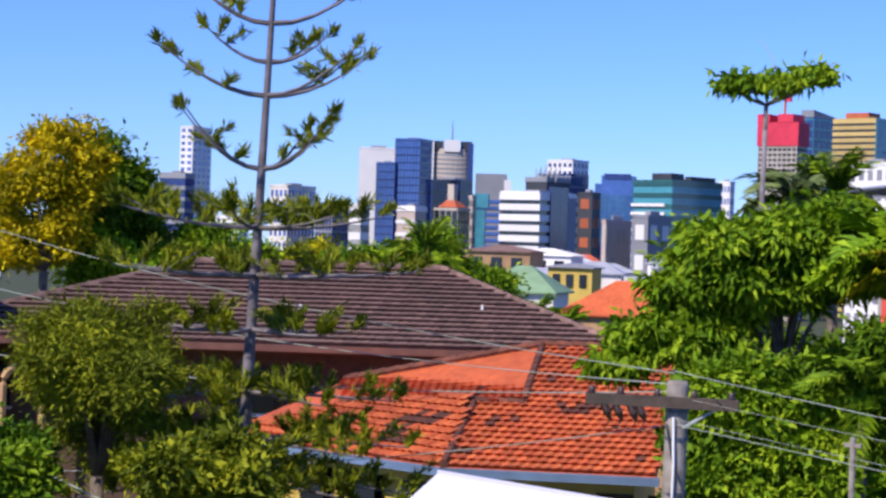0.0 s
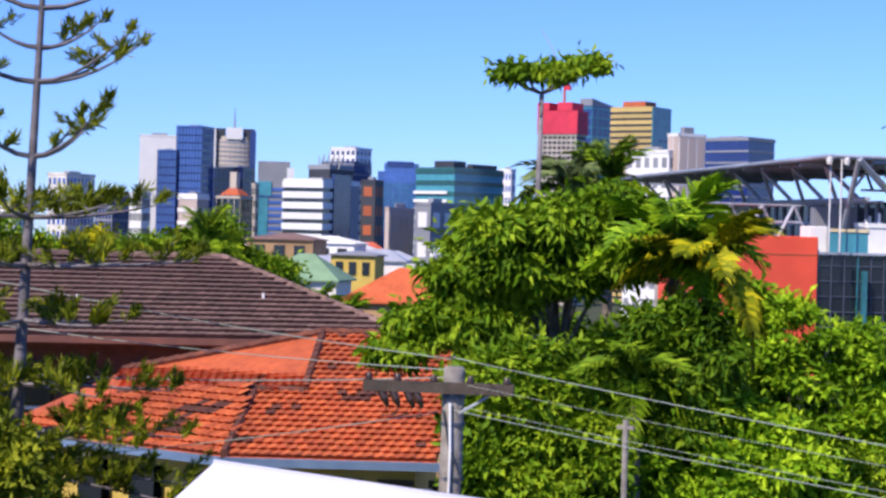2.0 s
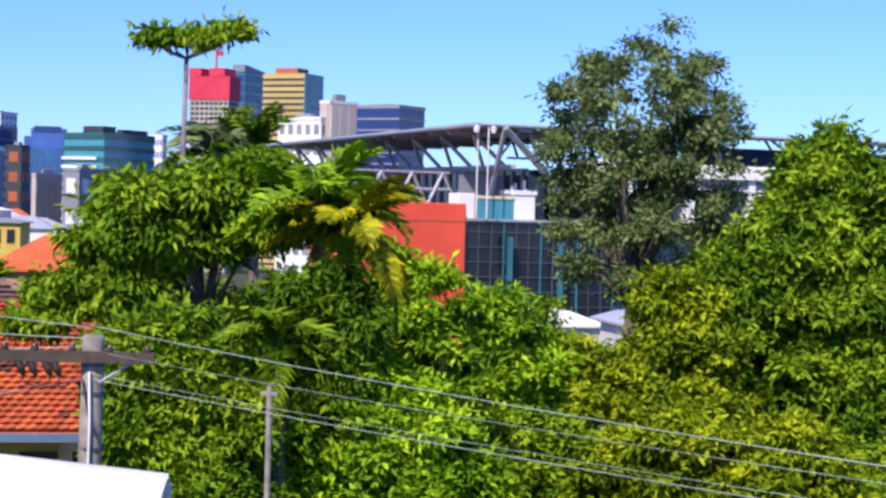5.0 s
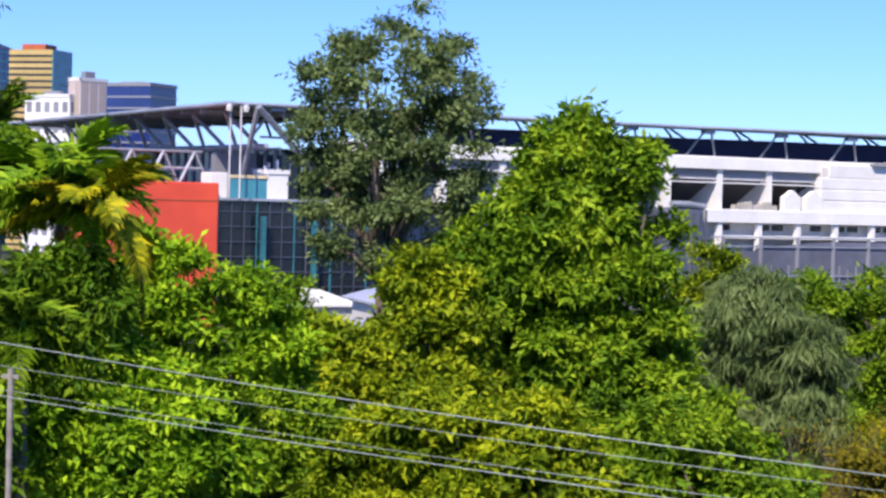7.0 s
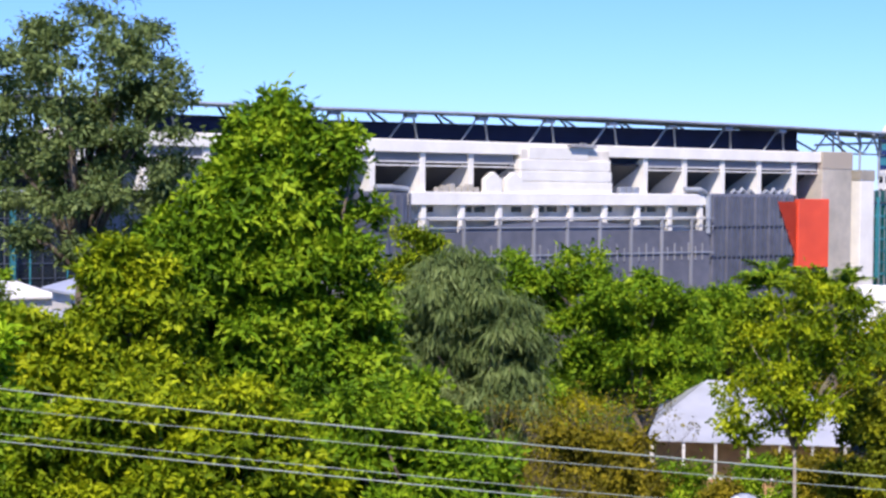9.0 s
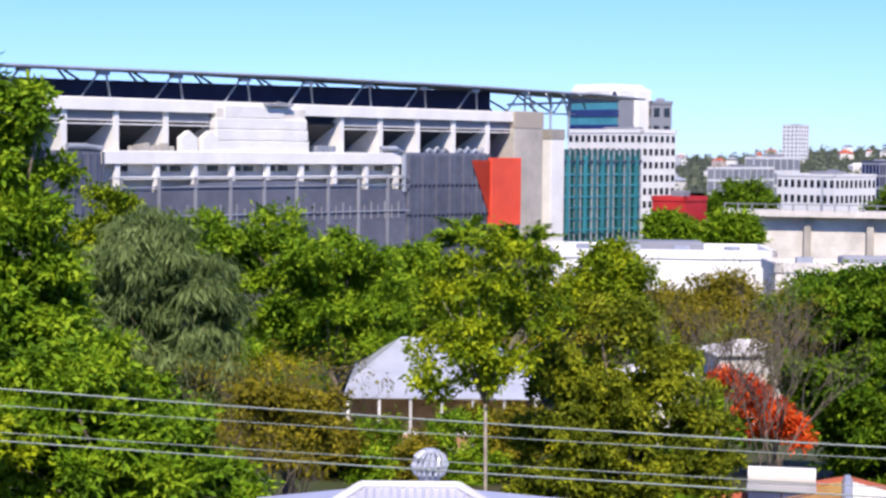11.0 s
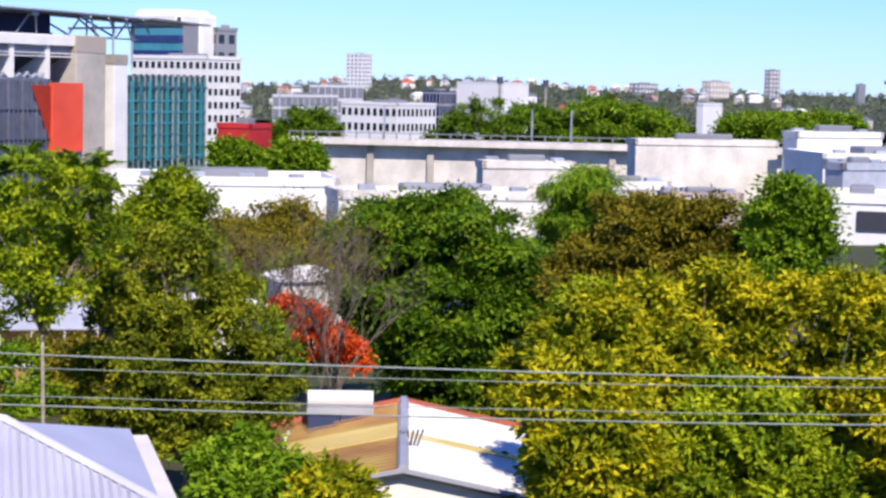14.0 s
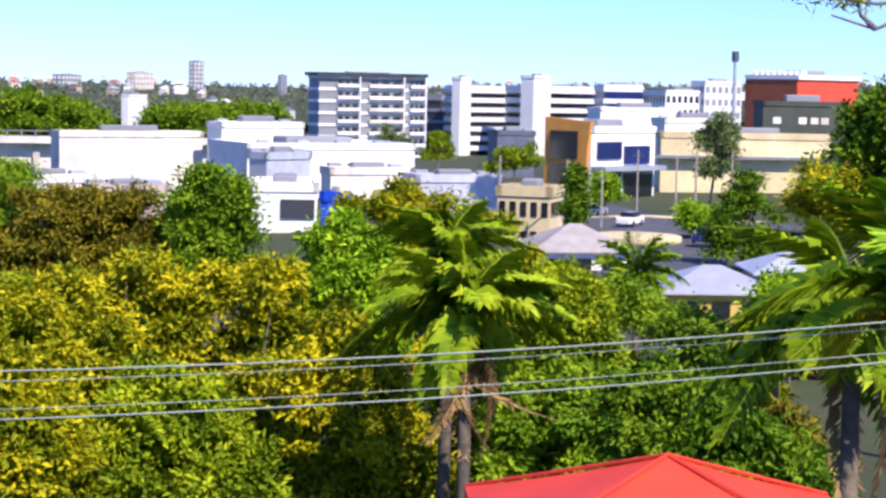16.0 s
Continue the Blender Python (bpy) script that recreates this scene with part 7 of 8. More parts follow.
    hp = np.concatenate([np.array(h)[None] + rng.normal(size=(170, 3)) * np.array([0.15, 0.18, 0.1]) for h in heads])
    ho = rng.normal(size=hp.shape) * 0.8 - np.array([0, 0, 0.7])
    put("crown", leaf_mesh("crown", hp, ho, 0.26, 0.1, LEAF_MID, rng), t)
    # palms by the umbrella tree
    palm("fountain_palm", "feather palm with arching bright fronds", -19.5, 35, 11.5, 2.0, 15, LEAF_BRIGHT, 12, arch=0.7, leaflets=44, dead=1)
    palm("fountain_palm", "feather palm with yellowing hanging fronds", -18.5, 34.5, 11.2, 1.7, 15, LEAF_YELLOW, 13, arch=0.9, leaflets=44, droop=1.0)
    palm("fountain_palm", "dark fine-fronded palm behind the umbrella tree", -22.7, 44, 12.9, 1.6, 20, LEAF_GREY, 14, arch=0.8)
    palm("fountain_palm", "dark fine-fronded palm behind the umbrella tree", -21.5, 44, 13.0, 1.5, 16, LEAF_MID, 15, arch=0.6)
    palm("fountain_palm", "small feather palm low among shrubs", -20.6, 33, 9.3, 1.4, 13, LEAF_MID, 16, arch=1.0)
    # green slope below the umbrella tree
    grown("slope_shrub", "tangled bright green shrub on the slope", 42, ((-1.35, -17.26, -15.79), (-1.83, -17.86, -14.02), (-2.71, -18.18, -12.94), (-3.59, -18.5, -12.39), (-4.66, -19.32, -11.83), (-5.72, -19.63, -11.09), (-6.78, -20.46, -10.35), (-8.2, -21.43, -10.31), (-9.77, -21.39, -10.27)), LEAF_BRIGHT, clumps=1900, lobe=0.5, n=95, seed=60, per=22, spread=0.2, size=0.2, group="slope shrubs", category="shrub")
    grown("slope_shrub", "tangled green shrub by the power pole", 33, ((-3.44, -25.66, -23.53), (-4.3, -26.16, -21.2), (-5.35, -26.13, -20.81), (-6.76, -26.09, -20.77), (-8.68, -25.86, -20.36)), LEAF_MID, clumps=1200, lobe=0.4, n=60, seed=61, per=22, spread=0.2, size=0.2, group="slope shrubs", category="shrub")
    grown("slope_shrub", "tangled green shrub along the wires", 34, ((-4.85, -19.05, -17.28), (-5.55, -20.45, -15.84), (-6.6, -21.13, -14.58), (-7.64, -21.27, -13.68), (-8.69, -21.24, -13.65)), LEAF_BRIGHT, clumps=1200, lobe=0.4, n=60, seed=62, per=22, spread=0.2, size=0.2, group="slope shrubs", category="shrub")
    grown("slope_shrub", "tangled yellow-green shrub on the slope", 46, ((-3.84, -12.56, -11.14), (-4.54, -12.89, -9.52), (-5.4, -12.86, -8.26), (-6.62, -12.48, -7.16), (-7.84, -12.44, -6.41)), LEAF_LIME, clumps=1000, lobe=0.45, n=50, seed=63, per=22, spread=0.2, size=0.2, group="slope shrubs", category="shrub")
    grown("slope_shrub", "tangled bright green shrub on the slope", 39, ((-6.36, -14.07, -11.78), (-7.07, -16.32, -10.34), (-8.13, -17.34, -9.25), (-9.7, -17.64, -8.85)), LEAF_MID, clumps=900, lobe=0.4, n=50, seed=64, per=22, spread=0.2, size=0.2, group="slope shrubs", category="shrub")
    grown("slope_shrub", "tangled yellow-green shrub on the slope", 38, ((-6.1, -8.23, -4.68), (-6.63, -9.99, -3.78), (-7.43, -11.04, -3.23), (-8.48, -11.71, -2.5), (-9.52, -12.04, -1.24)), LEAF_LIME, clumps=1200, lobe=0.42, n=60, seed=65, per=22, spread=0.2, size=0.2, group="slope shrubs", category="shrub")
    grown("slope_shrub", "deep green shrub below the dense tree", 42, ((-5.81, -0.64, 0.93), (-6.87, -1.31, 1.83), (-8.11, -3.03, 3.06), (-9.34, -3.88, 3.44)), LEAF_MID, clumps=900, lobe=0.42, n=44, seed=66, per=22, spread=0.2, size=0.2, group="slope shrubs", category="shrub")
    grown("slope_shrub", "tangled bright green shrub on the slope", 40, ((-6.01, -3.24, 0.26), (-7.06, -3.39, 1.64), (-8.46, -3.53, 3.55), (-9.86, -3.51, 4.96), (-11.6, -3.49, 5.51)), LEAF_MID, clumps=1100, lobe=0.45, n=52, seed=67, per=22, spread=0.2, size=0.2, group="slope shrubs", category="shrub")
    grown("slope_shrub", "leafy green shrub behind the palms", 60, ((-2.57, -14.17, -12.25), (-3.28, -14.5, -11.71), (-4.32, -14.47, -10.31), (-5.38, -14.44, -9.93)), LEAF_MID, clumps=700, lobe=0.6, n=34, seed=68, per=22, spread=0.2, size=0.2, group="slope shrubs", category="shrub")
    # grey-green gum and dense dark tree
    grown("gum_tree", "tall open grey-green gum tree", 68, ((6.08, -9.2, -8.58), (5.35, -10.69, -7.49), (4.38, -12.08, -7.02), (3.32, -12.89, -6.16), (2.26, -12.76, -5.9), (1.02, -12.69, -6.3), (-0.23, -12.48, -6.8), (-1.48, -11.91, -7.66), (-2.37, -11.18, -8.7)), LEAF_GREY, clumps=1450, per=20, spread=0.34, size=0.22, lobe=0.62, n=78, seed=71, inner=0.5, wide=0.42, deep=0.55, limbs=30, trunk=0.28)
    grown("laurel_tree", "dense pointed tree with glossy dark green leaves", 50, ((3.03, -3.87, -3.24), (2.24, -5.09, -2.97), (1.63, -5.25, -1.51), (0.48, -6.11, -1.08), (-0.78, -7.31, -0.78), (-2.04, -8.7, -0.57), (-3.64, -9.01, -0.44), (-5.06, -8.62, -0.22), (-6.45, -7.51, 0.08), (-7.81, -3.92, -0.06)), LEAF_MID, clumps=3000, per=22, spread=0.24, size=0.26, lobe=0.62, n=150, seed=73, deep=0.55, wide=0.42)
    grown("laurel_tree", "yellow-green young tree with glossy leaves", 47, ((-1.8, -9.16, -8.36), (-2.5, -9.76, -7.09), (-3.74, -9.9, -6.52), (-5.15, -9.68, -6.13), (-6.54, -8.93, -5.03)), LEAF_LIME, clumps=700, per=22, spread=0.22, size=0.22, lobe=0.45, n=36, seed=74)
    # trees before the stadium
    grown("valley_tree", "olive green tree below the stadium", 100, ((-1.37, -0.23, 1.16), (-1.9, -0.66, 1.34), (-2.79, -0.72, 1.71), (-3.85, -0.69, 1.74)), LEAF_LIME, clumps=460, per=20, spread=0.36, size=0.3, lobe=0.7, n=24, seed=90, group="valley trees")
    grown("valley_tree", "leafy deep green tree below the stadium", 100, ((-1.83, 6.77, 7.48), (-2.21, 2.26, 3.29), (-2.62, 2.18, 7.49), (-3.23, 2.44, 9.26), (-4.11, 3.32, 9.98), (-5.17, 4.2, 10.35), (-6.4, 5.79, 10.02)), LEAF_MID, clumps=1500, per=20, spread=0.4, size=0.32, lobe=0.9, n=60, seed=91, group="valley trees")
    grown("valley_tree", "leafy green tree below the stadium", 112, ((-3.09, 8.91, 10.68), (-3.52, 8.56, 11.75), (-4.41, 8.57, 12.12), (-5.48, 8.59, 12.14)), LEAF_MID, clumps=600, per=20, spread=0.4, size=0.32, lobe=0.8, n=26, seed=92, group="valley trees")
    grown("willow", "weeping grey-green tree with long hanging leaves", 64, ((-1.88, 0.13, 2.21), (-2.58, -0.37, 3.6), (-3.46, -0.52, 4.3), (-4.87, -0.22, 4.68), (-6.28, 0.08, 4.72), (-7.5, 0.98, 4.58)), LEAF_GREY, clumps=1100, per=20, spread=0.3, size=0.42, lobe=0.6, n=44, seed=101, droop=2.2, wide=0.12)
    grown("willow", "weeping green tree with long hanging leaves", 66, ((-2.77, 0.22, 1.24), (-3.48, -0.11, 2.45), (-4.54, -0.43, 3.67), (-5.77, 0.26, 4.21), (-7.0, 1.3, 4.22)), LEAF_MID, clumps=700, per=20, spread=0.3, size=0.42, lobe=0.6, n=34, seed=102, droop=2.2, wide=0.12)
    bare_tree("dry_scrub", "bare brown twiggy scrub", 5.2, 62, -5.6, 1.5, 3, LEAF_BROWN)
    bare_tree("dry_scrub", "bare brown twiggy scrub", 6.6, 58, -6.5, 1.5, 4, LEAF_BROWN)
    bare_tree("dry_scrub", "bare brown twiggy scrub", 4.6, 50, -8.0, 1.5, 6, LEAF_BROWN)
    S("dry_bush", "dry olive brown bush", 6.0, 56, 4.0, -10, -7.2, LEAF_BROWN, 320, 22, 0.3, 0.2, 14, 0.24, 103, category="shrub")
    grown("slim_tree", "slender tree with a pale trunk and light open leaves", 55, ((-2.34, 11.65, 12.98), (-3.14, 10.86, 14.06), (-4.2, 10.16, 14.61), (-5.45, 9.83, 14.45), (-6.52, 9.75, 13.93), (-7.42, 10.03, 11.99)), LEAF_LIME, clumps=480, per=16, spread=0.22, size=0.2, lobe=0.45, n=50, seed=104, bark=BARK_PALE, trunk=0.06, inner=0.4, foot=12.2, limbs=24)
    palm("valley_palm", "small feather palm by the stadium", 11.4, 118, 5.6, 2.8, 18, LEAF_MID, 21)
    palm("valley_palm", "small feather palm by the stadium", 13.4, 118, 5.2, 2.8, 18, LEAF_MID, 22)
    grown("round_bush", "rounded olive green tree with small leaves", 58, ((-4.6, 15.06, 16.74), (-5.39, 14.27, 17.81), (-6.63, 13.93, 19.06), (-7.87, 13.42, 19.78), (-9.1, 13.08, 20.06), (-10.33, 12.92, 20.17), (-11.38, 12.93, 20.18)), LEAF_PINE, clumps=2000, per=22, spread=0.24, size=0.2, lobe=0.5, n=90, seed=105)
    grown("leafy_tree", "light green tree behind the rounded one", 72, ((-2.73, 15.47, 16.36), (-3.17, 15.21, 16.9), (-3.97, 14.6, 17.44), (-5.04, 14.26, 17.63)), LEAF_LIME, clumps=420, per=20, spread=0.28, size=0.22, lobe=0.5, n=26, seed=106)
    bare_tree("bare_tree", "bare brown branching tree", 20.2, 66, -3.8, 2.0, 8)
    bare_tree("bare_tree", "bare brown branching tree", 18.4, 74, -3.4, 2.0, 9, LEAF_BROWN)
    bare_tree("bare_tree", "bare brown branching tree", 19.5, 70, -3.7, 2.0, 15, LEAF_BROWN)
    bare_tree("bare_tree", "bare brown branching tree", 21.0, 72, -4.4, 1.6, 16)
    grown("red_bush", "scarlet flowering shrub below bare trees", 76, ((-6.65, 19.25, 19.78), (-7.34, 19.44, 21.04), (-8.03, 19.99, 22.12), (-8.73, 20.72, 22.14)), LEAF_RED, clumps=330, per=20, spread=0.22, size=0.22, lobe=0.4, n=18, seed=107, category="shrub", inner=0.5)
    grown("fig_tree", "big dense dark green shade tree with layered foliage", 82, ((-3.43, 23.09, 25.39), (-3.88, 21.5, 26.64), (-4.59, 20.84, 27.36), (-5.82, 20.97, 28.26), (-7.06, 21.57, 28.11), (-8.12, 22.13, 27.79), (-9.18, 22.86, 27.46), (-10.41, 23.25, 27.14)), LEAF_DARK, clumps=2700, per=24, spread=0.38, size=0.26, lobe=1.05, n=110, seed=108, flat=0.42, deep=0.6, wide=0.5)
    S("valley_tree", "feathery dark green tree behind the shade tree", 28.4, 95, 2.6, -7.0, -2.8, LEAF_MID, 420, 24, 0.4, 0.4, 16, 0.22, 110, droop=1.2, wide=0.16)
    # yellow-green hedge trees
    grown("hedge_tree", "olive brown leafy tree behind the yellow-green ones", 70, ((-3.4, 29.94, 33.37), (-4.02, 29.53, 33.82), (-5.09, 29.3, 33.93), (-6.34, 28.65, 33.95)), LEAF_BROWN, clumps=900, per=22, spread=0.3, size=0.22, lobe=0.6, n=44, seed=120, group="hedge trees")
    grown("hedge_tree", "leafy garden tree on the slope", 68, ((-2.67, 34.23, 35.98), (-3.42, 33.81, 36.35), (-4.49, 33.74, 36.54), (-5.73, 33.77, 36.74)), LEAF_MID, clumps=700, per=22, spread=0.3, size=0.22, lobe=0.5, n=34, seed=121, group="hedge trees")
    grown("hedge_tree", "olive brown leafy tree behind the yellow-green ones", 70, ((-3.43, 29.29, 31.05), (-4.12, 28.25, 33.33), (-5.18, 28.09, 34.05), (-6.43, 27.59, 34.08)), LEAF_BROWN, clumps=900, per=22, spread=0.3, size=0.22, lobe=0.6, n=44, seed=122, group="hedge trees")
    grown("hedge_tree", "leafy yellow-green garden tree", 50, ((-5.0, 35.15, 36.73), (-5.89, 34.29, 37.98), (-7.31, 34.15, 38.36), (-9.08, 34.18, 38.4), (-11.2, 33.88, 38.44), (-13.3, 33.92, 38.49)), LEAF_YELLOW, clumps=1150, per=20, spread=0.22, size=0.21, lobe=0.42, n=60, seed=130, flat=1.15, deep=0.7, group="hedge trees")
    grown("hedge_tree", "leafy yellow-green garden tree", 50, ((-5.43, 31.35, 33.59), (-6.31, 30.85, 34.65), (-7.73, 30.71, 34.85), (-9.5, 30.57, 34.89), (-11.27, 30.43, 34.57), (-13.37, 30.48, 34.62)), LEAF_YELLOW, clumps=1150, per=20, spread=0.22, size=0.21, lobe=0.42, n=60, seed=131, flat=1.15, deep=0.7, group="hedge trees")
    grown("hedge_tree", "leafy yellow-green garden tree", 49, ((-6.2, 28.65, 30.68), (-7.09, 27.66, 31.38), (-8.87, 27.36, 31.41), (-10.98, 27.4, 31.45), (-13.44, 27.45, 31.33)), LEAF_LIME, clumps=1150, per=20, spread=0.22, size=0.21, lobe=0.42, n=60, seed=132, flat=1.15, deep=0.7, group="hedge trees")
    grown("hedge_tree", "leafy yellow-green garden tree", 48, ((-5.75, 28.28, 30.92), (-6.63, 27.59, 32.17), (-8.23, 27.27, 32.55), (-10.35, 27.5, 32.43), (-13.15, 27.74, 32.66)), LEAF_YELLOW, clumps=1150, per=20, spread=0.22, size=0.21, lobe=0.42, n=60, seed=133, flat=1.15, deep=0.7, group="hedge trees")
    grown("hedge_tree", "leafy yellow-green garden tree", 46, ((-7.25, 38.36, 39.78), (-8.31, 37.86, 40.87), (-9.72, 37.71, 41.25), (-11.47, 37.74, 42.71), (-13.21, 37.78, 43.28)), LEAF_YELLOW, clumps=1150, per=20, spread=0.22, size=0.21, lobe=0.42, n=60, seed=134, flat=1.15, deep=0.7, group="hedge trees")
    grown("hedge_tree", "leafy yellow-green garden tree", 43, ((-8.79, 32.1, 34.35), (-9.83, 31.78, 35.95), (-11.58, 31.81, 37.04), (-13.32, 31.84, 37.78)), LEAF_LIME, clumps=1150, per=20, spread=0.22, size=0.21, lobe=0.42, n=60, seed=135, flat=1.15, deep=0.7, group="hedge trees")
    grown("hedge_tree", "leafy garden tree on the slope", 43, ((-9.06, 27.7, 29.71), (-10.29, 27.39, 30.76), (-11.68, 27.25, 32.15), (-13.43, 27.28, 32.36)), LEAF_MID, clumps=1150, per=20, spread=0.22, size=0.21, lobe=0.42, n=60, seed=136, flat=1.15, deep=0.7, group="hedge trees")
    grown("hedge_tree", "leafy yellow-green garden tree", 42, ((-8.26, 27.63, 29.75), (-9.66, 27.13, 31.01), (-11.41, 27.52, 31.58), (-13.16, 28.09, 31.62)), LEAF_YELLOW, clumps=1150, per=20, spread=0.22, size=0.21, lobe=0.42, n=60, seed=137, flat=1.15, deep=0.7, group="hedge trees")
    grown("hedge_tree", "leafy yellow-green garden tree", 56, ((-2.96, 39.7, 41.12), (-3.47, 39.17, 43.61), (-4.35, 38.84, 44.87), (-5.42, 38.33, 45.34), (-6.84, 38.36, 45.46), (-8.26, 38.39, 45.31)), LEAF_YELLOW, clumps=1150, per=20, spread=0.22, size=0.21, lobe=0.42, n=60, seed=138, flat=1.15, deep=0.7, group="hedge trees")
    grown("hedge_tree", "leafy garden tree on the slope", 52, ((-4.23, 38.3, 39.72), (-5.11, 37.97, 40.8), (-6.53, 38.0, 41.19), (-7.95, 38.02, 41.22)), LEAF_BRIGHT, clumps=1150, per=20, spread=0.22, size=0.21, lobe=0.42, n=60, seed=139, flat=1.15, deep=0.7, group="hedge trees")
    grown("hedge_tree", "leafy garden tree on the slope", 46, ((-8.54, 44.43, 46.55), (-9.58, 43.74, 48.86), (-10.99, 43.41, 49.77), (-12.74, 43.09, 49.8)), LEAF_MID, clumps=1150, per=20, spread=0.22, size=0.21, lobe=0.42, n=60, seed=140, flat=1.15, deep=0.7, group="hedge trees")
    grown("hedge_tree", "leafy yellow-green garden tree", 52, ((-5.51, 45.43, 46.49), (-6.39, 45.27, 47.22), (-7.45, 45.29, 47.59), (-8.87, 45.14, 47.8)), LEAF_LIME, clumps=1150, per=20, spread=0.22, size=0.21, lobe=0.42, n=60, seed=141, flat=1.15, deep=0.7, group="hedge trees")
    grown("hedge_tree", "shaded dark leafy garden tree", 40, ((-8.65, 47.79, 49.72), (-9.52, 47.28, 51.48), (-10.91, 47.66, 53.57), (-12.28, 48.92, 54.96)), LEAF_DARK, clumps=1150, per=20, spread=0.22, size=0.21, lobe=0.42, n=60, seed=142, flat=1.15, deep=0.7, group="hedge trees")
    palm("queen_palm", "large feather palm with a skirt of dry fronds", 42.9, 40, 6.3, 2.3, 26, LEAF_PALM, 31, arch=0.85, droop=1.3, dead=6, leaflets=60)
    palm("queen_palm", "feather palm with fine drooping fronds", 42.3, 44, 7.2, 2.0, 22, LEAF_PALM, 32, arch=0.9, droop=1.1, leaflets=56)
    palm("queen_palm", "big feather palm with broad bright fronds", 56.6, 20, 9.2, 1.9, 16, LEAF_BRIGHT, 33, arch=0.7, leaflets=54)
    palm("queen_palm", "feather palm with dark hanging fronds", 54.6, 26, 8.3, 2.1, 22, LEAF_PALM, 34, arch=1.0, droop=1.1, dead=2, leaflets=50)
    S("dark_tree", "dark tree at the edge of the street", 56.0, 70, 3.6, -5.0, -0.3, LEAF_DARK, 420, 24, 0.45, 0.26, 16, 0.22, 141)
    S("leafy_tree", "yellow-green tree above the valley", 54.4, 100, 4.0, -5.2, -3.0, LEAF_YELLOW, 320, 24, 0.5, 0.3, 14, 0.22, 142)
    grown("street_gum", "slender grey-green gum tree on the street", 235, ((-0.56, 50.37, 51.22), (-1.21, 50.0, 51.44), (-2.1, 50.14, 51.33), (-2.49, 50.24, 50.92)), LEAF_GREY, clumps=260, per=18, spread=0.5, size=0.45, lobe=1.0, n=20, seed=143, inner=0.5, trunk=0.2)
    grown("street_gum", "dark green tree beside the street", 160, ((-2.47, 51.26, 51.93), (-3.14, 50.93, 52.59), (-4.03, 50.61, 52.97), (-4.92, 50.29, 52.99)), LEAF_DARK, clumps=420, per=18, spread=0.45, size=0.4, lobe=1.0, n=26, seed=144)
    grown("street_tree", "small green tree along the street", 330, ((-1.45, 41.79, 42.45), (-2.14, 41.59, 42.58)), LEAF_LIME, clumps=160, per=18, spread=0.5, size=0.45, lobe=0.9, n=12, seed=500, group="street trees")
    grown("street_tree", "small green tree along the street", 250, ((-1.73, 44.13, 45.19), (-2.41, 43.62, 45.38)), LEAF_LIME, clumps=160, per=18, spread=0.5, size=0.45, lobe=0.9, n=12, seed=501, group="street trees")
    grown("street_tree", "small green tree along the street", 330, ((-1.29, 40.26, 41.02), (-2.0, 40.06, 41.39)), LEAF_GREY, clumps=160, per=18, spread=0.5, size=0.45, lobe=0.9, n=12, seed=502, group="street trees")
    grown("street_tree", "small green tree along the street", 182, ((-2.37, 46.25, 46.64), (-4.0, 46.08, 46.78)), LEAF_DARK, clumps=160, per=18, spread=0.5, size=0.45, lobe=0.9, n=12, seed=503, group="street trees")
    grown("street_tree", "small green tree along the street", 225, ((-2.62, 46.96, 47.65), (-3.27, 46.9, 47.84)), LEAF_BRIGHT, clumps=160, per=18, spread=0.5, size=0.45, lobe=0.9, n=12, seed=504, group="street trees")
    grown("street_tree", "small green tree along the street", 190, ((-3.57, 49.57, 50.77), (-3.96, 49.51, 50.88)), LEAF_BRIGHT, clumps=160, per=18, spread=0.5, size=0.45, lobe=0.9, n=12, seed=505, group="street trees")
    for k, (az, d, wd, e0, e1) in enumerate(((47.6, 60, 3.0, -8, -6.8), (53.0, 85, 3.0, -8, -6.6), (49.6, 75, 3.4, -9, -7.6), (52.6, 62, 3.4, -9.5, -7.4))):
        S("street_tree", "green tree between the valley houses", az, d, wd, e0, e1, (LEAF_MID, LEAF_BRIGHT, LEAF_DARK)[k % 3], 180, 22, d * 0.006, d * 0.003, 10, 0.25, 150 + k, group="street trees")
    for k, (az, e1) in enumerate(((19.3, -10.6), (20.6, -11.6), (17.6, -10.8), (22.0, -12.6), (28.6, -13.0))):
        S("slope_shrub", "tangled green shrub beside the tin shed", az, 43, 2.6 if az < 25 else 1.4, -15.5, e1, (LEAF_MID, LEAF_YELLOW)[k % 2], 320, 24, 0.28, 0.2, 12, 0.24, 380 + k, group="slope shrubs", category="shrub")
    # undergrowth that closes the valley floor
    fill = random.Random(44)
    for k in range(60):
        az = -1 + 56 * k / 59 + fill.uniform(-0.5, 0.5)
        d = fill.choice((72, 88, 118, 135)) if az < 30 else fill.choice((60, 78, 95))
        if 6.5 < az < 14 and d < 95:
            d = 118
        g = ground_z(d)
        e0 = math.degrees(math.atan((g - EYE_Z) / d))
        hgt = fill.uniform(3.0, 5.2) if az < 44 else fill.uniform(1.8, 3.0)
        e1 = math.degrees(math.atan((g + hgt - EYE_Z) / d))
        S("undergrowth", "leafy green bush on the valley floor", az, d, 2.6, e0, e1, fill.choice((LEAF_MID, LEAF_DARK, LEAF_BROWN, LEAF_YELLOW, LEAF_BRIGHT)), 170, 22, 0.4, 0.26, 9, 0.28, 300 + k, group="valley bushes", category="bush")
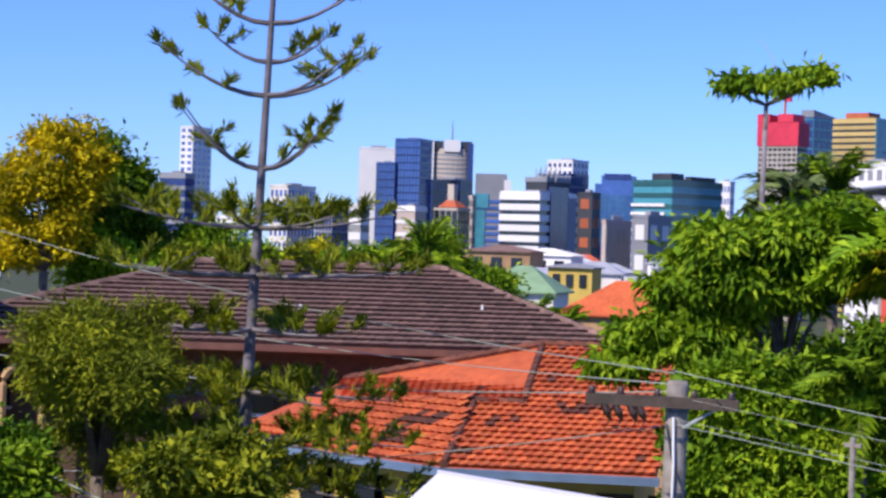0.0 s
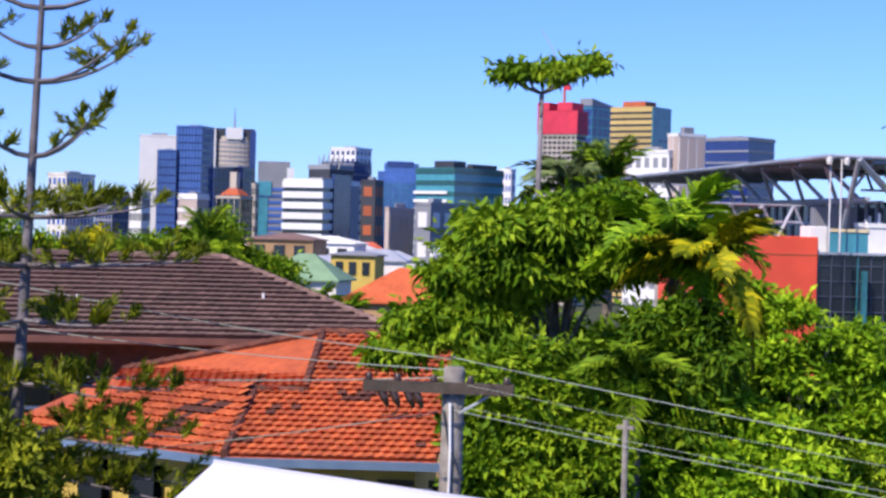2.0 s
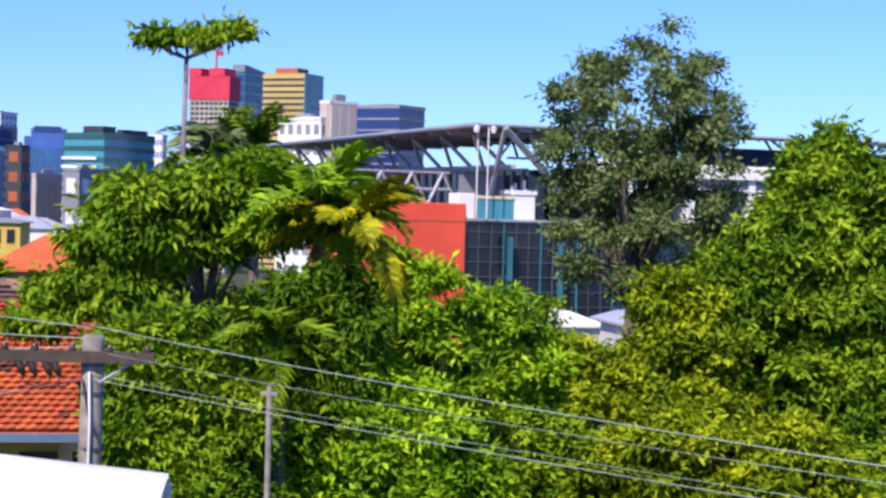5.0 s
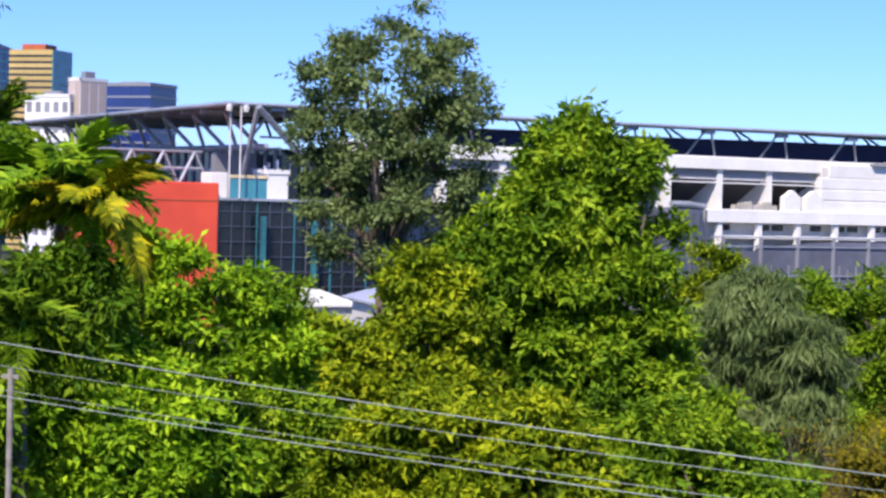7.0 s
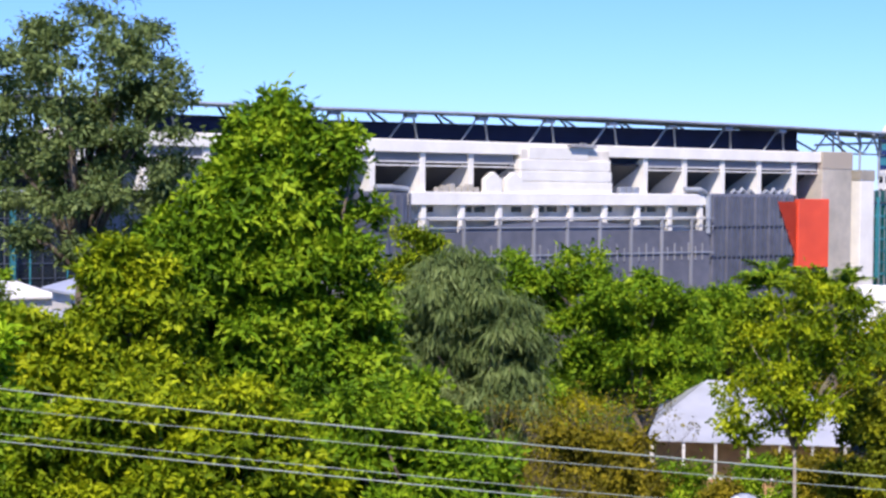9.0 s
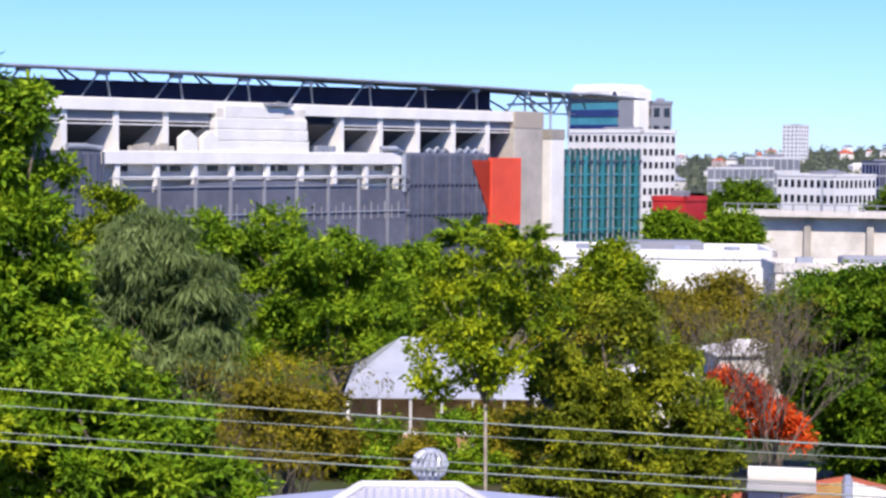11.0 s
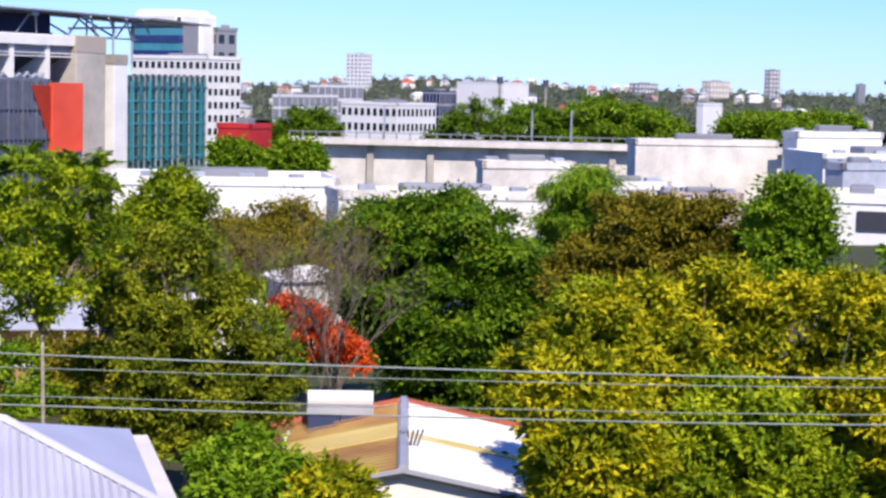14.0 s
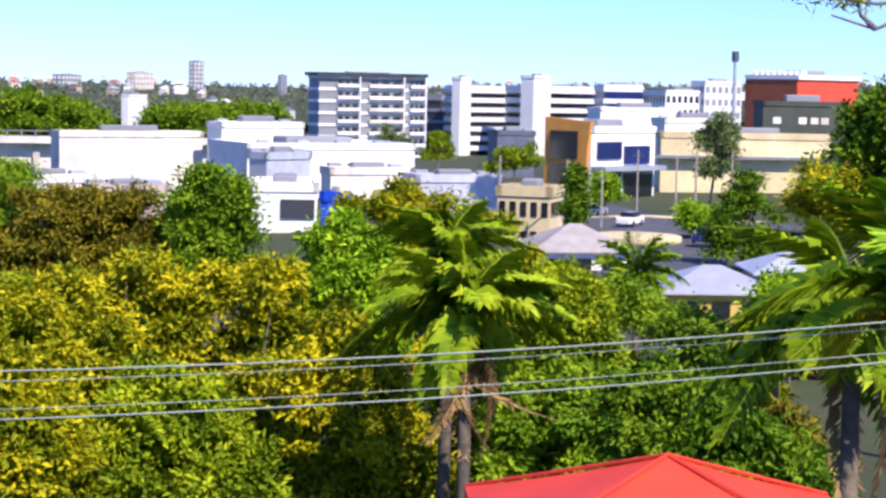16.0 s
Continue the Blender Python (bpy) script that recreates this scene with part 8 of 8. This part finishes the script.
    for k, az in enumerate((7.2, 8.6, 10.0, 11.4, 12.8)):
        S("undergrowth", "leafy green bush before the cottage", az, 84, 2.2, -11.0, -7.9 - 0.3 * (k % 2), (LEAF_BROWN, LEAF_MID)[k % 2], 200, 22, 0.35, 0.22, 9, 0.28, 360 + k, group="valley bushes", category="bush")
    for k, (az, e1, leaf) in enumerate(((14.6, -3.9, LEAF_YELLOW), (16.2, -3.6, LEAF_BROWN), (17.8, -3.9, LEAF_BROWN), (19.3, -3.9, LEAF_BROWN), (21.2, -4.2, LEAF_BROWN), (10.0, -3.4, LEAF_MID), (12.6, -3.6, LEAF_MID), (2.6, -3.4, LEAF_MID), (8.2, -3.3, LEAF_MID))):
        S("valley_tree", "leafy tree on the valley floor", az, 122, 2.6, -7.5, e1, leaf, 300, 22, 0.5, 0.3, 14, 0.24, 400 + k, group="valley trees", inner=0.5)
    palm("valley_palm", "feather palm among the valley houses", 48.2, 80, 2.8, 2.4, 16, LEAF_MID, 41)
    # line of fig trees before the hills
    grown("avenue_tree", "dense round-topped green avenue tree", 470, ((-0.89, 19.51, 20.56), (-1.25, 19.07, 21.05), (-1.87, 18.99, 21.09)), LEAF_DARK, clumps=700, per=20, spread=1.2, size=0.9, lobe=2.4, n=34, seed=170, flat=0.6, group="avenue trees")
    grown("avenue_tree", "dense round-topped green avenue tree", 330, ((-2.0, 19.35, 20.31), (-2.32, 19.18, 20.51), (-2.64, 19.18, 20.51)), LEAF_MID, clumps=700, per=20, spread=1.2, size=0.9, lobe=1.2, n=34, seed=171, flat=0.6, group="avenue trees")
    grown("avenue_tree", "dense round-topped green avenue tree", 330, ((-1.96, 17.32, 18.11), (-2.34, 17.24, 18.82), (-3.05, 17.16, 18.98)), LEAF_MID, clumps=700, per=20, spread=1.2, size=0.9, lobe=1.2, n=34, seed=172, flat=0.6, group="avenue trees")
    grown("avenue_tree", "dense round-topped green avenue tree", 470, ((-0.47, 24.71, 26.39), (-0.9, 23.92, 28.5), (-1.7, 23.72, 28.7)), LEAF_DARK, clumps=700, per=20, spread=1.2, size=0.9, lobe=2.4, n=34, seed=173, flat=0.6, group="avenue trees")
    grown("avenue_tree", "dense round-topped green avenue tree", 470, ((-0.43, 28.49, 29.54), (-0.73, 27.8, 31.8), (-1.62, 27.82, 32.02)), LEAF_MID, clumps=700, per=20, spread=1.2, size=0.9, lobe=2.4, n=34, seed=174, flat=0.6, group="avenue trees")
    grown("avenue_tree", "dense round-topped green avenue tree", 470, ((-0.72, 33.34, 35.0), (-1.07, 32.84, 35.54), (-1.51, 32.85, 35.88)), LEAF_MID, clumps=700, per=20, spread=1.2, size=0.9, lobe=2.4, n=34, seed=175, flat=0.6, group="avenue trees")
    grown("avenue_tree", "dense round-topped green avenue tree", 480, ((-0.36, 28.53, 29.54), (-0.78, 27.54, 32.03), (-1.67, 27.56, 32.16)), LEAF_DARK, clumps=700, per=20, spread=1.2, size=0.9, lobe=2.4, n=34, seed=176, flat=0.6, group="avenue trees")
    grown("avenue_tree", "dense round-topped green avenue tree", 480, ((-0.6, 35.06, 36.99), (-0.93, 33.15, 37.39), (-1.5, 32.82, 37.45)), LEAF_MID, clumps=700, per=20, spread=1.2, size=0.9, lobe=2.4, n=34, seed=177, flat=0.6, group="avenue trees")
    # pine limbs hanging in from the edge
    g = ground_z(20)
    b = thing("overhanging_pine", polar(58.5, 20, g), "dark pine with bare twisting limbs over the view", "pine tree")
    b.matrix_basis = b.matrix_basis @ Matrix.Rotation(radians(-58.5), 4, "Z")
    top = EYE_Z - g
    Shape().tube([(0.6, 0.6, -0.5), (0.55, 0.6, top * 0.6), (0.6, 0.6, top + 3)], [0.25, 0.2, 0.12], 8).part("trunk", BARK, b, smooth=True)
    rng = np.random.default_rng(77)
    pos, out = [], []
    for way in (((0.6, 0.6, 1.0), (-0.6, 0.2, 0.47), (-1.1, 0.1, 0.46), (-1.3, 0.0, 0.36), (-1.5, 0.0, 0.42), (-1.75, 0.0, 0.5)),
                ((0.6, 0.6, 1.2), (-0.5, 0.2, 0.6), (-0.9, 0.1, 0.66), (-1.3, 0.05, 0.62), (-1.75, 0.0, 0.68), (-2.0, 0.0, 0.72)),
                ((-0.9, 0.1, 0.66), (-1.25, 0.1, 0.74), (-1.6, 0.1, 0.68), (-1.85, 0.1, 0.78)),
                ((-1.3, 0.0, 0.36), (-1.45, 0.0, 0.5), (-1.5, 0.0, 0.62)),
                ((0.6, 0.6, 1.4), (-0.4, 0.3, 0.85), (-1.0, 0.2, 0.82), (-1.6, 0.1, 0.86))):
        w = [Vector((x, y, top + z)) for x, y, z in way]
        Shape().tube(w, [0.035 - 0.027 * k / (len(w) - 1) for k in range(len(w))], 5).part("limb", BARK_MAUVE, b, smooth=True)
        m = 60
        for e in (w[-1], w[-2]):
            if e.z - top < 0.55:
                continue
            pos.append(np.array(e)[None] + rng.normal(size=(m, 3)) * np.array([0.12, 0.1, 0.04]))
            out.append(rng.normal(size=(m, 3)) + np.array([[0, 0, 0.2]]))
    put("needles", leaf_mesh("needles", np.concatenate(pos), np.concatenate(out), 0.12, 0.025, LEAF_PINE, rng), b)


def make_hills():
    """The far ridge: one sheet with woods and scattered houses."""
    n = 120
    v, f = [], []
    for k in range(n + 1):
        az = 12 + 46 * k / n
        el = 0.1 + 0.22 * math.exp(-((az - 23.5) / 3.0) ** 2) - 0.35 * min(1.0, max(0.0, (az - 25) / 12)) + 0.08 * noise.noise(Vector((az * 0.8, 0, 0))) - 0.35 * max(0.0, (16 - az) / 4)
        for d, q in ((1500, -1.2), (2000, -0.75), (2500, -0.3), (2900, 0.0), (3400, -0.15)):
            z = EYE_Z + d * math.tan(radians(el - 0.35 + q * 0.9))
            v.append(polar(az, d, z))
    for k in range(n):
        for j in range(4):
            a, b = k * 5 + j, (k + 1) * 5 + j
            f.append((a, b, b + 1, a + 1))
    tagged(put("far_hills", mesh_of("far_hills", v, f, GRASS, True)), "low wooded suburban ridge in the distance", "hills", kind="structure")
    rng = np.random.default_rng(5)
    m = 3400
    pos = []
    for _ in range(m):
        k, j = rng.integers(0, n), rng.integers(0, 4)
        p = Vector(v[k * 5 + j]).lerp(Vector(v[k * 5 + j + 1]), rng.random())
        s = rng.uniform(3, 7)
        q = rng.normal(size=(10, 3)) * np.array([s * 0.6, s * 0.6, s * 0.4])
        pos.append(np.array(p)[None] + q + np.array([[0, 0, s * 0.5]]))
    pos = np.concatenate(pos)
    # distance haze is put into these leaf colours, paler and greyer than near foliage
    WOODS = leafy("haze_tinted_woods_leaf", (0.09, 0.12, 0.085), (0.14, 0.17, 0.11), (0.2, 0.21, 0.14), 0.05)
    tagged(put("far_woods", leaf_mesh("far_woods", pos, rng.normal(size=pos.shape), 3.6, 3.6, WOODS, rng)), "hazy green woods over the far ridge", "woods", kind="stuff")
    rr = random.Random(6)
    for _ in range(170):
        k, j = rr.randrange(n), rr.randrange(4)
        p = Vector(v[k * 5 + j]).lerp(Vector(v[k * 5 + j + 1]), rr.random())
        w = rr.uniform(8, 20)
        t = thing("hill_house", p, "distant pale house on the ridge", "house", "houses on the ridge", turn=rr.uniform(0, 3))
        hip_roof(t, -w / 2, 0, w / 2, 9, rr.uniform(5, 9), 3, 4, rr.choice((TIN, TILE_RED, GREY_SHEET, WHITE)), over=0.5)
        Shape().box(-w / 2, 0, -3, w / 2, 9, 7).part("wall", rr.choice((WHITE_FAR, OFFWHITE, PINK_FAR)), t)
    block("tower", "distant grey apartment tower on the ridge", 34.15, 34.3, 34.62, 2700, 22, style="windows", body=GREY_FAR, trim=OFFWHITE, storeys=10, cols=3)
    block("tower", "distant cream apartment block on the ridge", 32.25, 32.5, 33.1, 2600, 6, style="windows", body=BEIGE_FAR, trim=WHITE_FAR, storeys=6, cols=6)
    block("tower", "distant pale blue block on the ridge", 30.0, 30.3, 30.9, 2650, 3, style="windows", body=GREY_FAR, trim=WHITE_FAR, storeys=6, cols=6)
    block("tower", "distant dark tank block on the ridge", 36.9, 37.0, 37.2, 2500, 2, style="none", body=GREY_FAR, trim=GREY_FAR, storeys=4)


make_hills()
make_trees()
